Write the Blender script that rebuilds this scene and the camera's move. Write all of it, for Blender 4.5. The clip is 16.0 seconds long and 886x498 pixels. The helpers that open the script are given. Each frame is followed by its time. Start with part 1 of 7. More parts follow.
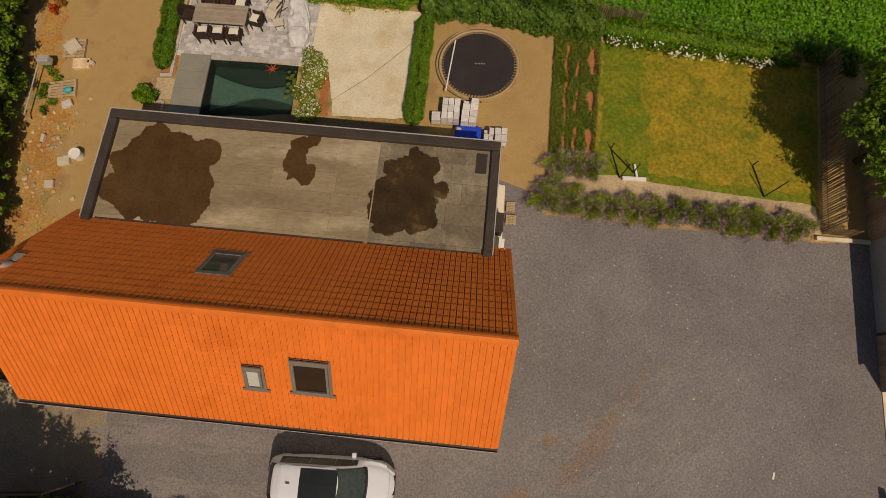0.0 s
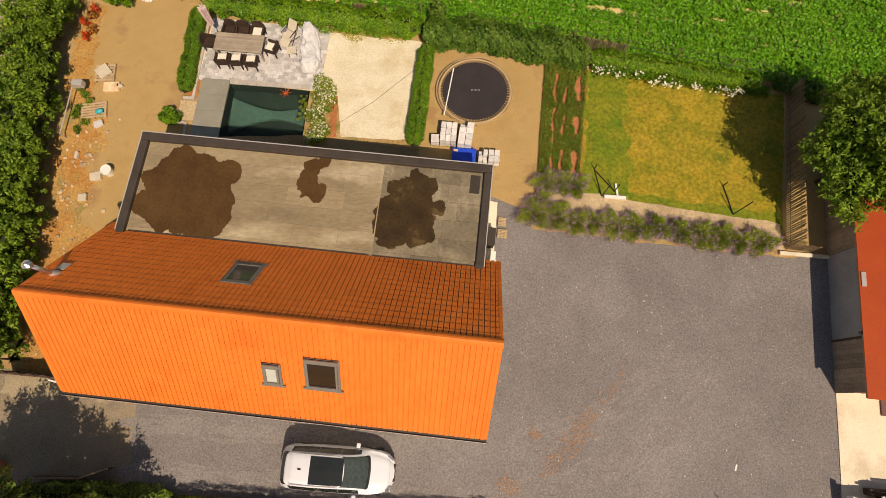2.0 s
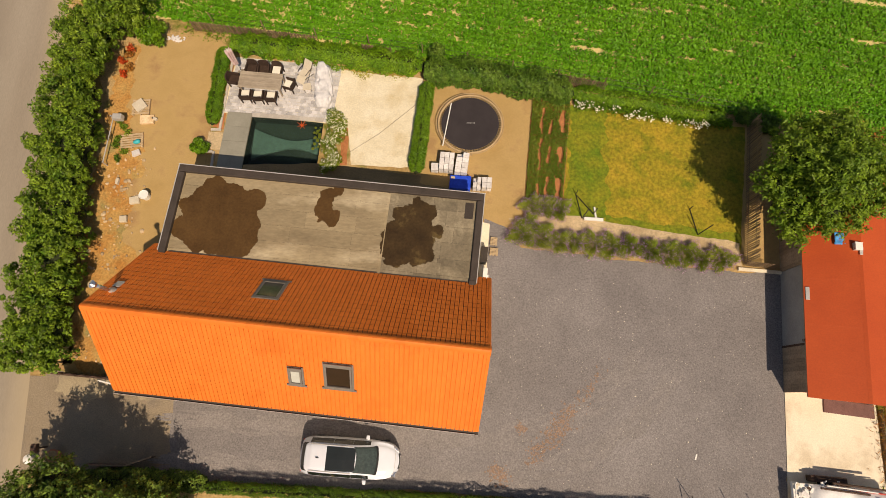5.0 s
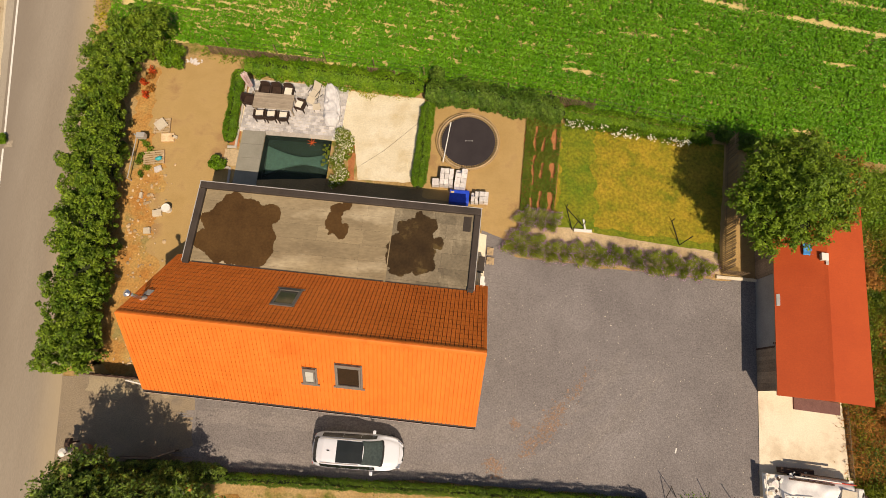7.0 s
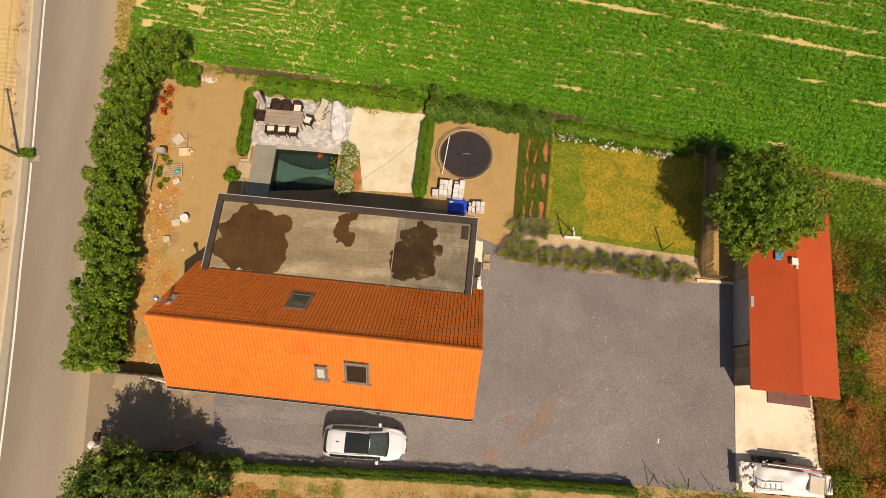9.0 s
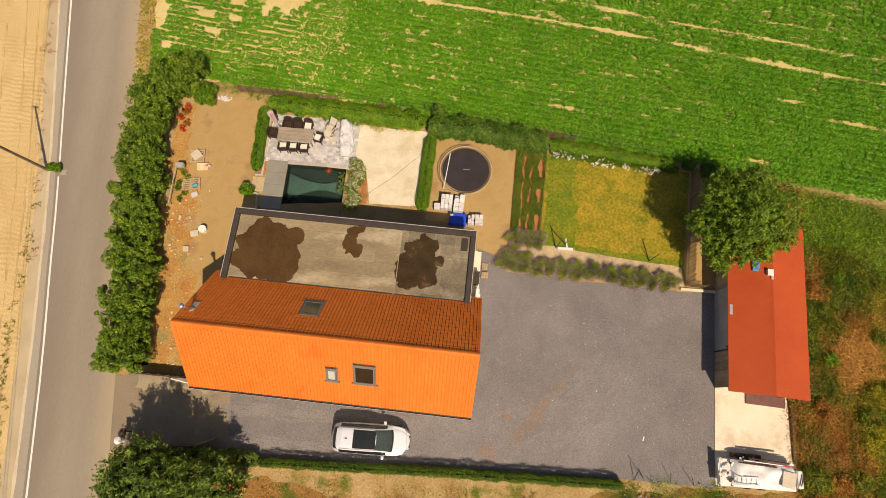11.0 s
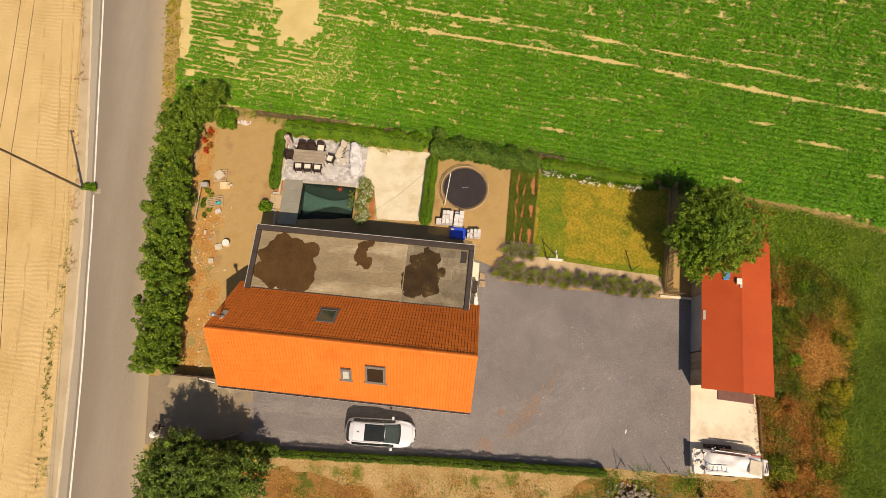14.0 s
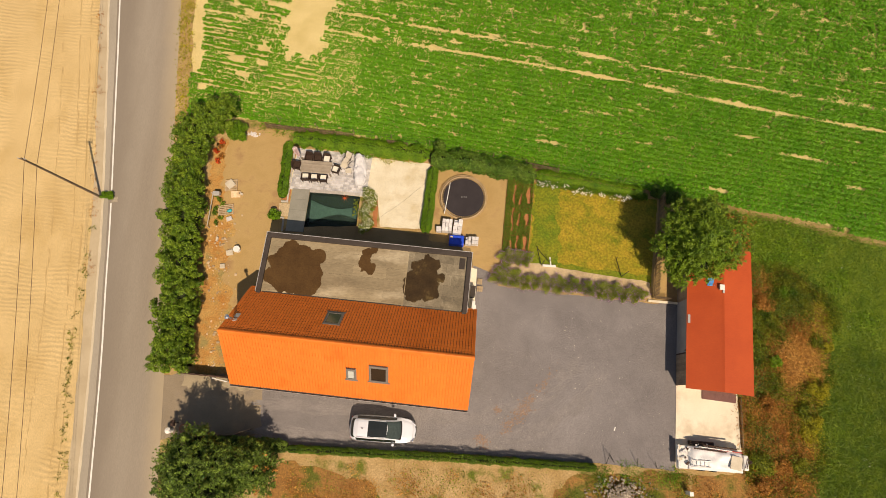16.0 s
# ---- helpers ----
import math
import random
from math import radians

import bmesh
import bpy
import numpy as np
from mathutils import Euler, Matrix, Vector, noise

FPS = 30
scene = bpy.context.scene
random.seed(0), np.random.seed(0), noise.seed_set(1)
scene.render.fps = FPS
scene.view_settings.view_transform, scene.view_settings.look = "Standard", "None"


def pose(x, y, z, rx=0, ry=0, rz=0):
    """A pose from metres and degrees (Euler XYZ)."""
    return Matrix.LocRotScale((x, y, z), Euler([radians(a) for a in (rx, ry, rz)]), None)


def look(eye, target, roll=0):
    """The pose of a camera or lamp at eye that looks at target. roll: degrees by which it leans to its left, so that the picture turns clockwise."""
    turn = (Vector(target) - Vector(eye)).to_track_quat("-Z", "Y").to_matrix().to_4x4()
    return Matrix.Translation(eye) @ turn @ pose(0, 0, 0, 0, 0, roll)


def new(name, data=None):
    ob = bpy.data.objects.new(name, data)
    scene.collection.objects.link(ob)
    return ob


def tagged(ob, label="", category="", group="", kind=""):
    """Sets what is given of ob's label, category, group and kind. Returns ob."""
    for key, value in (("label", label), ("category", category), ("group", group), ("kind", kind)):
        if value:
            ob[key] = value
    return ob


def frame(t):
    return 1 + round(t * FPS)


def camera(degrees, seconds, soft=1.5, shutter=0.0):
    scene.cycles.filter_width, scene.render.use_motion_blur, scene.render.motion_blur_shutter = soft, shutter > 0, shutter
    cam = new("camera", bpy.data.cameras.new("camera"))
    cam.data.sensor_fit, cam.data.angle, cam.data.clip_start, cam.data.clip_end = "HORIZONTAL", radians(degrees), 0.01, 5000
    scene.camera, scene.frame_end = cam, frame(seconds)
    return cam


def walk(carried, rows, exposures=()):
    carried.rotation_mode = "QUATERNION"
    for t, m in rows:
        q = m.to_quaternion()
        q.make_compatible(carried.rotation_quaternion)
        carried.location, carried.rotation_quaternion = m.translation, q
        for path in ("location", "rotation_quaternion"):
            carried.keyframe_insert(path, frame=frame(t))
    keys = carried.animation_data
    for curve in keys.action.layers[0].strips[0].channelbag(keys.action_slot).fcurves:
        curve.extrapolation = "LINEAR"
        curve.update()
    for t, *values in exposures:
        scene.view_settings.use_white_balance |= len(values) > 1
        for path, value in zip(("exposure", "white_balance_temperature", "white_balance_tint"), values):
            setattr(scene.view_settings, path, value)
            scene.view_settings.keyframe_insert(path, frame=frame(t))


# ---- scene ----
cam = camera(78.7, 16.0, soft=0.55)
PATH = [
    (0, (0.156, 0.515, 21.008), (0.131, 1.042, 19.079), -1.8),
    (0.5, (0.132, 0.432, 21.5), (0.105, 0.961, 19.571), -1.8),
    (1, (0.157, 0.388, 22.079), (0.131, 0.918, 20.15), -1.5),
    (1.5, (0.229, 0.345, 22.622), (0.203, 0.878, 20.694), -1.5),
    (2, (0.329, 0.309, 23.223), (0.301, 0.844, 21.296), -1.6),
    (2.5, (0.412, 0.335, 23.78), (0.381, 0.866, 21.852), -1.9),
    (3, (0.454, 0.388, 24.352), (0.423, 0.917, 22.424), -1.9),
    (3.5, (0.466, 0.392, 24.883), (0.434, 0.922, 22.955), -2.0),
    (4, (0.46, 0.342, 25.426), (0.428, 0.875, 23.499), -2.0),
    (6.5, (0.522, 0.203, 28.29), (0.49, 0.735, 26.362), -2.0),
    (7, (0.507, 0.144, 28.828), (0.474, 0.679, 26.901), -2.1),
    (7.5, (0.538, 0.042, 29.411), (0.505, 0.579, 27.485), -2.2),
    (8, (0.518, -0.031, 29.969), (0.487, 0.506, 28.043), -2.0),
    (8.5, (0.551, -0.114, 30.551), (0.518, 0.424, 28.625), -2.2),
    (9, (0.564, -0.184, 31.06), (0.531, 0.356, 29.134), -2.3),
    (9.5, (0.583, -0.201, 31.631), (0.549, 0.341, 29.707), -2.3),
    (12, (0.516, -0.261, 34.572), (0.482, 0.28, 32.647), -2.2),
    (12.5, (0.534, -0.331, 35.152), (0.5, 0.211, 33.227), -2.4),
    (13, (0.537, -0.375, 35.758), (0.502, 0.168, 33.833), -2.4),
    (13.5, (0.534, -0.411, 36.386), (0.498, 0.132, 34.462), -2.5),
    (14, (0.538, -0.459, 36.964), (0.501, 0.086, 35.04), -2.7),
    (14.5, (0.523, -0.477, 37.528), (0.486, 0.07, 35.604), -2.6),
    (15, (0.518, -0.454, 38.065), (0.481, 0.091, 36.141), -2.6),
    (15.5, (0.546, -0.531, 38.6), (0.511, 0.017, 36.677), -2.4),
    (16, (0.616, -0.666, 39.067), (0.578, -0.116, 37.145), -2.6),
]
walk(cam, [(t, look(eye, target, roll)) for t, eye, target, roll in PATH],
     exposures=[(0, -0.80, 8350, 15), (0.2, -0.43, 8350, 15), (0.5, -0.15, 8350, 15), (1.0, -0.11, 8350, 15), (6.0, -0.08, 8350, 15), (16.0, -0.05, 8350, 15)])

# ---- light ----
SUN_X, SUN_Y = 0.28, -0.65
world = bpy.data.worlds.new("sky")
scene.world = world
world.use_nodes = True
wn = world.node_tree.nodes
sky = wn.new("ShaderNodeTexSky")
sky.sky_type, sky.sun_disc = "NISHITA", False
sky.sun_elevation, sky.sun_rotation = math.atan2(1, math.hypot(SUN_X, SUN_Y)), math.atan2(SUN_X, SUN_Y)
wn["Background"].inputs["Strength"].default_value = 0.082
world.node_tree.links.new(sky.outputs["Color"], wn["Background"].inputs["Color"])
sun_data = bpy.data.lights.new("sun", "SUN")
sun_data.energy, sun_data.angle, sun_data.color = 4.3, radians(0.55), (1.0, 0.93, 0.82)
sun = new("sun", sun_data)
sun.matrix_world = look((30 * SUN_X, 30 * SUN_Y, 30), (0, 0, 0))


# ---- materials ----
def mat(name, a, b, scale=1.5, fine=25.0, rough=0.85, metal=0.0, bump=0.25, depth=0.02, var=0.35, rand=0.0,
        island=0.0, see=0.0, spec=0.3, stain=None, stain_scale=0.35, stain_at=(0.52, 0.62), stretch=(1, 1, 1), turn=0.0):
    """A surface of two colours mixed by broad noise, with fine grain, stains and relief."""
    m = bpy.data.materials.new(name)
    m.use_nodes = True
    nt = m.node_tree
    nd, ln = nt.nodes, nt.links
    bsdf = nd["Principled BSDF"]
    geo = nd.new("ShaderNodeNewGeometry")
    mp = nd.new("ShaderNodeMapping")
    mp.inputs["Scale"].default_value = stretch
    mp.inputs["Rotation"].default_value = (0, 0, radians(turn))
    ln.new(geo.outputs["Position"], mp.inputs["Vector"])

    def tex(sc, detail):
        n = nd.new("ShaderNodeTexNoise")
        n.inputs["Scale"].default_value, n.inputs["Detail"].default_value = sc, detail
        n.inputs["Roughness"].default_value = 0.62
        ln.new(mp.outputs["Vector"], n.inputs["Vector"])
        return n

    def blend(fac, c1, c2, kind="MIX"):
        x = nd.new("ShaderNodeMix")
        x.data_type, x.blend_type = "RGBA", kind
        for sock, v in ((x.inputs[0], fac), (x.inputs[6], c1), (x.inputs[7], c2)):
            if isinstance(v, (int, float)):
                sock.default_value = v
            elif isinstance(v, tuple):
                sock.default_value = (*v, 1)
            else:
                ln.new(v, sock)
        return x.outputs[2]

    def ramp(src, lo, hi):
        r = nd.new("ShaderNodeMapRange")
        r.inputs["From Min"].default_value, r.inputs["From Max"].default_value = lo, hi
        ln.new(src, r.inputs["Value"])
        return r.outputs["Result"]

    big, small = tex(scale, 5), tex(fine, 6)
    col = blend(ramp(big.outputs["Fac"], 0.32, 0.68), a, b)
    if stain:
        col = blend(ramp(tex(stain_scale, 6).outputs["Fac"], *stain_at), col, stain)
    shade = nd.new("ShaderNodeMapRange")
    shade.inputs["From Min"].default_value, shade.inputs["From Max"].default_value = 0.25, 0.75
    shade.inputs["To Min"].default_value, shade.inputs["To Max"].default_value = 1 - var, 1 + var
    ln.new(small.outputs["Fac"], shade.inputs["Value"])
    col = blend(1.0, col, shade.outputs["Result"], "MULTIPLY")
    for amount, kind in ((rand, "object"), (island, "island")):
        if amount:
            src = nd.new("ShaderNodeObjectInfo").outputs["Random"] if kind == "object" else geo.outputs["Random Per Island"]
            r = nd.new("ShaderNodeMapRange")
            r.inputs["To Min"].default_value, r.inputs["To Max"].default_value = 1 - amount, 1 + amount
            ln.new(src, r.inputs["Value"])
            col = blend(1.0, col, r.outputs["Result"], "MULTIPLY")
    ln.new(col, bsdf.inputs["Base Color"])
    bsdf.inputs["Roughness"].default_value, bsdf.inputs["Metallic"].default_value = rough, metal
    bsdf.inputs["Specular IOR Level"].default_value = spec
    if bump:
        bp = nd.new("ShaderNodeBump")
        bp.inputs["Strength"].default_value, bp.inputs["Distance"].default_value = bump, depth
        ln.new(small.outputs["Fac"], bp.inputs["Height"])
        ln.new(bp.outputs["Normal"], bsdf.inputs["Normal"])
    if see:
        tr = nd.new("ShaderNodeBsdfTranslucent")
        ln.new(col, tr.inputs["Color"])
        mx = nd.new("ShaderNodeMixShader")
        mx.inputs[0].default_value = see
        ln.new(bsdf.outputs["BSDF"], mx.inputs[1])
        ln.new(tr.outputs["BSDF"], mx.inputs[2])
        ln.new(mx.outputs["Shader"], nd["Material Output"].inputs["Surface"])
    return m


def glass(name, tint, rough=0.03):
    m = bpy.data.materials.new(name)
    m.use_nodes = True
    b = m.node_tree.nodes["Principled BSDF"]
    b.inputs["Base Color"].default_value = (*tint, 1)
    b.inputs["Roughness"].default_value, b.inputs["IOR"].default_value = rough, 1.33
    b.inputs["Transmission Weight"].default_value = 1.0
    return m


def combed(m, length, angle, depth, warp):
    """Adds the faint uneven ripples that a rake or plough leaves, crosswise to the angle."""
    nt = m.node_tree
    nd, ln = nt.nodes, nt.links
    bsdf = nd["Principled BSDF"]
    geo, mp, wave, mask = (nd.new("ShaderNode" + k) for k in ("NewGeometry", "Mapping", "TexWave", "TexNoise"))
    mp.inputs["Rotation"].default_value = (0, 0, radians(angle))
    wave.bands_direction = "Y"
    wave.inputs["Scale"].default_value = 0.314 / length
    wave.inputs["Distortion"].default_value, wave.inputs["Detail"].default_value, wave.inputs["Detail Scale"].default_value = warp, 3.0, 0.35
    mask.inputs["Scale"].default_value, mask.inputs["Detail"].default_value = 0.22, 3
    rg, mul, mix = nd.new("ShaderNodeMapRange"), nd.new("ShaderNodeMapRange"), nd.new("ShaderNodeMix")
    ln.new(geo.outputs["Position"], mp.inputs["Vector"])
    ln.new(mp.outputs["Vector"], wave.inputs["Vector"])
    ln.new(geo.outputs["Position"], mask.inputs["Vector"])
    rg.inputs["From Min"].default_value, rg.inputs["From Max"].default_value, rg.inputs["To Max"].default_value = 0.42, 0.62, depth
    ln.new(mask.outputs["Fac"], rg.inputs["Value"])
    mul.inputs["To Min"].default_value, mul.inputs["To Max"].default_value = 0.62, 1.12
    ln.new(wave.outputs["Fac"], mul.inputs["Value"])
    mix.data_type, mix.blend_type = "RGBA", "MULTIPLY"
    ln.new(rg.outputs["Result"], mix.inputs[0])
    ln.new(bsdf.inputs["Base Color"].links[0].from_socket, mix.inputs[6])
    ln.new(mul.outputs["Result"], mix.inputs[7])
    ln.new(mix.outputs[2], bsdf.inputs["Base Color"])
    return m


def dusted(m, slope, at, bands):
    """Lays lengthwise bands of dust and wear on a road: (from, to, colour, amount) across it."""
    nd, ln = m.node_tree.nodes, m.node_tree.links
    base = nd["Principled BSDF"].inputs["Base Color"]
    geo = nd.new("ShaderNodeNewGeometry")
    dot = nd.new("ShaderNodeVectorMath")
    dot.operation = "DOT_PRODUCT"
    dot.inputs[1].default_value = (1.0, slope, 0.0)
    ln.new(geo.outputs["Position"], dot.inputs[0])
    ns = nd.new("ShaderNodeTexNoise")
    ns.inputs["Scale"].default_value, ns.inputs["Detail"].default_value = 0.5, 4
    ln.new(geo.outputs["Position"], ns.inputs["Vector"])
    wob = nd.new("ShaderNodeMath")
    wob.operation = "MULTIPLY_ADD"
    wob.inputs[1].default_value, wob.inputs[2].default_value = 0.9, -at - 0.45
    ln.new(ns.outputs["Fac"], wob.inputs[0])
    pos = nd.new("ShaderNodeMath")
    ln.new(dot.outputs["Value"], pos.inputs[0])
    ln.new(wob.outputs["Value"], pos.inputs[1])
    for lo, hi, colour, amount in bands:
        r = nd.new("ShaderNodeMapRange")
        r.interpolation_type = "SMOOTHSTEP"
        r.inputs["From Min"].default_value, r.inputs["From Max"].default_value, r.inputs["To Max"].default_value = lo, hi, amount
        ln.new(pos.outputs["Value"], r.inputs["Value"])
        x = nd.new("ShaderNodeMix")
        x.data_type = "RGBA"
        ln.new(r.outputs["Result"], x.inputs[0])
        ln.new(base.links[0].from_socket, x.inputs[6])
        x.inputs[7].default_value = (*colour, 1)
        ln.new(x.outputs[2], base)
    return m


M_EARTH = mat("earth", (0.20, 0.14, 0.07), (0.30, 0.21, 0.11), 0.6, 14)
M_GRAVEL = mat("grey_gravel", (0.172, 0.155, 0.153), (0.214, 0.194, 0.191), 0.45, 14, var=0.46, bump=0.45, depth=0.025, stain=(0.252, 0.230, 0.227), stain_scale=0.16, stain_at=(0.46, 0.72))
M_TRACK = mat("worn_gravel", (0.206, 0.186, 0.180), (0.250, 0.226, 0.219), 0.8, 14, var=0.44, bump=0.45, depth=0.025)
M_PALE_DIRT = mat("pale_dirt", (0.47, 0.35, 0.21), (0.57, 0.44, 0.28), 0.7, 14, stain=(0.40, 0.29, 0.17))
M_APRON = mat("brown_dirt", (0.235, 0.185, 0.130), (0.300, 0.238, 0.168), 0.7, 20, var=0.45, stain=(0.21, 0.17, 0.132))
M_WASH = mat("sandy_wash", (0.31, 0.25, 0.165), (0.38, 0.31, 0.21), 0.8, 20, var=0.35, stain=(0.26, 0.21, 0.15))
M_SAND = mat("packed_sand", (0.40, 0.262, 0.105), (0.475, 0.32, 0.14), 0.5, 22, var=0.18, stain=(0.36, 0.22, 0.10), stain_scale=0.5)
M_RUST = mat("red_clay", (0.42, 0.185, 0.048), (0.48, 0.30, 0.105), 0.9, 9, var=0.4, bump=0.6, stain=(0.30, 0.235, 0.09), stain_scale=0.8, stain_at=(0.52, 0.66))
M_WHITE_SAND = mat("white_sand", (0.64, 0.56, 0.40), (0.75, 0.68, 0.53), 0.9, 14, var=0.2, stain=(0.57, 0.46, 0.28), stain_scale=0.6, stain_at=(0.5, 0.72))
M_STUBBLE = combed(mat("mown_straw", (0.56, 0.395, 0.185), (0.655, 0.475, 0.235), 0.5, 16, var=0.3, stretch=(1, 0.5, 1), turn=-8, bump=0.4, depth=0.04, stain=(0.52, 0.35, 0.145), stain_scale=0.35, stain_at=(0.5, 0.72)), 0.34, 6, 0.42, 11.0)
M_ASPHALT = mat("worn_asphalt", (0.245, 0.20, 0.155), (0.285, 0.24, 0.19), 0.22, 40, var=0.14, bump=0.15, stretch=(1, 0.12, 1), turn=-7, stain=(0.335, 0.288, 0.232), stain_scale=0.14, stain_at=(0.44, 0.66))
M_ASPHALT = dusted(M_ASPHALT, 0.1245, -19.6, ((-1.7, 0.2, (0.42, 0.335, 0.225), 0.75), (-2.6, -4.6, (0.215, 0.178, 0.142), 0.6)))
M_EDGE = mat("dusty_asphalt", (0.33, 0.285, 0.225), (0.39, 0.34, 0.275), 0.4, 30, var=0.14, bump=0.1, stretch=(1, 0.2, 1), turn=-9)
M_RIM = mat("pale_chippings", (0.54, 0.45, 0.32), (0.62, 0.53, 0.39), 0.8, 25, var=0.25)
M_SHOULDER = mat("dusty_shoulder", (0.44, 0.345, 0.225), (0.53, 0.43, 0.29), 0.5, 20, var=0.2)
M_LINE = mat("road_paint", (0.72, 0.70, 0.64), (0.8, 0.78, 0.74), 2, 30, var=0.15, bump=0)
M_LAWN = mat("dry_lawn", (0.185, 0.185, 0.012), (0.38, 0.258, 0.027), 0.8, 6, var=0.5, bump=0.8, depth=0.05, stain=(0.14, 0.165, 0.010), stain_scale=0.9, stain_at=(0.53, 0.7))
M_LAWN_GREEN = mat("greener_lawn", (0.10, 0.165, 0.009), (0.21, 0.205, 0.015), 0.9, 6, var=0.5, bump=0.5, depth=0.03)
M_GRASS = mat("meadow_grass", (0.045, 0.12, 0.012), (0.10, 0.20, 0.02), 0.5, 8, var=0.5, bump=0.8, depth=0.08)
M_DRY = mat("dry_weeds", (0.35, 0.22, 0.08), (0.48, 0.33, 0.16), 0.6, 9, var=0.4, bump=0.6, depth=0.05, stain=(0.13, 0.15, 0.02), stain_scale=0.5, stain_at=(0.55, 0.65))
M_ROUGH = mat("rough_brown_ground", (0.24, 0.115, 0.034), (0.37, 0.20, 0.06), 0.6, 9, var=0.5, bump=0.6, depth=0.05, stain=(0.10, 0.11, 0.015), stain_scale=0.6, stain_at=(0.5, 0.62))
M_RUT = mat("flattened_straw", (0.44, 0.30, 0.13), (0.52, 0.36, 0.17), 1.2, 14, var=0.3, bump=0.3)
M_FIELD = mat("field_soil", (0.56, 0.435, 0.18), (0.66, 0.525, 0.245), 0.6, 12, var=0.3)
M_ORANGE = mat("orange_clay_tile", (0.76, 0.180, 0.028), (0.84, 0.208, 0.036), 0.7, 30, var=0.10, rough=0.6, bump=0.12, depth=0.006, rand=0.05, island=0.05, stain=(0.72, 0.165, 0.025))
# dark brown puts the joint shade of the north slope into the bedding
M_JOINT = mat("shade_toned_bedding", (0.15, 0.056, 0.026), (0.21, 0.08, 0.034), 2, 20, var=0.3)
M_FELT = mat("roofing_felt", (0.22, 0.17, 0.105), (0.335, 0.267, 0.166), 0.7, 9, var=0.2, rough=0.75, bump=0.1, stretch=(0.4, 1, 1), turn=5, stain=(0.60, 0.51, 0.36), stain_scale=0.42, stain_at=(0.5, 0.72), rand=0.08)
M_FELT_DARK = mat("older_roofing_felt", (0.145, 0.120, 0.082), (0.225, 0.187, 0.128), 0.9, 9, var=0.25, rough=0.75, bump=0.1, stain=(0.36, 0.305, 0.21), stain_scale=0.8, stain_at=(0.52, 0.75), rand=0.22)
M_WET = mat("wet_felt", (0.068, 0.035, 0.012), (0.104, 0.056, 0.020), 0.8, 9, var=0.25, rough=0.35, bump=0.03)
M_WETTER = mat("soaked_felt", (0.036, 0.022, 0.010), (0.068, 0.042, 0.018), 0.9, 9, var=0.3, rough=0.3, bump=0.03, stain=(0.11, 0.075, 0.03), stain_scale=0.9, stain_at=(0.58, 0.66))
M_CAP = mat("dark_roof_cap", (0.046, 0.036, 0.030), (0.068, 0.053, 0.045), 1.2, 20, var=0.2, rough=0.6, bump=0.08)
M_ZINC = mat("zinc_edge", (0.50, 0.48, 0.46), (0.60, 0.58, 0.56), 2, 30, var=0.12, rough=0.5, metal=0.35, bump=0.05)
M_STEEL = mat("polished_steel", (0.6, 0.6, 0.62), (0.7, 0.7, 0.72), 3, 30, var=0.1, rough=0.25, metal=0.9, bump=0)
M_RENDER = mat("pale_plaster_wall", (0.55, 0.50, 0.43), (0.62, 0.57, 0.5), 1, 30, var=0.1)
M_BRICKWALL = mat("red_brick_wall", (0.33, 0.13, 0.07), (0.42, 0.18, 0.1), 3, 25, var=0.2)
M_OLDBRICK = mat("dark_mauve_brick", (0.15, 0.075, 0.065), (0.20, 0.10, 0.088), 3, 20, var=0.25)
M_WINFRAME = mat("grey_window_frame", (0.17, 0.15, 0.135), (0.21, 0.19, 0.17), 3, 30, var=0.1, rough=0.5, bump=0.03)
M_PANE = mat("dark_window_pane", (0.022, 0.012, 0.008), (0.03, 0.016, 0.011), 3, 30, var=0.05, rough=0.05, bump=0, spec=0.5)
M_PANE_SKY = mat("skylit_window_pane", (0.06, 0.055, 0.05), (0.10, 0.09, 0.08), 1.2, 5, var=0.1, rough=0.06, bump=0, spec=0.8)
M_BLIND = mat("grey_blind", (0.46, 0.47, 0.43), (0.53, 0.54, 0.5), 3, 30, var=0.08, rough=0.3, bump=0)
M_BARN_ROOF = mat("red_sheet_roof", (0.44, 0.066, 0.018), (0.51, 0.083, 0.022), 0.5, 14, var=0.1, rough=0.6, bump=0.06, depth=0.004)
M_BARN_WOOD = mat("weathered_boards", (0.26, 0.19, 0.135), (0.34, 0.255, 0.185), 1.5, 12, var=0.3, rand=0.25)
M_BARN_DOOR = mat("grey_metal_door", (0.27, 0.265, 0.265), (0.34, 0.335, 0.335), 1.0, 14, var=0.15, rough=0.5)
M_DARKBROWN = mat("rusty_dark_metal", (0.06, 0.035, 0.025), (0.1, 0.06, 0.045), 3, 20, var=0.3)
M_CONCRETE = mat("pale_concrete", (0.74, 0.65, 0.50), (0.82, 0.74, 0.59), 0.6, 16, var=0.12, stain=(0.64, 0.54, 0.40))
M_STONE = mat("grey_paver", (0.43, 0.415, 0.42), (0.60, 0.575, 0.57), 2.5, 20, var=0.15, rand=0.25)
M_SLATE = mat("grey_green_stone", (0.24, 0.23, 0.19), (0.295, 0.282, 0.236), 0.8, 16, var=0.14, rough=0.6)
M_COPING = mat("pool_coping", (0.42, 0.38, 0.34), (0.5, 0.46, 0.41), 2, 20, var=0.15, rand=0.1)
M_POOL = mat("pool_liner", (0.012, 0.024, 0.018), (0.020, 0.036, 0.028), 0.6, 6, var=0.2, bump=0)
M_POOL_LIGHT = mat("pool_bench_liner", (0.042, 0.088, 0.074), (0.058, 0.115, 0.097), 0.5, 6, var=0.2, bump=0)
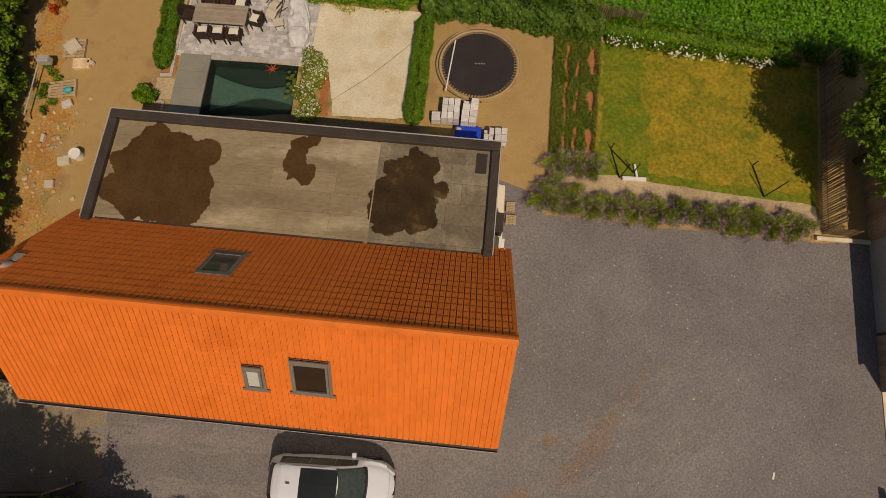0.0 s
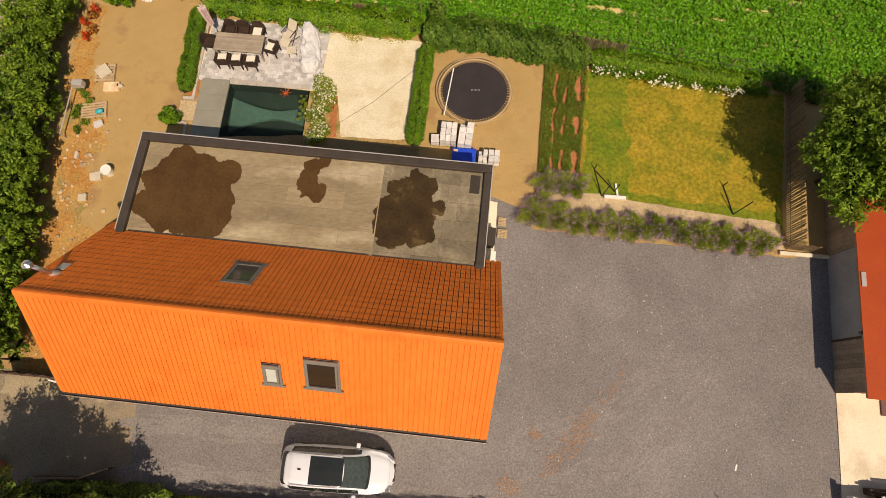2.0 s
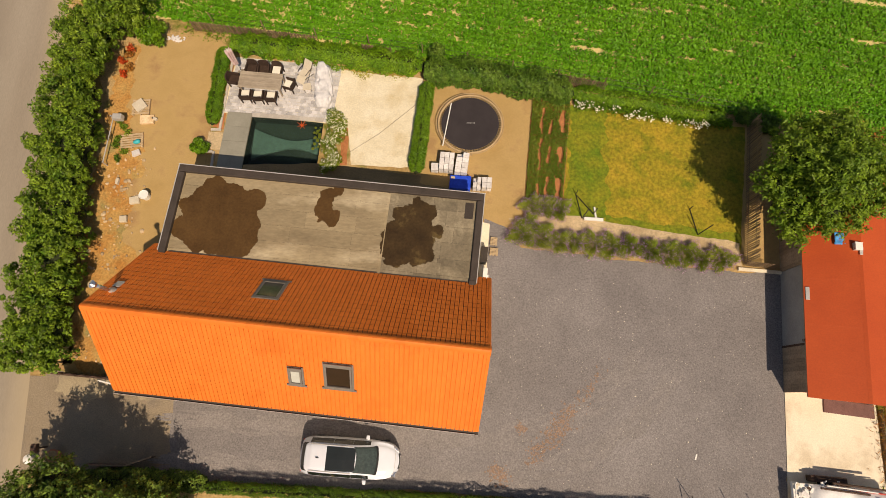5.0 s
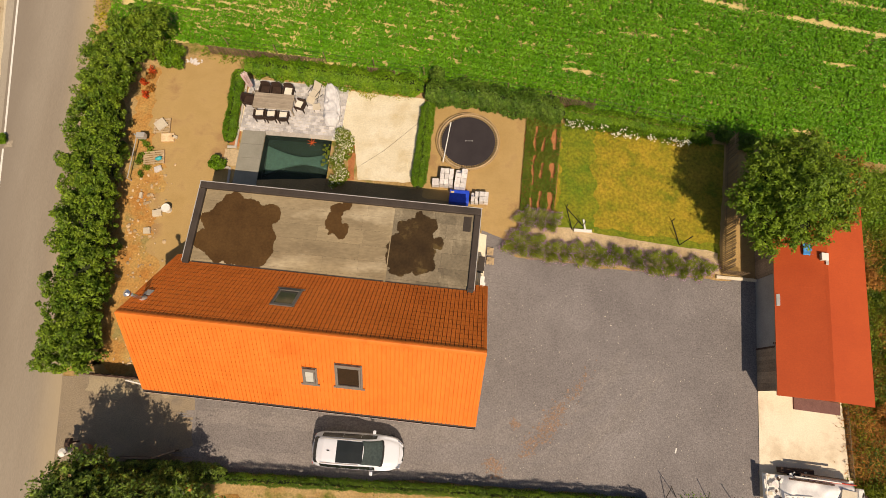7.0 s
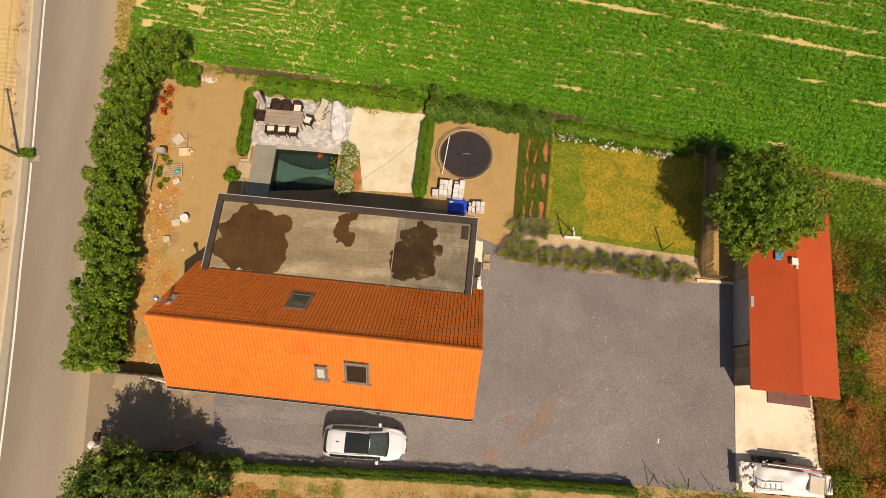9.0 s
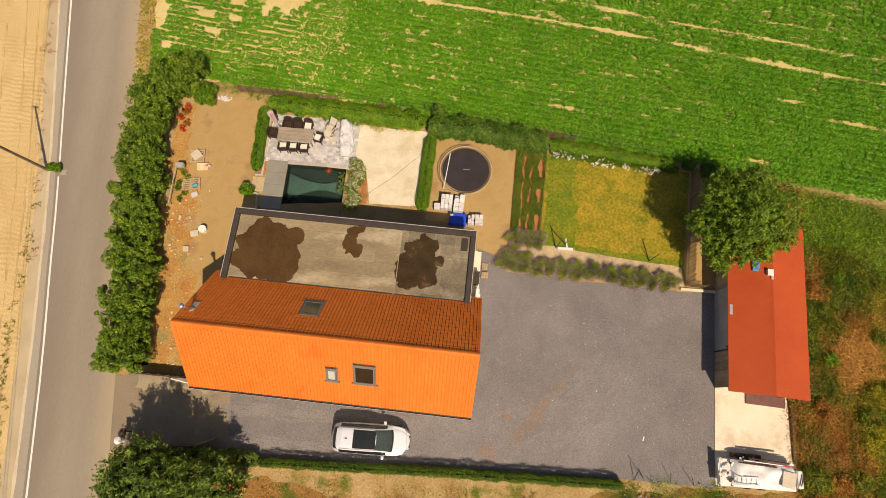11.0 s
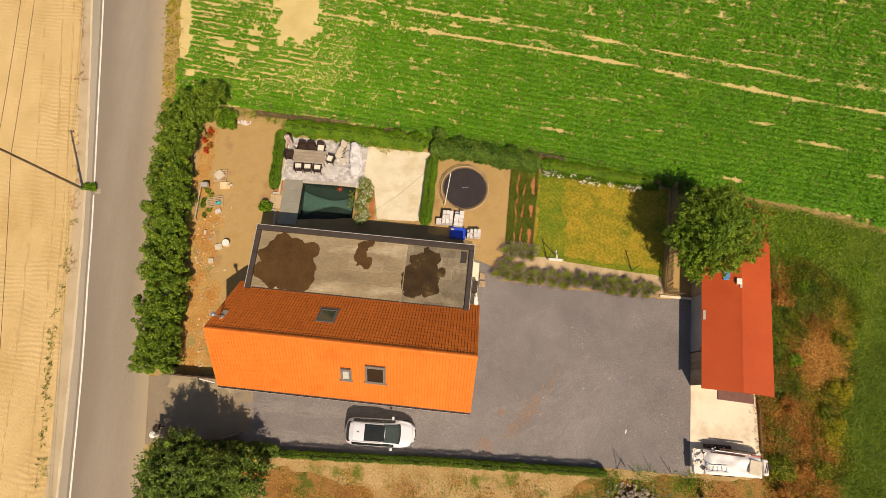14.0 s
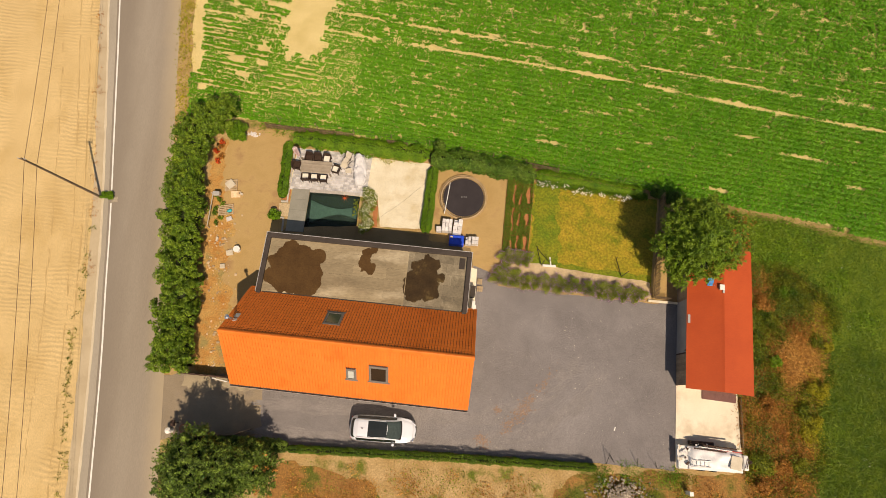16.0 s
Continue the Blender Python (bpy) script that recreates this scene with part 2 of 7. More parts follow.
M_WATER = glass("pool_water", (0.55, 0.70, 0.64))
M_SOIL = mat("red_planting_soil", (0.36, 0.13, 0.05), (0.47, 0.19, 0.08), 1.2, 12, var=0.35, bump=0.6)
M_TRUNK = mat("bark", (0.06, 0.04, 0.025), (0.11, 0.075, 0.05), 3, 20, var=0.4)
# near-black, so the shade inside hedges and crowns is in the colour
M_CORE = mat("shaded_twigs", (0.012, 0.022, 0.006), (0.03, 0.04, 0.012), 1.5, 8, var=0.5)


def leafmat(name, a, b, island=0.45, scale=0.7):
    return mat(name, a, b, scale, 6, rough=0.5, var=0.3, bump=0, island=island, see=0.25, spec=0.25)


M_L_HEDGE = leafmat("hedge_leaf", (0.060, 0.142, 0.011), (0.218, 0.318, 0.030), 0.55, 1.6)
M_L_HEDGE2 = leafmat("boundary_leaf", (0.064, 0.172, 0.008), (0.174, 0.305, 0.017), 0.5, 1.1)
M_L_TREE = leafmat("tree_leaf", (0.075, 0.165, 0.012), (0.21, 0.315, 0.028), 0.42, 1.5)
M_L_CONIFER = leafmat("clipped_hedge_leaf", (0.075, 0.185, 0.009), (0.145, 0.262, 0.014))
M_L_GRASSY = leafmat("long_grass_blade", (0.055, 0.125, 0.007), (0.12, 0.20, 0.012))
M_L_CROP = leafmat("crop_leaf", (0.082, 0.270, 0.0095), (0.141, 0.348, 0.017), 0.36, 0.6)
M_L_LAVENDER = leafmat("lavender_stalk", (0.21, 0.29, 0.03), (0.36, 0.41, 0.065))
M_L_PURPLE = leafmat("lavender_bloom", (0.38, 0.22, 0.35), (0.54, 0.35, 0.49))
M_L_WHITE = leafmat("white_petal", (0.78, 0.74, 0.58), (0.82, 0.79, 0.64), 0.1)
M_L_DRY = leafmat("withered_leaf", (0.27, 0.098, 0.019), (0.56, 0.27, 0.060))
M_L_YELLOW = leafmat("yellow_green_leaf", (0.26, 0.27, 0.015), (0.40, 0.34, 0.025))
M_L_FLOWERING = leafmat("flowering_shrub_leaf", (0.115, 0.19, 0.014), (0.25, 0.295, 0.027), 0.5, 1.5)
M_L_MEADOW = leafmat("meadow_blade", (0.120, 0.215, 0.017), (0.235, 0.325, 0.030), 0.25, 0.9)
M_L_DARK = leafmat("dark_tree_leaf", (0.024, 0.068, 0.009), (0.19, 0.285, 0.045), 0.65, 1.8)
M_L_BRIGHT = leafmat("bright_grass_blade", (0.10, 0.22, 0.010), (0.20, 0.31, 0.018), 0.45, 1.2)
M_L_LILY = leafmat("lily_leaf", (0.10, 0.14, 0.015), (0.16, 0.19, 0.02), 0.3)
M_L_SHRUB = leafmat("shrub_leaf", (0.048, 0.125, 0.012), (0.14, 0.232, 0.030), 0.45, 1.3)
M_L_BED = leafmat("vegetable_leaf", (0.11, 0.175, 0.018), (0.19, 0.25, 0.03), 0.25, 0.8)
M_L_OLIVE = leafmat("olive_weed_leaf", (0.058, 0.110, 0.008), (0.262, 0.275, 0.025), 0.55, 1.1)
M_L_DEEP = leafmat("deep_meadow_blade", (0.080, 0.150, 0.011), (0.165, 0.232, 0.019), 0.25, 0.9)
M_L_STRAWY = leafmat("bleached_weed", (0.47, 0.22, 0.05), (0.64, 0.35, 0.09), 0.35, 0.9)
M_L_RED = leafmat("red_leaf", (0.5, 0.06, 0.015), (0.62, 0.12, 0.03))


# ---- builders ----
def part(name, bm, material, parent=None, label="", smooth=False):
    """Links a bmesh as one mesh object under a thing or a part."""
    me = bpy.data.meshes.new(name)
    if smooth:
        for f in bm.faces:
            f.smooth = True
    bm.to_mesh(me)
    bm.free()
    me.materials.append(material)
    ob = new(name, me)
    ob.parent = parent
    if label:
        ob["label"] = label
    return ob


def thing(name, label, category, x=0, y=0, z=0, rz=0, group="", kind=""):
    e = new(name)
    e.matrix_basis = pose(x, y, z, 0, 0, rz)
    e.empty_display_size = 0.1
    return tagged(e, label, category, group, kind)


def box(bm, c, s, bevel=0.0, rz=0.0, rx=0.0, ry=0.0):
    m = pose(*c, rx, ry, rz) @ Matrix.Diagonal((*s, 1))
    vs = bmesh.ops.create_cube(bm, size=1, matrix=m)["verts"]
    if bevel:
        es = {e for v in vs for e in v.link_edges}
        bmesh.ops.bevel(bm, geom=list(es), offset=bevel, segments=2, affect="EDGES", profile=0.6)
    return bm


def B(*boxes):
    bm = bmesh.new()
    for b in boxes:
        box(bm, *b)
    return bm


def tube(bm, p, q, r, r2=None, n=10):
    p, q = Vector(p), Vector(q)
    d = q - p
    m = Matrix.Translation((p + q) / 2) @ d.to_track_quat("Z", "Y").to_matrix().to_4x4()
    bmesh.ops.create_cone(bm, cap_ends=True, segments=n, radius1=r, radius2=r if r2 is None else r2, depth=d.length, matrix=m)
    return bm


def T(*tubes):
    bm = bmesh.new()
    for t in tubes:
        tube(bm, *t)
    return bm


def ring(bm, centre, radius, r, n=48, k=8):
    rows = []
    for i in range(n):
        a = 2 * math.pi * i / n
        rows.append([bm.verts.new((centre[0] + (radius + r * math.cos(2 * math.pi * j / k)) * math.cos(a),
                                   centre[1] + (radius + r * math.cos(2 * math.pi * j / k)) * math.sin(a),
                                   centre[2] + r * math.sin(2 * math.pi * j / k))) for j in range(k)])
    for i in range(n):
        for j in range(k):
            bm.faces.new((rows[i][j], rows[(i + 1) % n][j], rows[(i + 1) % n][(j + 1) % k], rows[i][(j + 1) % k]))
    return bm


def outline(pts, step=0.5, rough=0.12, seed=0):
    """The polygon with its sides cut into short steps and worn unevenly."""
    out = []
    for i, p in enumerate(pts):
        a, b = Vector((*p, 0)), Vector((*pts[(i + 1) % len(pts)], 0))
        n = max(1, int((b - a).length / step))
        side = Vector((-(b - a).y, (b - a).x, 0)).normalized()
        for k in range(n):
            q = a.lerp(b, k / n)
            w = noise.noise((q.x * 0.9 + seed, q.y * 0.9, 3.1)) + 0.6 * noise.noise((q.x * 3.3, q.y * 3.3 + seed, 7.7))
            out.append(q + side * rough * w * (1 if k else 0.4))
    return out


def sheet(name, pts, z, material, label, category, step=0.5, rough=0.12, seed=0, thick=0.0, kind="structure"):
    """A piece of ground with an uneven edge."""
    bm = bmesh.new()
    vs = [bm.verts.new((p.x, p.y, z)) for p in outline(pts, step, rough, seed)]
    f = bm.faces.new(vs)
    if f.normal.z < 0:
        f.normal_flip()
    bm.normal_update()
    if f.normal.z < 0:
        bmesh.ops.reverse_faces(bm, faces=[f])
    if thick:
        ex = bmesh.ops.extrude_face_region(bm, geom=[f])
        for v in ex["geom"]:
            if isinstance(v, bmesh.types.BMVert):
                v.co.z -= thick
        bmesh.ops.recalc_face_normals(bm, faces=bm.faces)
    bmesh.ops.triangulate(bm, faces=[g for g in bm.faces if len(g.verts) > 4])
    return tagged(part(name, bm, material), label, category, kind=kind)


def raw(name, verts, faces, material, parent=None, label="", kind=""):
    me = bpy.data.meshes.new(name)
    me.from_pydata([tuple(map(float, v)) for v in verts], [], faces)
    me.materials.append(material)
    ob = new(name, me)
    ob.parent = parent
    return tagged(ob, label, kind=kind)


rng = np.random.default_rng(7)


def leaf_mesh(name, pts, size, material, parent=None, label="", up=0.5, slim=0.5, lean=None, spread=0.35):
    """Many small folded leaves at the points, facing mostly upward and outward."""
    n = len(pts)
    pts = np.asarray(pts, float)
    nrm = rng.normal(size=(n, 3))
    nrm /= np.linalg.norm(nrm, axis=1)[:, None]
    if lean is not None:
        nrm = nrm * 0.7 + lean
    nrm[:, 2] += up
    nrm /= np.linalg.norm(nrm, axis=1)[:, None] + 1e-9
    a = np.cross(nrm, rng.normal(size=(n, 3)))
    a /= np.linalg.norm(a, axis=1)[:, None] + 1e-9
    b = np.cross(nrm, a)
    s = (size * (1 + spread * rng.uniform(-1, 1, n)))[:, None]
    v = np.stack([pts - a * s, pts - b * s * slim + nrm * s * 0.2, pts + a * s, pts + b * s * slim + nrm * s * 0.2], 1).reshape(-1, 3)
    me = bpy.data.meshes.new(name)
    me.vertices.add(4 * n)
    me.vertices.foreach_set("co", v.ravel())
    me.loops.add(4 * n)
    me.loops.foreach_set("vertex_index", np.arange(4 * n, dtype=np.int32))
    me.polygons.add(n)
    me.polygons.foreach_set("loop_start", np.arange(0, 4 * n, 4, dtype=np.int32))
    me.polygons.foreach_set("loop_total", np.full(n, 4, dtype=np.int32))
    me.update(calc_edges=True)
    me.materials.append(material)
    ob = new(name, me)
    ob.parent = parent
    if label:
        ob["label"] = label
    return ob


def clump_points(centres, radii, per):
    """Points in rough balls round the centres, denser toward the skin, with their outward ways."""
    c = np.repeat(np.asarray(centres, float), per, 0)
    r = np.repeat(np.asarray(radii, float), per)
    d = rng.normal(size=(len(c), 3))
    d /= np.linalg.norm(d, axis=1)[:, None]
    k = rng.uniform(0.35, 1.0, len(c)) ** 0.6
    return c + d * (r * k)[:, None] * (1, 1, 0.85), d


def lumpy(name, c, s, material, parent, seed=0, sub=3, amp=0.25):
    """A rough inner mass of twigs, near-black to put inner shade into colour."""
    bm = bmesh.new()
    bmesh.ops.create_icosphere(bm, subdivisions=sub, radius=1)
    for v in bm.verts:
        k = 1 + amp * noise.noise(v.co * 2.2 + Vector((seed, seed * 0.3, 0)))
        v.co = Vector((c[0] + v.co.x * s[0] * k, c[1] + v.co.y * s[1] * k, c[2] + v.co.z * s[2] * k))
    return part(name, bm, material, parent)


# ---- ground and setting ----
POOL = [(-10.62, 14.88), (-6.68, 14.64), (-6.88, 10.85), (-10.86, 10.95)]


def ground():
    bm = bmesh.new()
    out = [bm.verts.new((x, y, 0)) for x, y in ((-700, 700), (700, 700), (700, -700), (-700, -700))]
    hole = [bm.verts.new((*p, 0)) for p in POOL]
    for i in range(4):
        j = (i + 1) % 4
        bm.faces.new((out[i], hole[i], hole[j], out[j]))
    bmesh.ops.recalc_face_normals(bm, faces=bm.faces)
    for f in bm.faces:
        if f.normal.z < 0:
            f.normal_flip()
    tagged(part("ground", bm, M_DRY), "dry earth and weeds spreading to the horizon", "ground", kind="structure")


ROAD_Y = (-70, -7, -4.3, -0.6, 3.3, 7.4, 11.8, 16.4, 21.3, 26.6, 32.2, 120)


def road_left(y):
    return np.interp(y, ROAD_Y, (-17.5, -24.22, -24.46, -24.88, -25.28, -25.80, -26.36, -27.08, -27.92, -28.83, -29.84, -45.5))


def edge_line(y):
    return np.interp(y, ROAD_Y, (-16.8, -23.44, -23.73, -24.12, -24.61, -25.2, -25.76, -26.45, -27.23, -28.02, -28.91, -44.0))


def road_right(y):
    return np.interp(y, (-70, -2.35, 0.28, 24.0, 26.7, 32.3, 120), (-11.9, -19.36, -19.66, -22.62, -22.90, -23.51, -35.0))


def setting():
    ground()
    ys = (-70, -30, -7, -2.5, 0.3, 3, 7, 11, 15, 19, 23, 27, 32, 60, 120)
    sheet("road", [(road_left(y), y) for y in ys] + [(road_right(y), y) for y in reversed(ys)], 0.012, M_ASPHALT,
          "worn grey-brown asphalt country road", "road", 2.0, 0.08)
    sheet("road_shoulder", [(road_left(y) - 0.85, y) for y in ys] + [(road_left(y) + 0.12, y) for y in reversed(ys)], 0.008, M_SHOULDER,
          "dusty pale shoulder beside the road", "road shoulder", 0.35, 0.12)
    sheet("road_line", [(edge_line(y) - 0.06, y) for y in ys] + [(edge_line(y) + 0.06, y) for y in reversed(ys)], 0.020, M_LINE,
          "white painted edge line on the road", "road marking", 3.0, 0.02)
    sheet("road_edge", [(road_left(y) - 0.05, y) for y in ys] + [(edge_line(y) - 0.22, y) for y in reversed(ys)], 0.016, M_EDGE,
          "paler dusty asphalt outside the edge line", "road edge", 0.8, 0.025)
    sheet("gravel_rim", [(road_left(y) - 0.14, y) for y in ys] + [(road_left(y) + 0.03, y) for y in reversed(ys)], 0.021, M_RIM,
          "pale dusty chippings along the asphalt's rim", "road edge", 0.3, 0.05)
    sheet("straw_field", [(-400, -200), (-400, 300)] + [(road_left(y) - 0.7, y) for y in (300, 120, 60, 32, 27, 23, 19, 15, 11, 7, 3, 0, -7, -70, -200)], 0.004, M_STUBBLE,
          "pale mown straw field beside the road", "field", 0.5, 0.12)
    sheet("road_verge", [(road_right(y) - 0.1, y) for y in (20, 32, 60, 120)] + [(road_right(y) + 1.2, y) for y in (120, 60, 32, 20)], 0.009, M_DRY,
          "rough grass verge between road and crop", "verge", 0.6, 0.3)
    sheet("crop_field", [(-21.6, 20.8), (-22.4, 34), (-33, 125), (130, 125), (130, -20), (60, 5.6), (33, 11.9), (23.3, 14.2), (13.6, 16.0), (-1.4, 18.9), (-16.2, 21.1)], 0.006,
          M_FIELD, "light soil of a leafy crop field", "field", 1.0, 0.15)
    sheet("meadow", [(22.6, 13.6), (33, 11.3), (60, 5.2), (60, -40), (24, -40), (23.5, -8), (25.5, -1.5), (27.6, 5.5), (25.4, 9.6), (20.7, 9.6), (20.7, 13.4)], 0.008, M_GRASS,
          "unmown green meadow", "meadow", 0.8, 0.4)
    sheet("driveway", [(-12.6, 0.6), (-12.0, 0.75), (-13, 5), (1.9, 5), (2.15, 9.35), (3.3, 8.9), (4.0, 7.8), (9.5, 7.2), (14.8, 6.75), (17.2, 6.72), (16.55, 0.9),
                       (15.75, -4.6), (10.7, -4.25), (0, -3.85), (-12.2, -3.6), (-12.5, -1.6)], 0.016, M_GRAVEL, "compacted grey gravel yard and driveway", "driveway", 0.4, 0.12)
    sheet("driveway_apron", [(-20.6, 1.1), (-13.4, 0.72), (-11.2, -0.4), (-10.2, -1.4), (-11.4, -2.3), (-11.2, -3.3), (-20.2, -3.6)], 0.010, M_APRON,
          "sandy dirt apron where the driveway meets the road", "driveway", 0.3, 0.35)
    sheet("pale_wash", [(-18.2, 0.95), (-15.5, 0.75), (-13.6, 0.65), (-12.4, 0.2), (-13.5, -0.1), (-15.2, 0.1), (-16.6, -0.3), (-18.4, 0.1)], 0.0135, M_WASH,
          "pale sandy dirt below the wattle fence", "ground", 0.2, 0.3)
    sheet("sand_yard", [(-18.6, 1.1), (-13.0, 0.9), (-12.8, 13.9), (-12.7, 19.4), (-14.2, 20.2), (-17.4, 19.8), (-18.6, 12)], 0.011, M_SAND,
          "bare packed sand side yard", "ground", 0.4, 0.15)
    sheet("clay_strip", [(-18.3, 1.2), (-15.2, 1.0), (-15.6, 6.2), (-16.5, 9.4), (-16.3, 13.0), (-17.4, 14.6), (-17.6, 19.2), (-18.6, 19.2), (-18.7, 10)], 0.016, M_RUST,
          "reddish disturbed clay with rubble along the hedge", "ground", 0.15, 0.7)
    sheet("wall_strip", [(-12.6, 11.3), (2.1, 9.2), (2.0, 10.9), (-1.2, 11.6), (-6.4, 12.2), (-12.2, 12.0)], 0.007, M_EARTH,
          "bare earth strip along the extension wall", "ground", 0.4, 0.05)
    sheet("white_sand_plot", [(-5.95, 17.9), (-1.35, 17.45), (-1.72, 12.05), (-5.0, 12.15), (-5.2, 13.8), (-6.1, 14.75)], 0.014, M_WHITE_SAND,
          "levelled plot of whitish sand", "ground", 0.3, 0.12)
    sheet("trampoline_yard", [(-1.3, 11.2), (-0.7, 16.9), (0.6, 17.2), (4.75, 16.2), (4.25, 9.2), (3.5, 8.7), (2.1, 9.3), (1.9, 10.6)], 0.019, M_SAND,
          "packed sand yard under the trampoline", "ground", 0.35, 0.1)
    sheet("mulch_strip", [(-12.5, 14.1), (-12.12, 14.1), (-12.05, 18.5), (-12.4, 18.5)], 0.026, M_SOIL, "reddish soil strip between hedge and terrace", "ground", 0.3, 0.04)
    sheet("vegetable_bed", [(4.75, 16.3), (6.85, 16.1), (6.2, 9.6), (4.2, 10.0)], 0.022, M_SOIL, "red soil vegetable bed", "vegetable bed", 0.3, 0.08)
    sheet("lawn", [(6.85, 16.0), (13.0, 15.3), (16.2, 14.8), (15.15, 7.9), (6.1, 9.2)], 0.024, M_LAWN, "dry yellowing lawn", "lawn", 0.3, 0.08)
    sheet("lawn_strip", [(6.9, 15.9), (8.8, 15.65), (8.5, 12.5), (8.7, 10.6), (8.2, 9.0), (6.2, 9.25)], 0.029, M_LAWN_GREEN, "greener strip of lawn along the vegetable bed", "lawn", 0.08, 0.4)
    sheet("lawn_strip", [(8.4, 9.6), (15.2, 8.75), (15.05, 7.95), (8.3, 8.95)], 0.029, M_LAWN_GREEN, "greener strip of lawn along the sandy path", "lawn", 0.2, 0.25)
    sheet("sand_path", [(3.4, 9.3), (5.4, 9.5), (6.4, 9.55), (10.5, 8.95), (15.1, 8.25), (15.1, 7.0), (9.5, 7.6), (4.1, 8.3)], 0.033, M_PALE_DIRT, "narrow sandy path behind the lavender", "path", 0.3, 0.1)
    sheet("sand_lane", [(15.3, 15.4), (17.9, 14.9), (17.1, 6.9), (15.2, 6.9)], 0.014, M_SAND, "sandy lane between fence and barn", "path", 0.4, 0.2)
    sheet("barn_slab", [(16.37, 1.15), (20.5, 0.7), (20.25, -4.4), (15.78, -4.4)], 0.05, M_CONCRETE, "pale concrete slab before the barn", "slab", 1.0, 0.02, thick=0.12)
    sheet("side_paving", [(1.7, 5.3), (2.18, 5.3), (2.42, 9.0), (2.0, 9.1)], 0.045, M_CONCRETE, "narrow pale concrete strip beside the extension", "paving", 0.5, 0.02, thick=0.05)


setting()


def scatter(poly_test, n, xr, yr):
    x, y = rng.uniform(*xr, n), rng.uniform(*yr, n)
    keep = poly_test(x, y)
    return x[keep], y[keep]


def nz(x, y, s, o=0.0):
    return np.array([noise.noise((a * s + o, b * s, o)) for a, b in zip(x, y)])


# ---- house ----
HOUSE = thing("house", "whitewashed house with an orange tiled gable roof and flat extension", "house", 1.71, -1.01, 0, -4.7)
EAVE_S, RIDGE, EAVE_N = (0.0, 2.9), (3.02, 6.46), (6.55, 2.72)


def gable_wall(u, name):
    bm = bmesh.new()
    prof = [(0.3, 0), (6.2, 0), (6.2, 2.9), (3.02, 6.2), (0.3, 2.95)]
    a = [bm.verts.new((u, v, z)) for v, z in prof]
    b = [bm.verts.new((u + 0.3, v, z)) for v, z in prof]
    bm.faces.new(a), bm.faces.new(b)
    for i in range(5):
        bm.faces.new((a[i], b[i], b[(i + 1) % 5], a[(i + 1) % 5]))
    bmesh.ops.recalc_face_normals(bm, faces=bm.faces)
    part(name, bm, M_RENDER, HOUSE)


gable_wall(-15.3, "gable_wall")
gable_wall(-0.4, "gable_wall")
part("long_wall", B(((-7.7, 0.45, 1.35), (14.6, 0.3, 2.7))), M_RENDER, HOUSE)
part("long_wall", B(((-7.7, 6.05, 1.3), (14.6, 0.3, 2.6))), M_RENDER, HOUSE)
part("extension_wall", B(((-7.80, 10.12, 1.53), (14.2, 0.3, 3.06))), M_RENDER, HOUSE)
part("extension_wall", B(((-14.75, 8.09, 1.53), (0.3, 3.76, 3.06))), M_RENDER, HOUSE)
part("extension_wall", B(((-0.85, 8.09, 1.53), (0.3, 3.76, 3.06))), M_RENDER, HOUSE)


def slope_matrix(top, foot, flip):
    d = Vector((0, top[0] - foot[0], top[1] - foot[1]))
    ln = d.length
    y = d / ln
    x = Vector((-1, 0, 0)) if flip else Vector((1, 0, 0))
    z = x.cross(y)
    m = Matrix((x, y, z)).transposed().to_4x4()
    m.translation = (0.0 if flip else -15.5, foot[0], foot[1])
    return m, ln


def tile_mesh():
    """One pantile: a roll and a flat pan, its lower lip raised."""
    prof = [(0.0, -0.05), (0.003, 0.006), (0.022, 0.011), (0.042, 0.007), (0.10, 0.005), (0.157, 0.006), (0.160, -0.05)]
    v, f = [], []
    for x, z in prof:
        v += [(x, 0, z + 0.022), (x, 0.315, z + 0.001), (x, 0, z - 0.03)]
    for i in range(len(prof) - 1):
        a, b = 3 * i, 3 * (i + 1)
        f += [(a, b, b + 1, a + 1), (a + 2, b + 2, b, a)]
    return v, f


TILE_W, TILE_H = 0.1845, 0.305
tile_v, tile_f = tile_mesh()


def roof(flip, top, foot, material, label, single):
    m, ln = slope_matrix(top, foot, flip)
    bm = B(((7.75, ln / 2, -0.06), (15.4, ln - 0.02, 0.1)))
    # joint shade is painted on the north slope only; the sunny one stays orange
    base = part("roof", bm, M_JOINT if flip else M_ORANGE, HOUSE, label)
    base.matrix_basis = m
    me = bpy.data.meshes.new("tile")
    me.from_pydata(tile_v, [], tile_f)
    me.materials.append(material)
    cols, rows = 84, int(ln / TILE_H)
    step = (ln - 0.05) / rows
    vs, fs, made = [], [], 0
    for r in range(rows):
        for c in range(cols):
            wob = 0.004 * noise.noise((c * 1.7, r * 2.3, 5.0 + flip))
            x, y, z = c * TILE_W, -0.04 + r * step, wob
            if single(c, r) and made < 300:
                t = new("tile", me)
                t.parent = base
                t.location = (x, y, z)
                t.rotation_euler = (0, 0, 0.012 * noise.noise((c * 2.1, r * 1.3, 9.0)))
                made += 1
            else:
                k = len(vs)
                vs += [(a + x, b + y, d + z) for a, b, d in tile_v]
                fs += [tuple(i + k for i in q) for q in tile_f]
    raw("tiles", vs, fs, material, base, kind="stuff")
    return base


roof(False, RIDGE, EAVE_S, M_ORANGE, "bright orange sunlit clay pantiles", lambda c, r: 54 <= c < 76)
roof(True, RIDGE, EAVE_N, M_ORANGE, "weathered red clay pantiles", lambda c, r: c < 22)


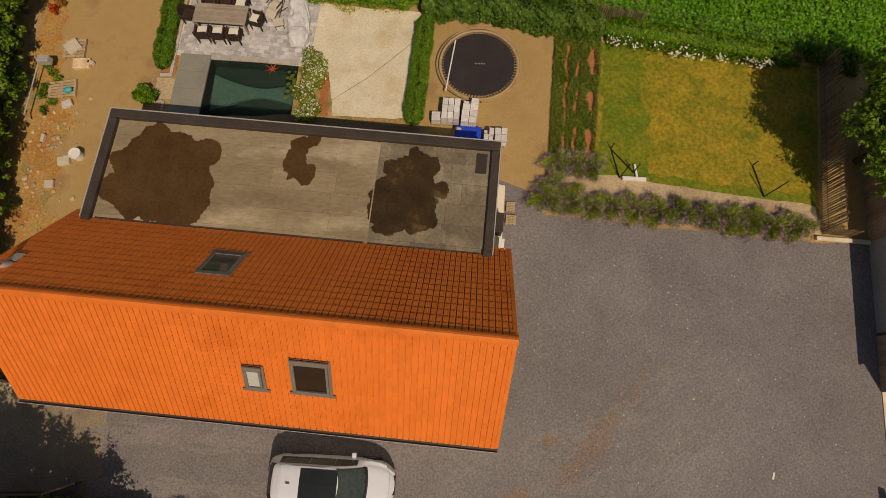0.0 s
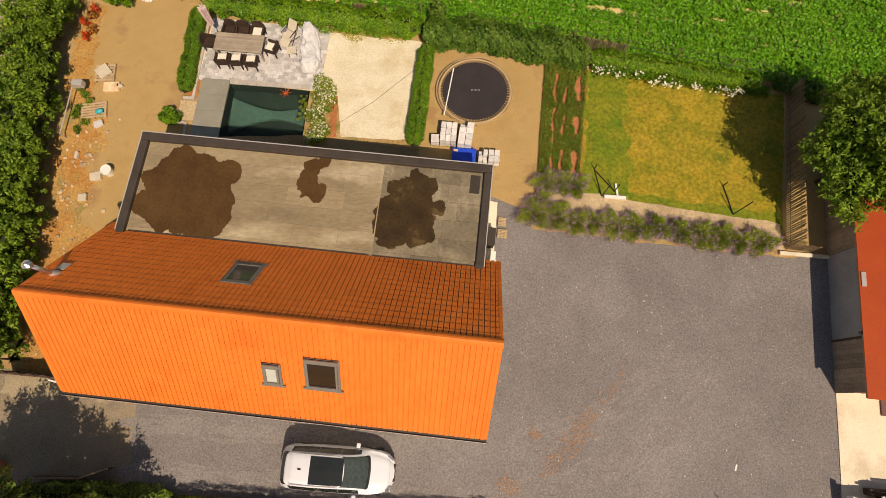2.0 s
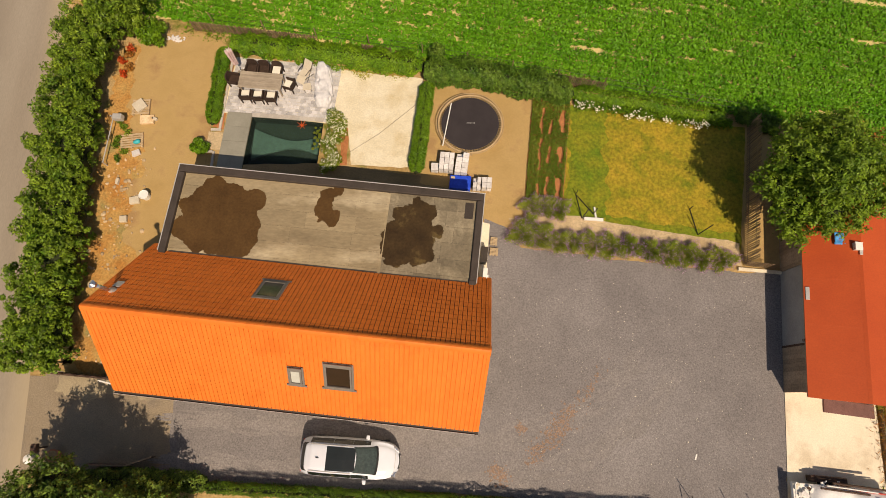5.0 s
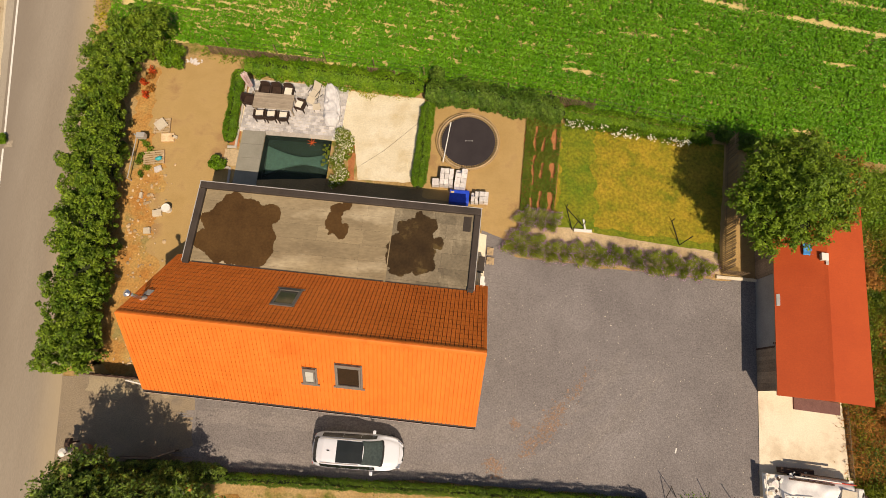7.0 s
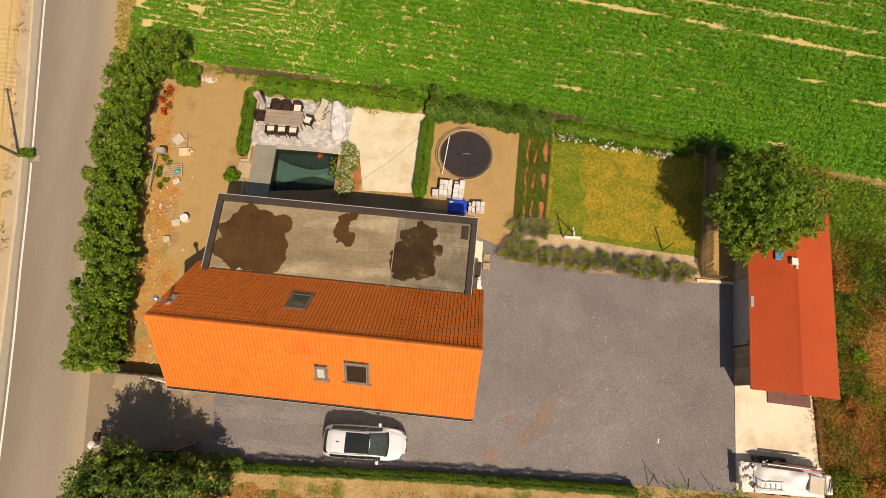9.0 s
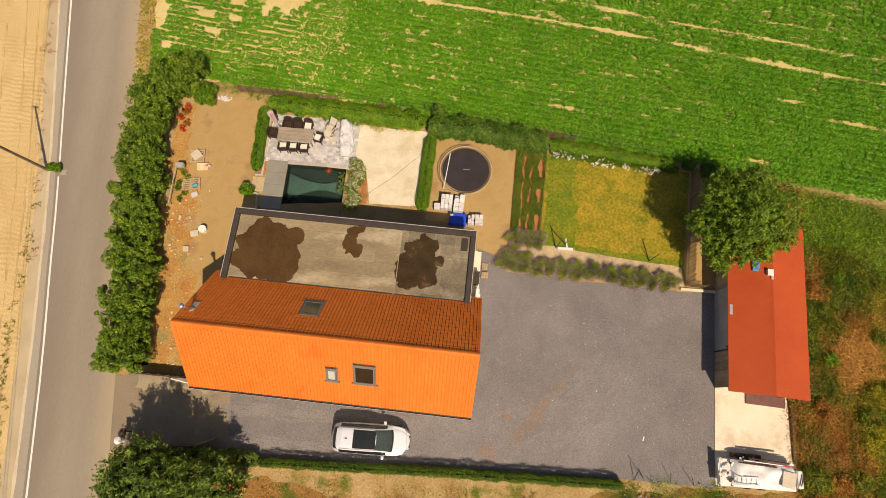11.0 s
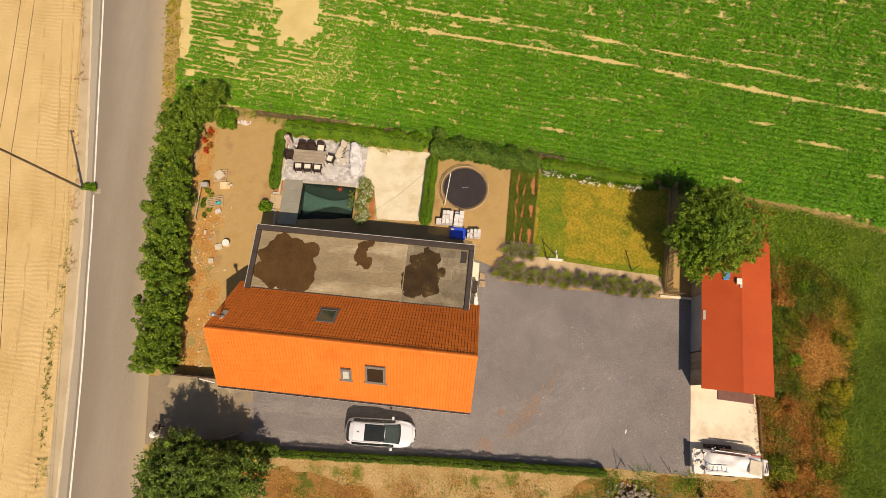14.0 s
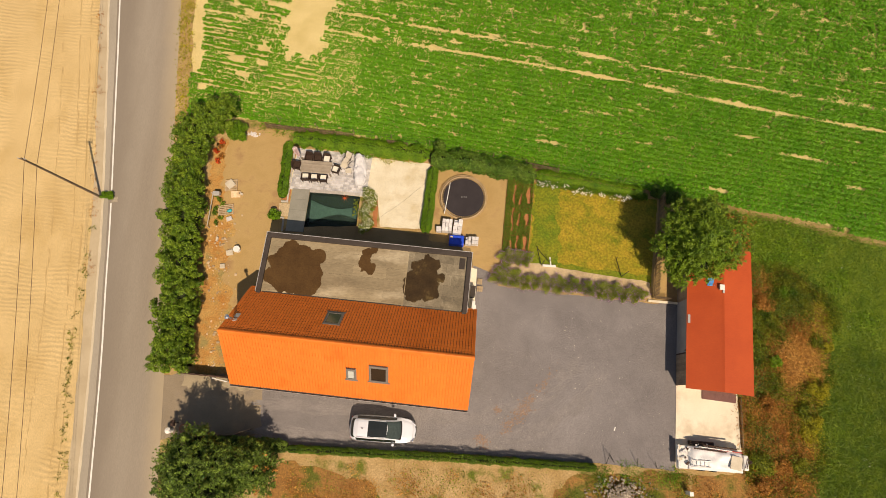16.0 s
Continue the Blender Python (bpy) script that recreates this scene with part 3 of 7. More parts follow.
def ridge_and_edges():
    n = 44
    for i in range(n):
        u = -15.5 + (i + 0.5) * 15.55 / n
        bm = bmesh.new()
        prof = [(-0.15, -0.125), (-0.105, -0.062), (-0.055, -0.015), (0, 0.012), (0.055, -0.015), (0.105, -0.062), (0.15, -0.125)]
        rows = [[bm.verts.new((x, p * k, q * k)) for p, q in prof] for x, k in ((-0.2, 0.94), (0.16, 1.0), (0.175, 1.1), (0.2, 1.1))]
        for a, b in zip(rows, rows[1:]):
            for j in range(6):
                bm.faces.new((a[j], b[j], b[j + 1], a[j + 1]))
        bmesh.ops.recalc_face_normals(bm, faces=bm.faces)
        o = part("ridge_tile", bm, M_ORANGE, HOUSE)
        o.location = (u, RIDGE[0], RIDGE[1] + 0.055)
    for flip, foot in ((False, EAVE_S), (True, EAVE_N)):
        m, ln = slope_matrix(RIDGE, foot, flip)
        for x in (0.0, 15.5):
            for k in range(13):
                o = part("verge_tile", B(((0, 0, -0.02), (0.13, ln / 13 + 0.02, 0.075), 0.018)), M_ORANGE, HOUSE)
                o.matrix_basis = m @ pose(x, (k + 0.5) * ln / 13, 0.012 + 0.004 * (k % 2))
    bm = bmesh.new()
    pr = [(math.cos(a) * 0.06, math.sin(a) * 0.06) for a in np.linspace(math.pi, 2 * math.pi, 7)]
    for s in (1.0, 0.92):
        rows = [[bm.verts.new((u, -0.10 + p * s, 2.86 + q * s)) for p, q in pr] for u in (-15.55, 0.05)]
        for j in range(6):
            bm.faces.new((rows[0][j], rows[1][j], rows[1][j + 1], rows[0][j + 1]))
    part("gutter", bm, M_CAP, HOUSE, "dark half-round eaves gutter")
    # added pale tube paints the sunlit line on the gutter's outer edge
    part("gutter_lip", T(((-15.55, -0.16, 2.86), (0.05, -0.16, 2.86), 0.010, None, 6)), M_ZINC, HOUSE)
    part("valley_flashing", B(((-7.8, 6.17, 3.09), (13.6, 0.16, 0.075), 0.02)), M_CAP, HOUSE)


ridge_and_edges()


def roof_window(m, u, along, w, h, pane, parent, name="roof_window"):
    """A pitched roof window: flashing, frame of four bars, sash and pane."""
    root = part(name, B(((0, 0, 0.045), (w + 0.16, h + 0.2, 0.03), 0.008)), M_WINFRAME, parent, "grey flashed roof window")
    root.matrix_basis = m @ pose(u, along, 0.02)
    for c, s in (((0, h / 2 - 0.035, 0.1), (w, 0.07, 0.1)), ((0, -h / 2 + 0.035, 0.1), (w, 0.07, 0.1)),
                 ((-w / 2 + 0.035, 0, 0.1), (0.07, h - 0.14, 0.1)), ((w / 2 - 0.035, 0, 0.1), (0.07, h - 0.14, 0.1))):
        part("frame_bar", B((c, s, 0.012)), M_WINFRAME, root)
    part("pane", B(((0, 0, 0.085), (w - 0.14, h - 0.14, 0.02))), pane, root)
    part("apron", B(((0, -h / 2 - 0.15, 0.052), (w + 0.34, 0.1, 0.02), 0.006)), M_WINFRAME, root)
    part("top_cover", B(((0, h / 2 + 0.04, 0.13), (w + 0.06, 0.14, 0.06), 0.015)), M_WINFRAME, root)
    return root


ms, ls = slope_matrix(RIDGE, EAVE_S, False)
mn, lnn = slope_matrix(RIDGE, EAVE_N, True)
roof_window(ms, 15.5 - 5.70, 2.45, 1.06, 1.22, M_PANE, HOUSE)
roof_window(ms, 15.5 - 7.43, 2.2, 0.5, 0.8, M_BLIND, HOUSE)
w3 = roof_window(mn, 9.05, 2.78, 0.95, 1.18, M_PANE_SKY, HOUSE)
w3.matrix_basis = w3.matrix_basis @ Matrix.Diagonal((1, 1, 0.4, 1))


def flue():
    x, y = -15.0, 3.82
    part("flue_pipe", T(((x, y, 5.3), (x + 0.02, y, 6.85), 0.075, 0.075, 16)), M_STEEL, HOUSE, smooth=True)
    part("flue_cap", T(((x + 0.02, y, 6.8), (x + 0.02, y, 6.9), 0.13, 0.13, 16), ((x + 0.02, y, 6.95), (x + 0.02, y, 7.04), 0.15, 0.03, 16)), M_STEEL, HOUSE)
    fl = part("flue_flashing", B(((0, 0, 0.04), (0.3, 0.4, 0.03), 0.01)), M_ZINC, HOUSE)
    fl.matrix_basis = mn @ pose(15.0, 3.55, 0.02)
    part("flue_collar", T(((x, y, 5.55), (x, y, 5.85), 0.16, 0.08, 16)), M_ZINC, HOUSE)


flue()


def flat_roof():
    part("roof_deck", B(((-9.9, 8.08, 3.05), (9.65, 4.02, 0.12))), M_CAP, HOUSE, "sun-bleached roofing felt")
    part("roof_deck", B(((-2.95, 8.08, 3.055), (4.2, 4.02, 0.13))), M_CAP, HOUSE, "older darker roofing felt")
    edges = [6.1] + [6.368 + 0.77 * k for k in range(5)] + [10.06]
    rows = [((p + q) / 2, q - p) for p, q in zip(edges, edges[1:])]
    for k, (v, d) in enumerate(rows):
        cuts = [-14.7, -11.83 + 0.55 * math.sin(k * 2.3), -8.52 + 0.8 * math.sin(k * 1.7 + 1), -6.4 + 0.5 * math.sin(k * 3.1), -5.05]
        for a, b in zip(cuts, cuts[1:]):
            part("felt_sheet", B((((a + b) / 2, v, 3.1135), (b - a - 0.005, d - 0.006, 0.007 + 0.0006 * (k % 2)), 0.001)), M_FELT, HOUSE)
    for k, (v, d) in enumerate(rows):
        cuts = [-5.0, -3.45 + 0.6 * math.sin(k * 2.9), -2.2 + 0.35 * math.sin(k * 1.9 + 2), -0.88]
        for a, b in zip(cuts, cuts[1:]):
            part("felt_sheet", B((((a + b) / 2, v, 3.1235), (b - a - 0.008, d - 0.009, 0.006), 0.001)), M_FELT_DARK, HOUSE)
    part("felt_seam", B(((-5.0, 8.05, 3.125), (0.12, 3.9, 0.012), 0.002, 0, 0, -2)), M_FELT, HOUSE)
    for c, s in (((-7.8, 10.20, 3.13), (14.36, 0.34, 0.34)), ((-14.825, 8.08, 3.13), (0.31, 3.86, 0.34)), ((-0.77, 8.08, 3.13), (0.30, 3.86, 0.34))):
        part("parapet", B((c, s, 0.03)), M_CAP, HOUSE, "dark felt-covered parapet")
    for c, s in (((-7.8, 10.385, 3.27), (14.46, 0.035, 0.09)), ((-14.995, 8.26, 3.27), (0.035, 4.215, 0.09)), ((-0.605, 8.26, 3.27), (0.035, 4.215, 0.09))):
        part("edge_trim", B((c, s, 0.006)), M_ZINC, HOUSE, "thin zinc roof edge")
    for u in (-14.8, -0.79):
        part("corner_flashing", B(((u, 6.16, 3.26), (0.30, 0.2, 0.12), 0.02)), M_CAP, HOUSE)
    for u, v, w, d in ((-1.25, 9.53, 0.4, 0.78), (-1.89, 6.95, 0.5, 0.41), (-2.47, 6.70, 0.4, 0.48), (-2.18, 9.65, 0.78, 0.48), (-4.27, 9.75, 0.78, 0.34)):
        part("felt_patch", B(((u, v, 3.1285), (w, d, 0.01), 0.003)), M_CAP if u > -1.3 else M_FELT_DARK, HOUSE, "patched piece of felt")


flat_roof()


def wet_patch(blobs, z, seed, material):
    """A dark patch left by standing water, its edge drawn by overlapping pools."""
    bl = np.array(blobs)
    lo, hi = (bl[:, :2] - bl[:, 2:] * 1.5).min(0), (bl[:, :2] + bl[:, 2:] * 1.5).max(0)
    c = 0.035
    nx, ny = int((hi[0] - lo[0]) / c), int((hi[1] - lo[1]) / c)
    vs, fs, ids = [], [], {}

    def vert(i, j):
        if (i, j) not in ids:
            ids[i, j] = len(vs)
            vs.append((lo[0] + i * c, lo[1] + j * c, z))
        return ids[i, j]

    for i in range(nx):
        for j in range(ny):
            x, y = lo[0] + (i + 0.5) * c, lo[1] + (j + 0.5) * c
            wx = x + 0.22 * noise.noise((x * 1.6, y * 1.6, seed + 3)) + 0.09 * noise.noise((x * 4.3, y * 4.3, seed))
            wy = y + 0.22 * noise.noise((x * 1.6 + 7, y * 1.6, seed)) + 0.09 * noise.noise((x * 4.3 + 5, y * 4.3, seed))
            f = max(1 - ((wx - a) ** 2 + (wy - b) ** 2) / r ** 2 for a, b, r in blobs)
            f += 0.22 * noise.noise((x * 2.1 + seed, y * 2.1, seed)) + 0.10 * noise.noise((x * 6, y * 6, seed))
            if f > 0.1:
                fs.append((vert(i, j), vert(i + 1, j), vert(i + 1, j + 1), vert(i, j + 1)))
    o = raw("wet_patch", vs, fs, material, HOUSE)
    o["label"] = "dark damp patch on the felt"


wet_patch([(-13.10, 8.70, 1.12), (-12.32, 8.41, 1.36), (-12.90, 7.34, 1.22), (-11.93, 7.24, 1.22), (-13.78, 7.44, 0.83), (-11.20, 9.00, 0.58), (-11.34, 7.73, 0.73), (-13.20, 9.48, 0.58), (-14.07, 8.41, 0.54), (-11.73, 6.61, 0.58)], 3.1215, 1.0, M_WET)
wet_patch([(-7.98, 9.09, 0.44), (-7.83, 8.70, 0.49), (-7.59, 8.56, 0.49), (-7.78, 9.68, 0.37), (-7.39, 9.87, 0.27)], 3.122, 5.0, M_WET)
wet_patch([(-3.69, 8.12, 1.02), (-3.45, 9.00, 0.73), (-4.32, 7.34, 0.83), (-3.35, 7.34, 0.68), (-4.52, 8.22, 0.58), (-3.79, 9.63, 0.34), (-2.52, 8.36, 0.34), (-4.22, 9.00, 0.49)], 3.1315, 9.0, M_WETTER)

# ---- barn ----
BARN = thing("barn", "long low shed with a red sheet roof and board front", "shed", 16.22, 0.74, 0, -6.2)


def barn():
    ln, ridge, back, eave = 10.72, (2.16, 2.72), (4.12, 2.48), 1.92

    def sheet_slope(a, b, name):
        """Overlapping roof sheets on one slope, each a part of its own."""
        d = Vector((b[0] - a[0], 0, b[1] - a[1]))
        ang = math.degrees(math.atan2(d.z, d.x))
        n = 10
        for i in range(n):
            w = ln / n
            o = part(name, B(((d.length / 2, (i + 0.5) * w, 0.0015 * (i % 2)), (d.length + 0.02, w + 0.02, 0.045), 0.008)), M_BARN_ROOF, BARN)
            o.matrix_basis = pose(a[0], 0, a[1], 0, -ang, 0)

    sheet_slope((0, eave), ridge, "roof_sheet")
    sheet_slope(ridge, back, "roof_sheet")
    bm = bmesh.new()
    rows = [[bm.verts.new((2.16 + dx, y, 2.75 + dz)) for dx, dz in ((-0.13, -0.051), (0, 0.004), (0.13, -0.014), (0, -0.004))] for y in (0.0, ln)]
    for a in range(4):
        bm.faces.new((rows[0][a], rows[1][a], rows[1][(a + 1) % 4], rows[0][(a + 1) % 4]))
    bmesh.ops.recalc_face_normals(bm, faces=bm.faces)
    part("ridge_cap", bm, M_BARN_ROOF, BARN)
    part("back_wall", B(((4.0, ln / 2, 1.22), (0.1, ln - 0.6, 2.44))), M_BARN_WOOD, BARN)
    for y, mt in ((0.35, M_BRICKWALL), (ln - 0.4, M_BARN_WOOD)):
        bm = bmesh.new()
        prof = [(0.14, 0), (3.95, 0), (3.95, 2.44), (2.16, 2.66), (0.14, 1.90)]
        a, b = ([bm.verts.new((x, y + t, z)) for x, z in prof] for t in (0, 0.12))
        bm.faces.new(a), bm.faces.new(b)
        for i in range(5):
            bm.faces.new((a[i], b[i], b[(i + 1) % 5], a[(i + 1) % 5]))
        bmesh.ops.recalc_face_normals(bm, faces=bm.faces)
        part("end_wall", bm, mt, BARN)
    for i in range(11):
        part("front_board", B(((0.10, 0.32 + 0.19 * i, 0.94), (0.04, 0.186, 1.88), 0.004)), M_BARN_WOOD, BARN)
    part("front_door", B(((0.12, 4.22, 0.93), (0.05, 3.75, 1.86), 0.01)), M_BARN_DOOR, BARN, "pale grey metal sliding door")
    part("door_post", B(((0.09, 2.36, 0.94), (0.07, 0.09, 1.88), 0.008)), M_DARKBROWN, BARN)
    for i in range(22):
        part("front_board", B(((0.10, 6.2 + 0.2 * i, 0.94), (0.04, 0.197, 1.88), 0.004)), M_BARN_WOOD, BARN)
    part("eave_board", B(((0.035, ln / 2, 1.855), (0.03, ln - 0.04, 0.10), 0.005)), M_BARN_WOOD, BARN)
    part("threshold", B(((3.0, -0.12, 0.08), (2.3, 0.62, 0.1), 0.01)), M_OLDBRICK, BARN, "dark red brick threshold")
    part("roof_flashing", B(((0.12, 4.65, 2.01), (0.16, 0.6, 0.03), 0.01, 0, 0, -20)), M_ZINC, BARN)
    part("roof_flashing", B(((2.12, 6.7, 2.76), (0.14, 0.3, 0.04), 0.01)), M_ZINC, BARN)
    part("door_hook", B(((0.0, 2.5, 1.82), (0.14, 0.12, 0.1), 0.02)), M_CAP, BARN)


barn()


# ---- hedges and trees ----
def along(path, s):
    p = np.array(path, float)
    seg = np.linalg.norm(np.diff(p, axis=0), axis=1)
    cum = np.concatenate([[0], np.cumsum(seg)])
    s = np.asarray(s) * cum[-1]
    i = np.clip(np.searchsorted(cum, s, "right") - 1, 0, len(seg) - 1)
    f = ((s - cum[i]) / seg[i])[:, None]
    d = (p[i + 1] - p[i]) / seg[i][:, None]
    return p[i] * (1 - f) + p[i + 1] * f, np.stack([-d[:, 1], d[:, 0]], 1), cum[-1]


def hedge(name, path, width, height, n, size, material, label, category="hedge", bulge=0.25, freq=0.55, boxy=0.6, core=True, slim=0.5, up=0.5, low=0.0, extra=()):
    """A hedge along the path: leaves over an uneven rounded body, with a shade-dark twig core inside."""
    root = thing(name, label, category)
    s = rng.uniform(0, 1, n)
    c, side, length = along(path, s)
    ph = rng.uniform(-0.35, math.pi + 0.35, n)
    cs, sn = np.cos(ph), np.sin(ph)
    ex = np.sign(cs) * np.abs(cs) ** boxy
    ez = np.sign(sn) * np.abs(sn) ** boxy
    b = nz(c[:, 0] + ex * 0.8, c[:, 1] + ez * 0.8, freq, 2.0) + 0.5 * nz(c[:, 0] + ex, c[:, 1] + ez, freq * 3.1, 8.0)
    k = (1 + bulge * b) * rng.uniform(0.72, 1.04, n)
    end = np.minimum(s, 1 - s) * length
    k *= np.clip(0.55 + end * 0.9 / max(width, 0.3), 0.3, 1)
    off = ex * width / 2 * k
    z = np.maximum(low + (height - low) * (0.42 + 0.58 * ez * k), 0.03)
    pts = np.stack([c[:, 0] + side[:, 0] * off, c[:, 1] + side[:, 1] * off, z], 1)
    out = np.stack([side[:, 0] * ex, side[:, 1] * ex, np.maximum(ez, 0)], 1)
    leaf_mesh("foliage", pts, size, material, root, lean=out * 0.8, slim=slim, up=up)
    for mt, share, sz in extra:
        pick = rng.uniform(size=n) < share
        pick &= ez > 0.1
        leaf_mesh("blossom", pts[pick] + out[pick] * 0.05 + (0, 0, 0.03), sz, mt, root, up=1.0)
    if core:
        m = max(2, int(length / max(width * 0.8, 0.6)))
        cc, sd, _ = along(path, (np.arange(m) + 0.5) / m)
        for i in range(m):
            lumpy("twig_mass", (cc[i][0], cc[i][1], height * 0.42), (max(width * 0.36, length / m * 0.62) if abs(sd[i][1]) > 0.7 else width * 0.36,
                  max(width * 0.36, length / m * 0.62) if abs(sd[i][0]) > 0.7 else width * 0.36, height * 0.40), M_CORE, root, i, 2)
    return root


def tall_hedge():
    path = [(-18.25, 0.85), (-18.75, 7), (-19.3, 13), (-19.75, 18), (-19.3, 20.0), (-17.9, 20.6), (-16.6, 20.5)]
    root = thing("hedge", "tall unclipped leafy hedge along the road", "hedge")
    n = 1500
    s = rng.uniform(0.005, 0.995, n)
    c, side, length = along(path, s)
    ph = rng.uniform(-0.3, math.pi + 0.3, n)
    ex = np.sign(np.cos(ph)) * np.abs(np.cos(ph)) ** 0.7
    ez = np.sign(np.sin(ph)) * np.abs(np.sin(ph)) ** 0.7
    k = rng.uniform(0.45, 1.12, n) * (1 + 0.34 * nz(c[:, 0] + ex, c[:, 1] + ez, 0.9, 2.0))
    z = np.maximum(1.15 + 1.45 * ez * k, 0.15)
    off = ex * 1.22 * k * np.clip(0.62 + 0.25 * z, 0.6, 1.05) + 0.18
    cen = np.stack([c[:, 0] + side[:, 0] * off, c[:, 1] + side[:, 1] * off, z], 1)
    pts, d = clump_points(cen, rng.uniform(0.13, 0.36, n), 66)
    pts[:, 2] = np.maximum(pts[:, 2], 0.04)
    leaf_mesh("foliage", pts, 0.078, M_L_HEDGE, root, lean=d * 0.6 + (0, 0, 0.2), up=0.4, slim=0.45)
    m = 18
    cc, sd, _ = along(path, (np.arange(m) + 0.5) / m)
    for i in range(m):
        if 0 < i < m - 1:
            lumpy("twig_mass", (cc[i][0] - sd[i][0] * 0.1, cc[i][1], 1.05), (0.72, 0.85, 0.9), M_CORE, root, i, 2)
        part("stem", T(((cc[i][0], cc[i][1], 0), (cc[i][0] + 0.2, cc[i][1], 1.6), 0.05, 0.02, 6)), M_TRUNK, root)


tall_hedge()
hedge("hedge", [(-12.66, 14.3), (-12.58, 19.0)], 0.72, 0.62, 6500, 0.09, M_L_CONIFER, "narrow grassy green hedge beside the terrace", bulge=0.3, slim=0.18, freq=1.9, up=0.3)
hedge("hedge", [(-1.5, 11.7), (-1.05, 17.0)], 0.80, 0.62, 7500, 0.09, M_L_CONIFER, "narrow grassy green hedge beside the white plot", bulge=0.3, slim=0.18, freq=1.9, up=0.3)
hedge("hedge", [(-10.3, -3.85), (0, -4.1), (10.4, -4.5)], 0.5, 0.85, 26000, 0.05, M_L_GRASSY, "low ragged grassy hedge edging the driveway", bulge=0.5, freq=1.8, slim=0.25)
hedge("hedge", [(-12.2, 19.3), (-7, 18.75), (-1.4, 18.0)], 1.15, 0.8, 24000, 0.062, M_L_HEDGE2, "loose green boundary hedge before the crop", bulge=0.6, freq=1.5)
hedge("hedge", [(-1.2, 17.6), (2.0, 17.35), (5.2, 16.75), (6.8, 16.3)], 1.25, 1.15, 20000, 0.075, M_L_SHRUB, "broad leafy boundary shrubs behind the trampoline", bulge=0.6, freq=1.4)
hedge("hedge", [(6.9, 16.6), (11, 16.0), (15, 15.3)], 0.8, 0.55, 11000, 0.065, M_L_HEDGE2, "grassy border hedge behind the flowers", bulge=0.45, freq=0.9, core=False)


def tree(name, x, y, trunk_r, lobes, twigs, leaf, material, label, seed, low=0.3, fading=0.0):
    """A tree: trunk, limbs to every lobe of the crown, and leafy twigs that grow outward from the lobes."""
    root = thing(name, label, "tree", x, y)
    r = np.random.default_rng(seed)
    lb = np.array(lobes, float) - (x, y, 0, 0)
    fork = Vector((0.1, 0.05, lb[:, 2].mean() * 0.5))
    part("trunk", T(((0, 0, 0), fork * 0.5 + Vector((0.06, 0, 0)), trunk_r, trunk_r * 0.85, 10), (fork * 0.5 + Vector((0.06, 0, 0)), fork, trunk_r * 0.85, trunk_r * 0.7, 10)), M_TRUNK, root)
    for i, (lx, ly, lz, lr) in enumerate(lb):
        e = Vector((lx, ly, lz))
        mid = fork.lerp(e, 0.5) + Vector((0, 0, 0.2))
        part("limb", T((fork, mid, trunk_r * 0.45, trunk_r * 0.3, 7), (mid, e, trunk_r * 0.3, trunk_r * 0.12, 6)), M_TRUNK, root)
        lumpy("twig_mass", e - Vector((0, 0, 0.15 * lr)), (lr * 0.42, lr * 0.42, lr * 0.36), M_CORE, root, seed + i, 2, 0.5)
    share = lb[:, 3] ** 2
    pick = r.choice(len(lb), twigs, p=share / share.sum())
    d = r.normal(size=(twigs, 3))
    d[:, 2] = d[:, 2] * 0.8 + 0.15
    d /= np.linalg.norm(d, axis=1)[:, None]
    rad = lb[pick, 3] * r.uniform(0.3, 1.0, twigs) ** 0.45 * (1 + 0.22 * nz(d[:, 0] * 2 + pick, d[:, 1] * 2, 1.3, seed))
    base = lb[pick, :3] + d * rad[:, None] * (1, 1, 0.85)
    grow = d + r.normal(size=(twigs, 3)) * 0.55 + (0, 0, 0.15)
    grow /= np.linalg.norm(grow, axis=1)[:, None]
    k = 34
    s = r.uniform(-0.3, 1.0, (twigs, k))
    ln = r.uniform(0.22, 0.55, twigs)[:, None] * np.where(r.uniform(size=(twigs, 1)) < 0.13, 1.9, 1.0)
    pts = base[:, None, :] + grow[:, None, :] * (s * ln)[:, :, None] + r.normal(size=(twigs, k, 3)) * (0.10 * (1.1 - 0.6 * s))[:, :, None]
    keep = base[:, 2] > low
    dry = (r.uniform(size=twigs) < fading * np.clip(1 + (base[:, 0] - 1.0) * 1.4, 0, 3)) & keep
    out = np.repeat(d, k, 0).reshape(twigs, k, 3)
    for sel, mt, nm in ((keep & ~dry, material, "crown"), (dry, M_L_DRY, "withered_foliage")):
        if sel.any():
            p = pts[sel].reshape(-1, 3)
            p[:, 2] = np.maximum(p[:, 2], 0.08)
            leaf_mesh(nm, p, leaf, mt, root, lean=out[sel].reshape(-1, 3) * 0.45, up=0.6, slim=0.42)
    return root


tree("tree", 17.1, 10.3, 0.16, [(17.1, 10.2, 5.0, 1.4), (15.9, 10.9, 4.4, 1.2), (16.1, 9.2, 3.5, 1.0), (17.2, 8.7, 4.1, 1.1), (18.6, 9.5, 4.2, 1.15), (19.2, 11.0, 4.1, 1.2),
      (17.5, 11.9, 4.5, 1.2), (16.6, 9.6, 5.5, 0.9), (20.0, 10.2, 3.7, 0.75), (15.0, 10.1, 3.8, 0.75), (15.95, 8.05, 3.1, 0.55), (16.2, 12.3, 3.8, 0.8), (18.3, 12.4, 3.8, 0.9), (18.0, 10.2, 5.0, 1.0)],
     1520, 0.082, M_L_TREE, "full-leaved garden tree leaning over the shed roof", 3, 2.5, 0.06)
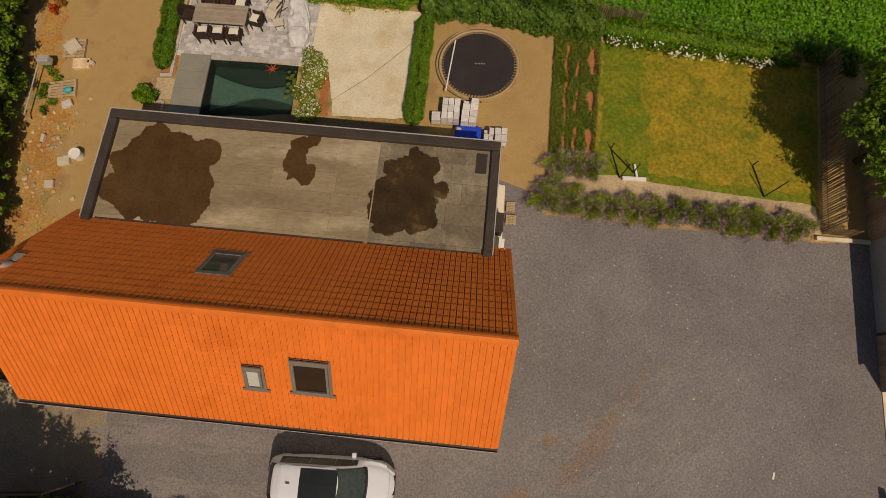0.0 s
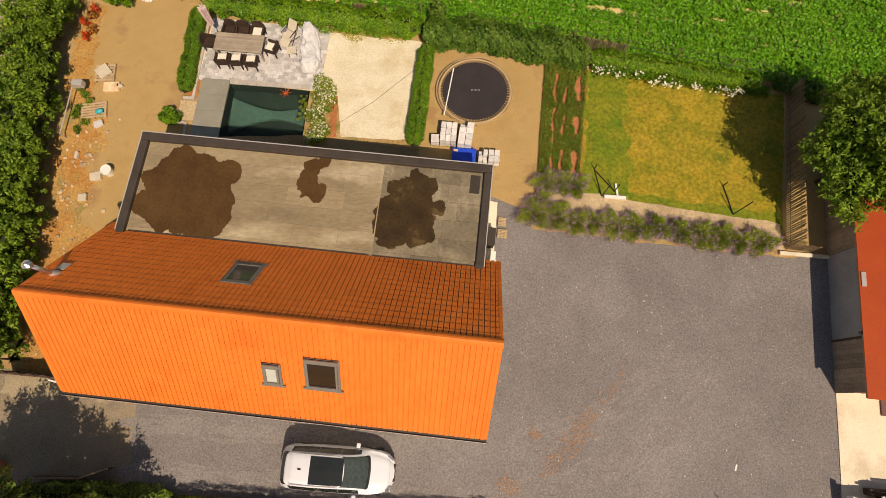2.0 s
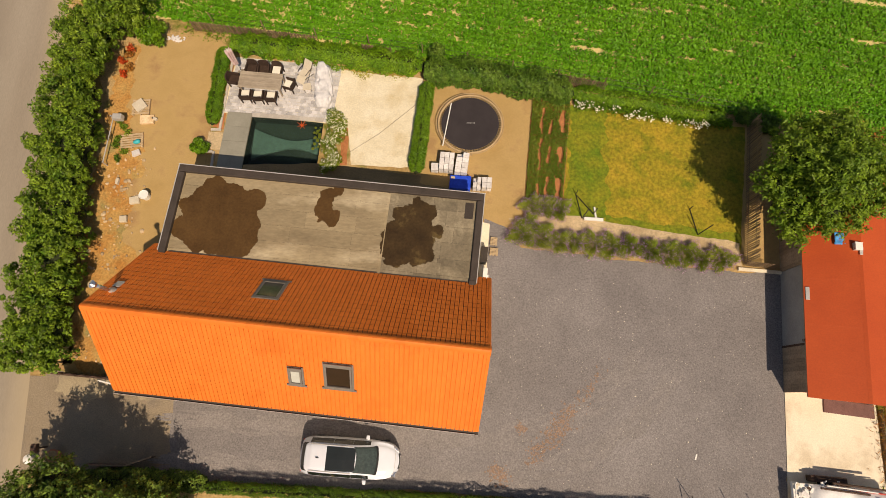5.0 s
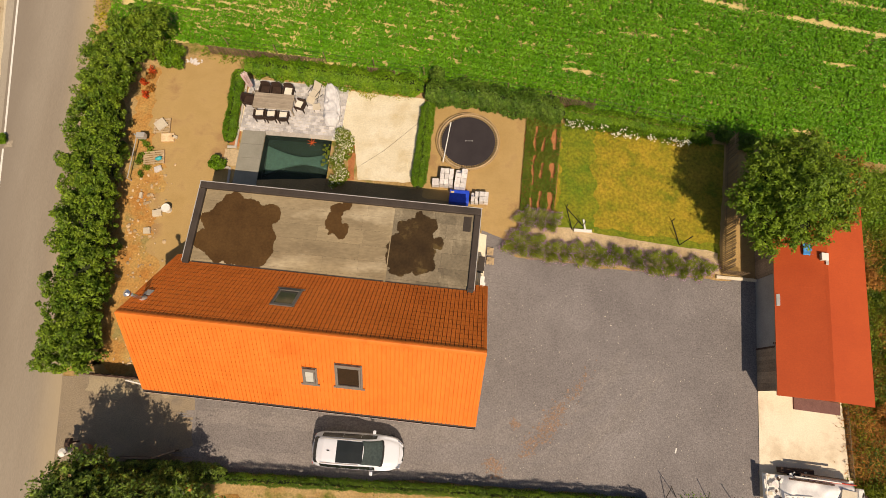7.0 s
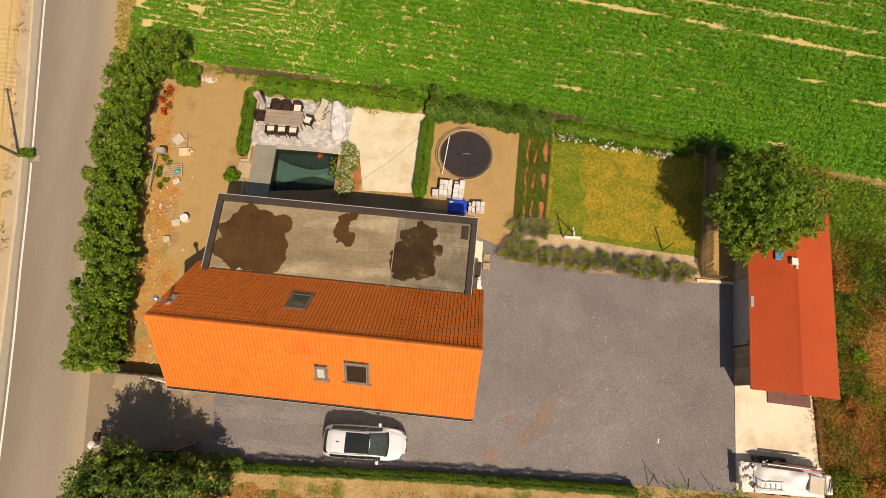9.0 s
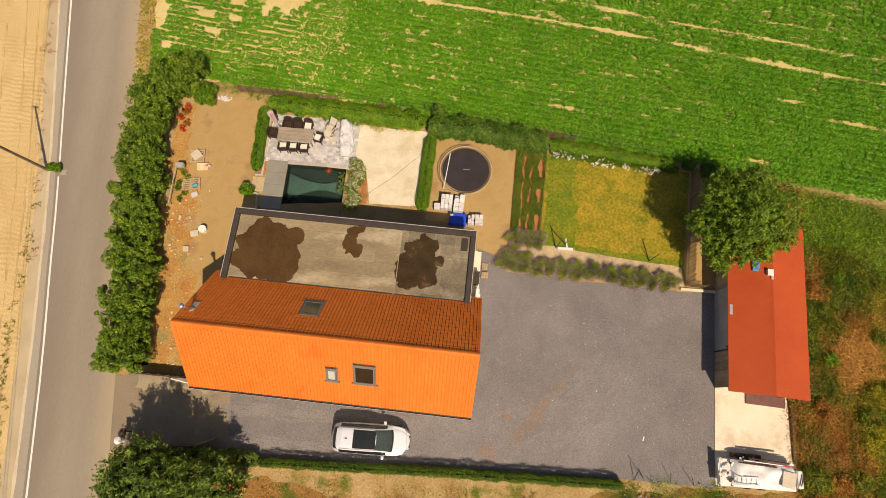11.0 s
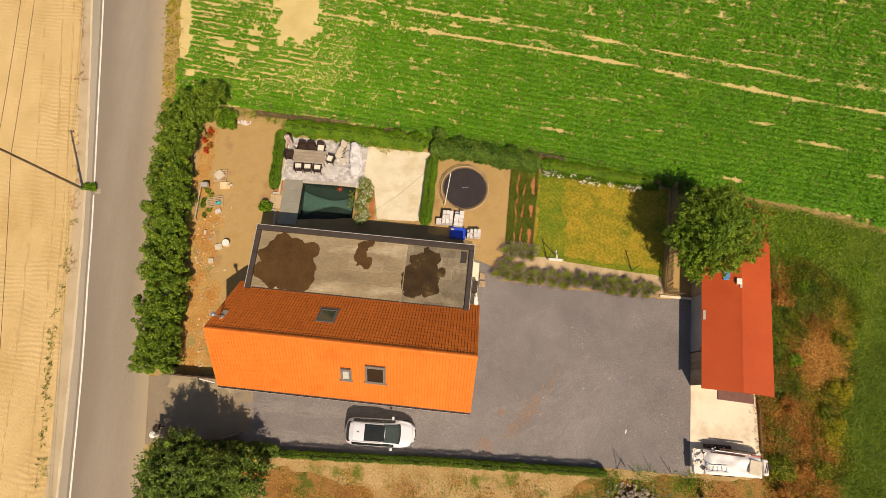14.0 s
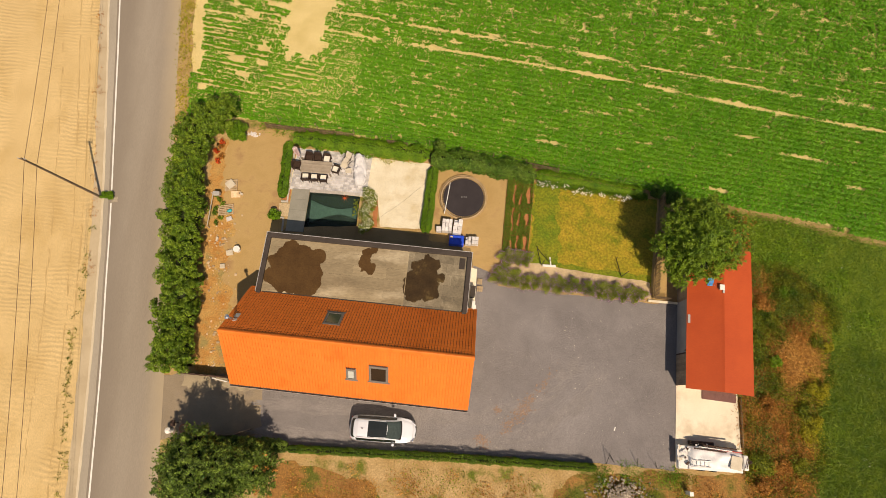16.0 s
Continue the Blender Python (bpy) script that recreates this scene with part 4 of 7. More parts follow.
tree("tree", -14.9, -5.0, 0.16, [(-14.7, -3.25, 4.2, 0.85), (-15.5, -3.9, 4.3, 1.05), (-16.3, -4.6, 3.8, 0.9), (-15.0, -4.9, 4.5, 1.25), (-13.4, -4.5, 4.1, 1.0), (-15.8, -5.9, 3.7, 1.3),
      (-14.0, -6.2, 3.8, 1.4), (-15.2, -4.4, 2.3, 1.1), (-16.4, -5.6, 2.3, 1.0), (-14.8, -7.3, 3.2, 1.3), (-14.3, -4.3, 4.8, 0.7), (-12.5, -4.45, 3.8, 0.8)],
     1150, 0.08, M_L_DARK, "broad bushy tree beside the driveway gate", 8)
tree("tree", -12.5, -5.2, 0.10, [(-12.4, -3.95, 2.7, 0.55), (-11.5, -4.0, 2.6, 0.5), (-12.0, -5.2, 2.4, 0.9), (-13.4, -6.0, 1.9, 0.9), (-11.5, -5.7, 1.7, 0.8), (-12.5, -5.1, 1.3, 0.8), (-11.1, -4.7, 1.6, 0.5)],
     560, 0.076, M_L_DARK, "low spreading tree beside the driveway", 12, 0.2, 0.03)

hedge("hedge", [(-16.2, -3.65), (-13.2, -3.55), (-10.3, -3.75)], 0.8, 0.9, 9000, 0.055, M_L_DARK, "dark shaded hedge behind the gate", bulge=0.5, freq=1.3)
# ---- crop ----
def crop():
    ang = math.atan2(21.02 - 29.49, 34.74 + 9.98)
    ca, sa = math.cos(ang), math.sin(ang)
    U, V, ROW = [], [], []
    for row in range(0, 84):
        q = 13.0 + row * 0.45
        n = 330
        ROW.append(np.full(n, row))
        u = -32 + np.arange(n) * 0.235 + rng.uniform(-0.07, 0.07, n)
        U.append(u)
        V.append(np.full(n, q) + rng.uniform(-0.05, 0.05, n))
    u, v, row = np.concatenate(U), np.concatenate(V), np.concatenate(ROW)
    x, y = u * ca - v * sa, u * sa + v * ca
    edge = np.interp(x, [-22, -16.2, -1.4, 13.5, 23.3, 33, 60], [21.3, 21.2, 18.9, 16.05, 14.1, 11.9, 5.7])
    keep = (y > edge) & (x > road_right(y) + 1.25) & (x < 42) & (y < 40)
    u, v, x, y, row = u[keep], v[keep], x[keep], y[keep], row[keep]
    west = np.clip((-6.0 - x) / 7, 0, 1) * np.clip((y - 21.8) / 2.5, 0, 1)
    far = np.clip((y - 18) / 12, 0, 1)
    thin = nz(u * 0.5, row * 3.7, 1.0, 6.0)
    ok = (thin < 0.9 - 0.42 * west) & (nz(u * 0.36, v * 1.1, 2.9, 4.0) < 0.95 - 0.38 * far)
    ok &= ~((x > -13.9 + 0.7 * nz(x, y, 1.1, 9)) & (x < -10.4 + 1.3 * nz(x, y, 1.2, 12)) & (y > 26.9 + 0.9 * nz(x, y, 1.3, 15)))
    ok &= ~((y > 25.2) & (x < road_right(y) + 2.2 + 0.5 * nz(x, y, 1.0, 2)))
    u, v, x, y, row, west = u[ok], v[ok], x[ok], y[ok], row[ok], west[ok]
    n, k = len(x), 42
    narrow = 1 - 0.58 * west * np.clip(0.65 + 2.5 * nz(u * 0.3, row * 2.3, 1.0, 3.0), 0, 1)
    al, ac = rng.uniform(-0.16, 0.16, (n, k)), rng.uniform(-0.235, 0.235, (n, k)) * narrow[:, None]
    top = rng.uniform(0.8, 1.15, n)[:, None]
    px, py = x[:, None] + al * ca - ac * sa, y[:, None] + al * sa + ac * ca
    pz = np.maximum((0.34 - 0.4 * np.abs(ac) - 0.4 * np.abs(al)) * top + rng.uniform(-0.08, 0.05, (n, k)), 0.03)
    under = np.zeros((n, k), bool)
    under[:, :9] = True
    pz = np.where(under, rng.uniform(0.05, 0.13, (n, k)), pz)
    px, py, pz, al, ac = (q.ravel() for q in (px, py, pz, al, ac))
    low = under.ravel()
    keep = ~(low & np.repeat(west > 0.2, k))
    rag = rng.uniform(-0.09, 0.09, len(px))
    rut = 1.05 + 0.5 * np.sin(px * 0.9) * np.sin(px * 0.37) + 0.45 * np.sin(px * 2.3 + 1) * np.sin(px * 1.31)
    for ax, ay, w in (((-22, -9.98, -1.74, 7.92, 15.44, 20.33, 26.34, 34.57, 45), (31.6, 29.49, 28.0, 26.37, 24.87, 23.7, 22.4, 20.85, 18.9), 0.15),
                      ((-22, -9.65, -1.8, 3.45, 8.94, 14.01, 17.44, 22.07, 26.62, 34.96, 45), (33.5, 31.39, 29.92, 29.0, 28.14, 26.95, 26.23, 25.33, 24.33, 22.8, 20.9), 0.12),
                      ((23, 29.9, 35.4, 45), (26.6, 25.65, 25.2, 24.3), 0.06), ((-22, -1.86, 4.5), (35.0, 31.95, 31.0), 0.06)):
        near = (px > ax[0]) & (px < ax[-1])
        keep &= ~(near & (np.abs(py - np.interp(px, ax, ay)) < w * rut + rag * 0.8 + 0.05 * low))
    for cx, cy, a in ((8.25, 19.4, 1.15), (23.6, 20.2, 0.75), (27.8, 18.5, 2.0), (15.9, 19.5, 0.3), (31.5, 16.0, 0.8), (21.0, 15.6, 0.9)):
        du, dv = (px - cx) * ca + (py - cy) * sa, -(px - cx) * sa + (py - cy) * ca
        keep &= (du / a) ** 2 + (dv / 0.17) ** 2 > 1 + 6 * rag + 0.5 * np.sin(du * 7) + 0.6 * low
    for i in range(3400):
        cx, cy = rng.uniform(-20, 39), rng.uniform(17, 35)
        if rng.uniform() > 0.03 + 0.97 * np.clip((cy - 17.0) / 12, 0, 1) ** 1.2:
            continue
        a, w = (rng.uniform(0.15, 0.8), rng.uniform(0.045, 0.085)) if rng.uniform() < 0.4 else (rng.uniform(0.07, 0.19), rng.uniform(0.06, 0.14))
        near = np.flatnonzero((np.abs(px - cx) < a * 1.2) & (np.abs(py - cy) < a * 1.2))
        du, dv = (px[near] - cx) * ca + (py[near] - cy) * sa, -(px[near] - cx) * sa + (py[near] - cy) * ca
        keep[near] &= (du / a) ** 2 + (dv / w) ** 2 > 1 + 5 * rag[near] + 0.8 * low[near]
    pts = np.stack([px, py, pz], 1)[keep]
    lean = np.stack([-ac * sa * 3, ac * ca * 3, np.full_like(ac, 0.5)], 1)[keep]
    o = leaf_mesh("crop_plants", pts, np.where(low[keep], 0.115, 0.062), M_L_CROP, up=1.0, lean=lean, slim=0.72)
    tagged(o, "rows of low leafy green crop plants", "crop", kind="stuff")


crop()


# ---- terrace and pool ----
M_WICKER = mat("dark_wicker", (0.035, 0.02, 0.014), (0.06, 0.035, 0.025), 4, 40, var=0.4, bump=0.5, depth=0.01)
M_CUSHION = mat("cream_cushion", (0.72, 0.68, 0.58), (0.8, 0.76, 0.67), 3, 30, var=0.08)
M_TABLE = mat("grey_brown_slats", (0.29, 0.235, 0.175), (0.37, 0.305, 0.235), 2, 18, var=0.2, rand=0.1)
M_COVER = mat("silver_cover", (0.52, 0.51, 0.52), (0.64, 0.63, 0.64), 1.5, 8, var=0.12, rough=0.5)
M_CREAM = mat("cream_fabric", (0.54, 0.47, 0.365), (0.62, 0.55, 0.44), 3, 25, var=0.1)
M_PINK = mat("faded_pink_fabric", (0.62, 0.40, 0.40), (0.74, 0.62, 0.6), 5, 20, var=0.15)
M_WHITE = mat("white_wrapping", (0.62, 0.58, 0.57), (0.76, 0.73, 0.71), 2.5, 9, var=0.16, rough=0.5, rand=0.16)
M_SHEETING = mat("white_plastic_sheet", (0.76, 0.75, 0.75), (0.83, 0.82, 0.82), 2.5, 9, var=0.08, rough=0.4)
M_WHITEWOOD = mat("white_painted_bar", (0.74, 0.72, 0.68), (0.8, 0.78, 0.74), 2, 30, var=0.08)
M_BLUE = mat("blue_tarpaulin", (0.010, 0.06, 0.55), (0.02, 0.09, 0.66), 2, 10, var=0.15, rough=0.4)
M_PALLET = mat("raw_pallet_wood", (0.42, 0.30, 0.18), (0.52, 0.39, 0.25), 3, 20, var=0.2, rand=0.15)
M_BLACK = mat("black_steel_tube", (0.012, 0.012, 0.013), (0.02, 0.02, 0.02), 3, 30, var=0.1, rough=0.45)
M_MAT = mat("trampoline_mat", (0.030, 0.024, 0.026), (0.042, 0.034, 0.036), 1.2, 60, var=0.12, rough=0.7, bump=0.05)
M_TAN = mat("tan_padding", (0.40, 0.28, 0.15), (0.48, 0.34, 0.2), 3, 20, var=0.12)
M_GREYTEXT = mat("grey_print", (0.22, 0.21, 0.21), (0.26, 0.25, 0.25), 3, 30, var=0.1, bump=0)
M_FENCE = mat("split_chestnut", (0.17, 0.115, 0.068), (0.27, 0.19, 0.115), 3, 18, var=0.3, rand=0.3)
M_ROCK = mat("pale_rubble", (0.56, 0.38, 0.21), (0.74, 0.57, 0.38), 2, 10, var=0.2, rand=0.25, island=0.3)
M_PEBBLE = mat("pale_pebble", (0.38, 0.34, 0.29), (0.54, 0.49, 0.43), 2, 10, var=0.2, island=0.35)
M_DARKROCK = mat("grey_rubble", (0.14, 0.115, 0.09), (0.40, 0.335, 0.26), 2, 10, var=0.3, island=0.5)
M_TEAL = mat("turquoise_plastic", (0.02, 0.36, 0.42), (0.03, 0.44, 0.5), 3, 30, var=0.1, rough=0.4)
M_CAR = mat("white_car_paint", (0.70, 0.73, 0.80), (0.74, 0.77, 0.84), 1, 40, var=0.02, rough=0.22, bump=0, spec=0.5)
M_CARGLASS = mat("dark_car_glass", (0.018, 0.022, 0.022), (0.022, 0.027, 0.027), 2, 30, var=0.05, rough=0.04, bump=0, spec=0.6)
M_WINDSCREEN = mat("windscreen_glass", (0.035, 0.05, 0.046), (0.06, 0.08, 0.074), 2, 8, var=0.2, rough=0.05, bump=0, spec=0.6)
M_RUBBER = mat("tyre_rubber", (0.014, 0.014, 0.015), (0.02, 0.02, 0.02), 4, 30, var=0.2)
M_POLE = mat("creosoted_pole", (0.13, 0.09, 0.06), (0.19, 0.14, 0.095), 2, 20, var=0.3)
M_REDMETAL = mat("red_paint", (0.5, 0.03, 0.02), (0.58, 0.05, 0.03), 2, 30, var=0.1, rough=0.4)


def terrace():
    root = thing("terrace", "terrace of pale grey stone pavers", "terrace", -12.2, 15.12, 0, -5.2, kind="structure")
    part("bedding", B(((3.0, 1.75, 0.02), (6.15, 3.55, 0.04))), M_WHITE_SAND, root)
    me_list = []
    for sx, sy in ((0.29, 0.19), (0.295, 0.185), (0.285, 0.19)):
        bm = B(((0, 0, 0.0), (sx, sy, 0.05), 0.008))
        me = bpy.data.meshes.new("paver")
        bm.to_mesh(me)
        bm.free()
        me.materials.append(M_STONE)
        me_list.append(me)
    half = bpy.data.meshes.new("paver")
    bm = B(((0, 0, 0.0), (0.14, 0.19, 0.05), 0.008))
    bm.to_mesh(half)
    bm.free()
    half.materials.append(M_STONE)
    for j in range(17):
        for i in range(20 if j % 2 == 0 else 21):
            end = j % 2 and i in (0, 20)
            o = new("paver", half if end else me_list[(i * 7 + j * 3) % 3])
            o.parent = root
            o.location = (0.15 + 0.3 * i - ((0.15 if i not in (0, 20) else 0.075 if i == 0 else 0.225) if j % 2 else 0), 0.12 + 0.205 * j, 0.042 + 0.004 * noise.noise((i, j, 0.5)))


def pool():
    root = thing("swimming_pool", "dark green natural swimming pool sunk beside the terrace", "pool", kind="structure")
    c = [Vector((*p, 0)) for p in POOL]
    bm = bmesh.new()
    top = [bm.verts.new((p.x, p.y, 0.03)) for p in c]
    low = [bm.verts.new((p.x, p.y, -0.8)) for p in c]
    bm.faces.new(low)
    for i in range(4):
        bm.faces.new((top[i], top[(i + 1) % 4], low[(i + 1) % 4], low[i]))
    part("basin", bm, M_POOL, root)
    # the paler shelf narrows to a waist and widens again
    bm = bmesh.new()
    n, ups, dns = 24, [], []
    for i in range(n + 1):
        f = i / n
        waist = 0.16 + 0.52 * abs(f - 0.6) ** 1.6 / 0.6 ** 1.6
        x = -10.58 + 3.8 * f
        yc = 13.55 - 0.08 * f
        ups.append(bm.verts.new((x, yc + waist * 2.3 * 0.55, -0.60)))
        dns.append(bm.verts.new((x, yc - waist * 2.3 * 0.65, -0.60)))
    for i in range(n):
        bm.faces.new((dns[i], dns[i + 1], ups[i + 1], ups[i]))
    ex = bmesh.ops.extrude_face_region(bm, geom=list(bm.faces))
    for v in ex["geom"]:
        if isinstance(v, bmesh.types.BMVert):
            v.co.z -= 0.19
    bmesh.ops.recalc_face_normals(bm, faces=bm.faces)
    part("shelf", bm, M_POOL_LIGHT, root, "paler underwater shelf")
    bm = bmesh.new()
    bm.faces.new([bm.verts.new((p.x, p.y, -0.06)) for p in reversed(c)])
    bmesh.ops.recalc_face_normals(bm, faces=bm.faces)
    for f in bm.faces:
        if f.normal.z < 0:
            f.normal_flip()
    w = part("water", bm, M_WATER, root, "still green water")
    w.visible_shadow = False
    for a, b, n in ((c[0], c[1], 9), (c[2], c[3], 9)):
        d = (b - a) / n
        ang = math.degrees(math.atan2(d.y, d.x))
        nor = Vector((-d.y, d.x, 0)).normalized()
        for i in range(n):
            m = a + d * (i + 0.5) + nor * 0.11
            part("coping_stone", B(((0, 0, 0), (d.length - 0.012, 0.24, 0.07), 0.01))
                 , M_COPING, root).matrix_basis = pose(m.x, m.y, 0.045, 0, 0, ang)
    for i in range(4):
        o = part("deck_slab", B(((0, 0, 0), (1.36, 0.862, 0.08), 0.006)), M_SLATE, root, "smooth grey-green stone slab")
        o.matrix_basis = pose(-11.33 - 0.05 * i, 14.68 - 0.87 * i, 0.045, 0, 0, -3)
    for i in range(18):
        a = i * 2.4
        px, py = -6.98 + 0.16 * math.cos(a), 14.35 - 0.075 * i + 0.08 * math.sin(a)
        part("lily_pad", T(((px, py, -0.055), (px, py, -0.05 + 0.002 * (i % 4)), 0.055 + 0.02 * (i % 3), None, 10)), M_L_LILY, root)


terrace()
pool()


def paving_bits():
    for x, y, w, d, rz in ((-12.5, 14.05, 0.55, 0.14, 0), (-12.22, 16.3, 0.13, 4.4, -2), (-12.75, 12.75, 0.5, 0.12, 0), (-12.45, 12.2, 0.12, 1.1, 0)):
        root = part("kerb", B(((0, 0, 0.05), (w, d, 0.1), 0.012)), M_COPING)
        root.matrix_basis = pose(x, y, 0, 0, 0, rz)
        tagged(root, "pale stone kerb edging a planting strip", "kerb", "kerbs")
    sheet("planting_strip", [(-12.62, 19.0), (-12.28, 18.95), (-12.3, 14.2), (-12.7, 14.2)], 0.03, M_SOIL, "strip of red planting soil", "soil", 0.3, 0.04)
    sheet("planting_strip", [(-5.75, 14.4), (-5.3, 14.3), (-5.2, 12.1), (-5.6, 12.1)], 0.03, M_SOIL, "strip of red soil beside the flowers", "soil", 0.3, 0.1)
    sheet("entry_paving", [(-12.9, 13.95), (-12.05, 13.9), (-12.05, 12.85), (-12.9, 12.9)], 0.026, M_PALE_DIRT, "worn sandy paving between sand yard and pool", "paving", 0.3, 0.03)


paving_bits()


def chair(x, y, rz, cushion):
    root = thing("wicker_chair", "dark brown wicker armchair with cream cushion" if cushion else "dark brown wicker armchair without cushion", "chair", x, y, 0.065, rz, "chairs round the table")
    part("seat", B(((0, 0, 0.38), (0.56, 0.56, 0.09), 0.03)), M_WICKER, root)
    bm = bmesh.new()
    rows = []
    for k in range(11):
        a = math.radians(-60 + 12 * k)
        px, py = 0.33 * math.sin(a), -0.30 + 0.14 * (1 - math.cos(a))
        top = 0.84 - 0.10 * abs(math.sin(a)) ** 3
        ix, iy = px * 0.84, py + 0.05
        rows.append([bm.verts.new(q) for q in ((px, py, 0.36), (px * 1.04, py - 0.05, top), (ix * 1.04, iy - 0.05, top), (ix, iy, 0.36))])
    for p, q in zip(rows, rows[1:]):
        for m in range(4):
            bm.faces.new((p[m], q[m], q[(m + 1) % 4], p[(m + 1) % 4]))
    bm.faces.new(rows[0]), bm.faces.new(rows[-1])
    bmesh.ops.recalc_face_normals(bm, faces=bm.faces)
    part("backrest", bm, M_WICKER, root)
    for s in (-1, 1):
        part("armrest", B(((s * 0.29, 0.0, 0.52), (0.07, 0.52, 0.22), 0.025)), M_WICKER, root)
        for t in (-1, 1):
            part("leg", B(((s * 0.25, t * 0.25, 0.17), (0.05, 0.05, 0.34), 0.008)), M_WICKER, root)
    if cushion:
        part("cushion", B(((0, 0.02, 0.46), (0.47, 0.50, 0.08), 0.035)), M_CUSHION, root, "cream seat cushion")


def dining():
    root = thing("dining_table", "long grey-brown slatted outdoor dining table", "table", -10.12, 16.66, 0.065, -4)
    for i in range(10):
        part("slat", B(((0, -0.45 + 0.1 * i, 0.735), (2.36, 0.094, 0.03), 0.006)), M_TABLE, root)
    part("apron", B(((0, 0, 0.68), (2.1, 0.8, 0.08), 0.01)), M_TABLE, root)
    for sx in (-1.08, 1.08):
        for sy in (-0.42, 0.42):
            part("leg", B(((sx, sy, 0.36), (0.08, 0.08, 0.72), 0.01)), M_TABLE, root)
    for x in (-10.95, -10.27, -9.55):
        chair(x, 15.9 - (x + 10.27) * 0.07, -4 + 4 * math.sin(x), True)
    for i, x in enumerate((-10.8, -10.12, -9.4)):
        chair(x, 17.55 - (x + 10.2) * 0.07, 176 + 5 * math.sin(3 * x), i == 2)
    chair(-11.72, 16.9, 262, False)
    chair(-8.62, 16.62, 74, True)
    p = thing("parasol", "closed faded pink and white parasol", "parasol", -11.5, 17.55, 0.065, 0)
    part("foot", T(((0, 0, 0), (0, 0, 0.08), 0.26, 0.24, 20)), M_DARKROCK, p)
    part("pole", T(((0, 0, 0.05), (0.0, 0, 2.15), 0.022, None, 10)), M_WHITEWOOD, p)
    bm = bmesh.new()
    for k in range(8):
        a = math.pi * k / 4
        box(bm, (0.10 * math.cos(a), 0.10 * math.sin(a), 1.5), (0.15, 0.05, 1.15), 0.012, math.degrees(a), 0, 3)
    part("canopy", bm, M_PINK, p, "folded pink and white fabric")


dining()


def folding_chair(x, y, rz):
    root = thing("folding_chair", "cream fabric folding garden chair", "chair", x, y, 0.065, rz, "folding chairs on the terrace")
    part("seat", B(((0, 0.05, 0.36), (0.52, 0.5, 0.03), 0.01, 0, 6)), M_CREAM, root)
    part("backrest", B(((0, -0.38, 0.60), (0.52, 0.55, 0.03), 0.01, 0, -52)), M_CREAM, root)
    part("leg_rest", B(((0, 0.45, 0.26), (0.5, 0.4, 0.03), 0.01, 0, -20)), M_CREAM, root)
    for s in (-0.27, 0.27):
        part("side_frame", T(((s, -0.55, 0.85), (s, 0.3, 0.02), 0.014), ((s, -0.35, 0.02), (s, 0.35, 0.36), 0.014), ((s, -0.3, 0.58), (s, 0.25, 0.58), 0.018)), M_BLACK, root)


def covered_lounge():
    root = thing("covered_furniture", "garden furniture wrapped in a silvery rumpled cover", "furniture cover", -6.8, 16.7, 0.065, 3)
    bm = bmesh.new()
    n, m = 56, 40
    rows = []
    for i in range(n + 1):
        f = i / n
        w = 0.47 + 0.05 * math.sin(f * 5) - 0.16 * max(0, 0.16 - f) / 0.16 - 0.12 * max(0, f - 0.8) / 0.2
        h = 0.55 + 0.35 * (1 / (1 + math.exp(-(f - 0.62) * 12)))
        h *= min(1, 0.35 + f * 5) * (1 if f < 0.98 else 0.7)
        y = -1.25 + 2.45 * f
        row = []
        for j in range(m + 1):
            a = math.pi * j / m
            ex, ez = math.copysign(abs(math.cos(a)) ** 0.45, math.cos(a)), abs(math.sin(a)) ** 0.4
            fold = abs(noise.noise((ex * 1.6 + y * 0.7, y * 2.2, ez * 1.5))) ** 0.7 + 0.35 * abs(noise.noise((ex * 5 - y * 3, y * 3, 3)))
            k = 1.07 - 0.34 * fold - 0.07 * max(0, 0.5 - f) * (1 + math.sin(ex * 11 + y * 2))
            row.append(bm.verts.new((ex * w * k + 0.05 * math.sin(f * 3), y, max(0.0, ez * h * k))))
        rows.append(row)
    for a, b in zip(rows, rows[1:]):
        for j in range(m):
            bm.faces.new((a[j], a[j + 1], b[j + 1], b[j]))
    bm.faces.new(rows[0]), bm.faces.new(rows[-1])
    bmesh.ops.recalc_face_normals(bm, faces=bm.faces)
    part("cover", bm, M_COVER, root, smooth=True)
    part("strap", B(((0.0, -0.55, 0.62), (0.7, 0.03, 0.02), 0.005)), M_WHITE, root)


folding_chair(-7.85, 17.45, 150)
st = thing("footstool", "low cream fabric garden footstool", "stool", -7.68, 16.6, 0.065, 12)
part("top", B(((0, 0, 0.3), (0.46, 0.4, 0.05), 0.015)), M_CREAM, st)
for i in (-0.18, 0.18):
    part("leg_frame", T(((i, -0.16, 0), (i, -0.16, 0.28), 0.014), ((i, 0.16, 0), (i, 0.16, 0.28), 0.014)), M_BLACK, st)
covered_lounge()


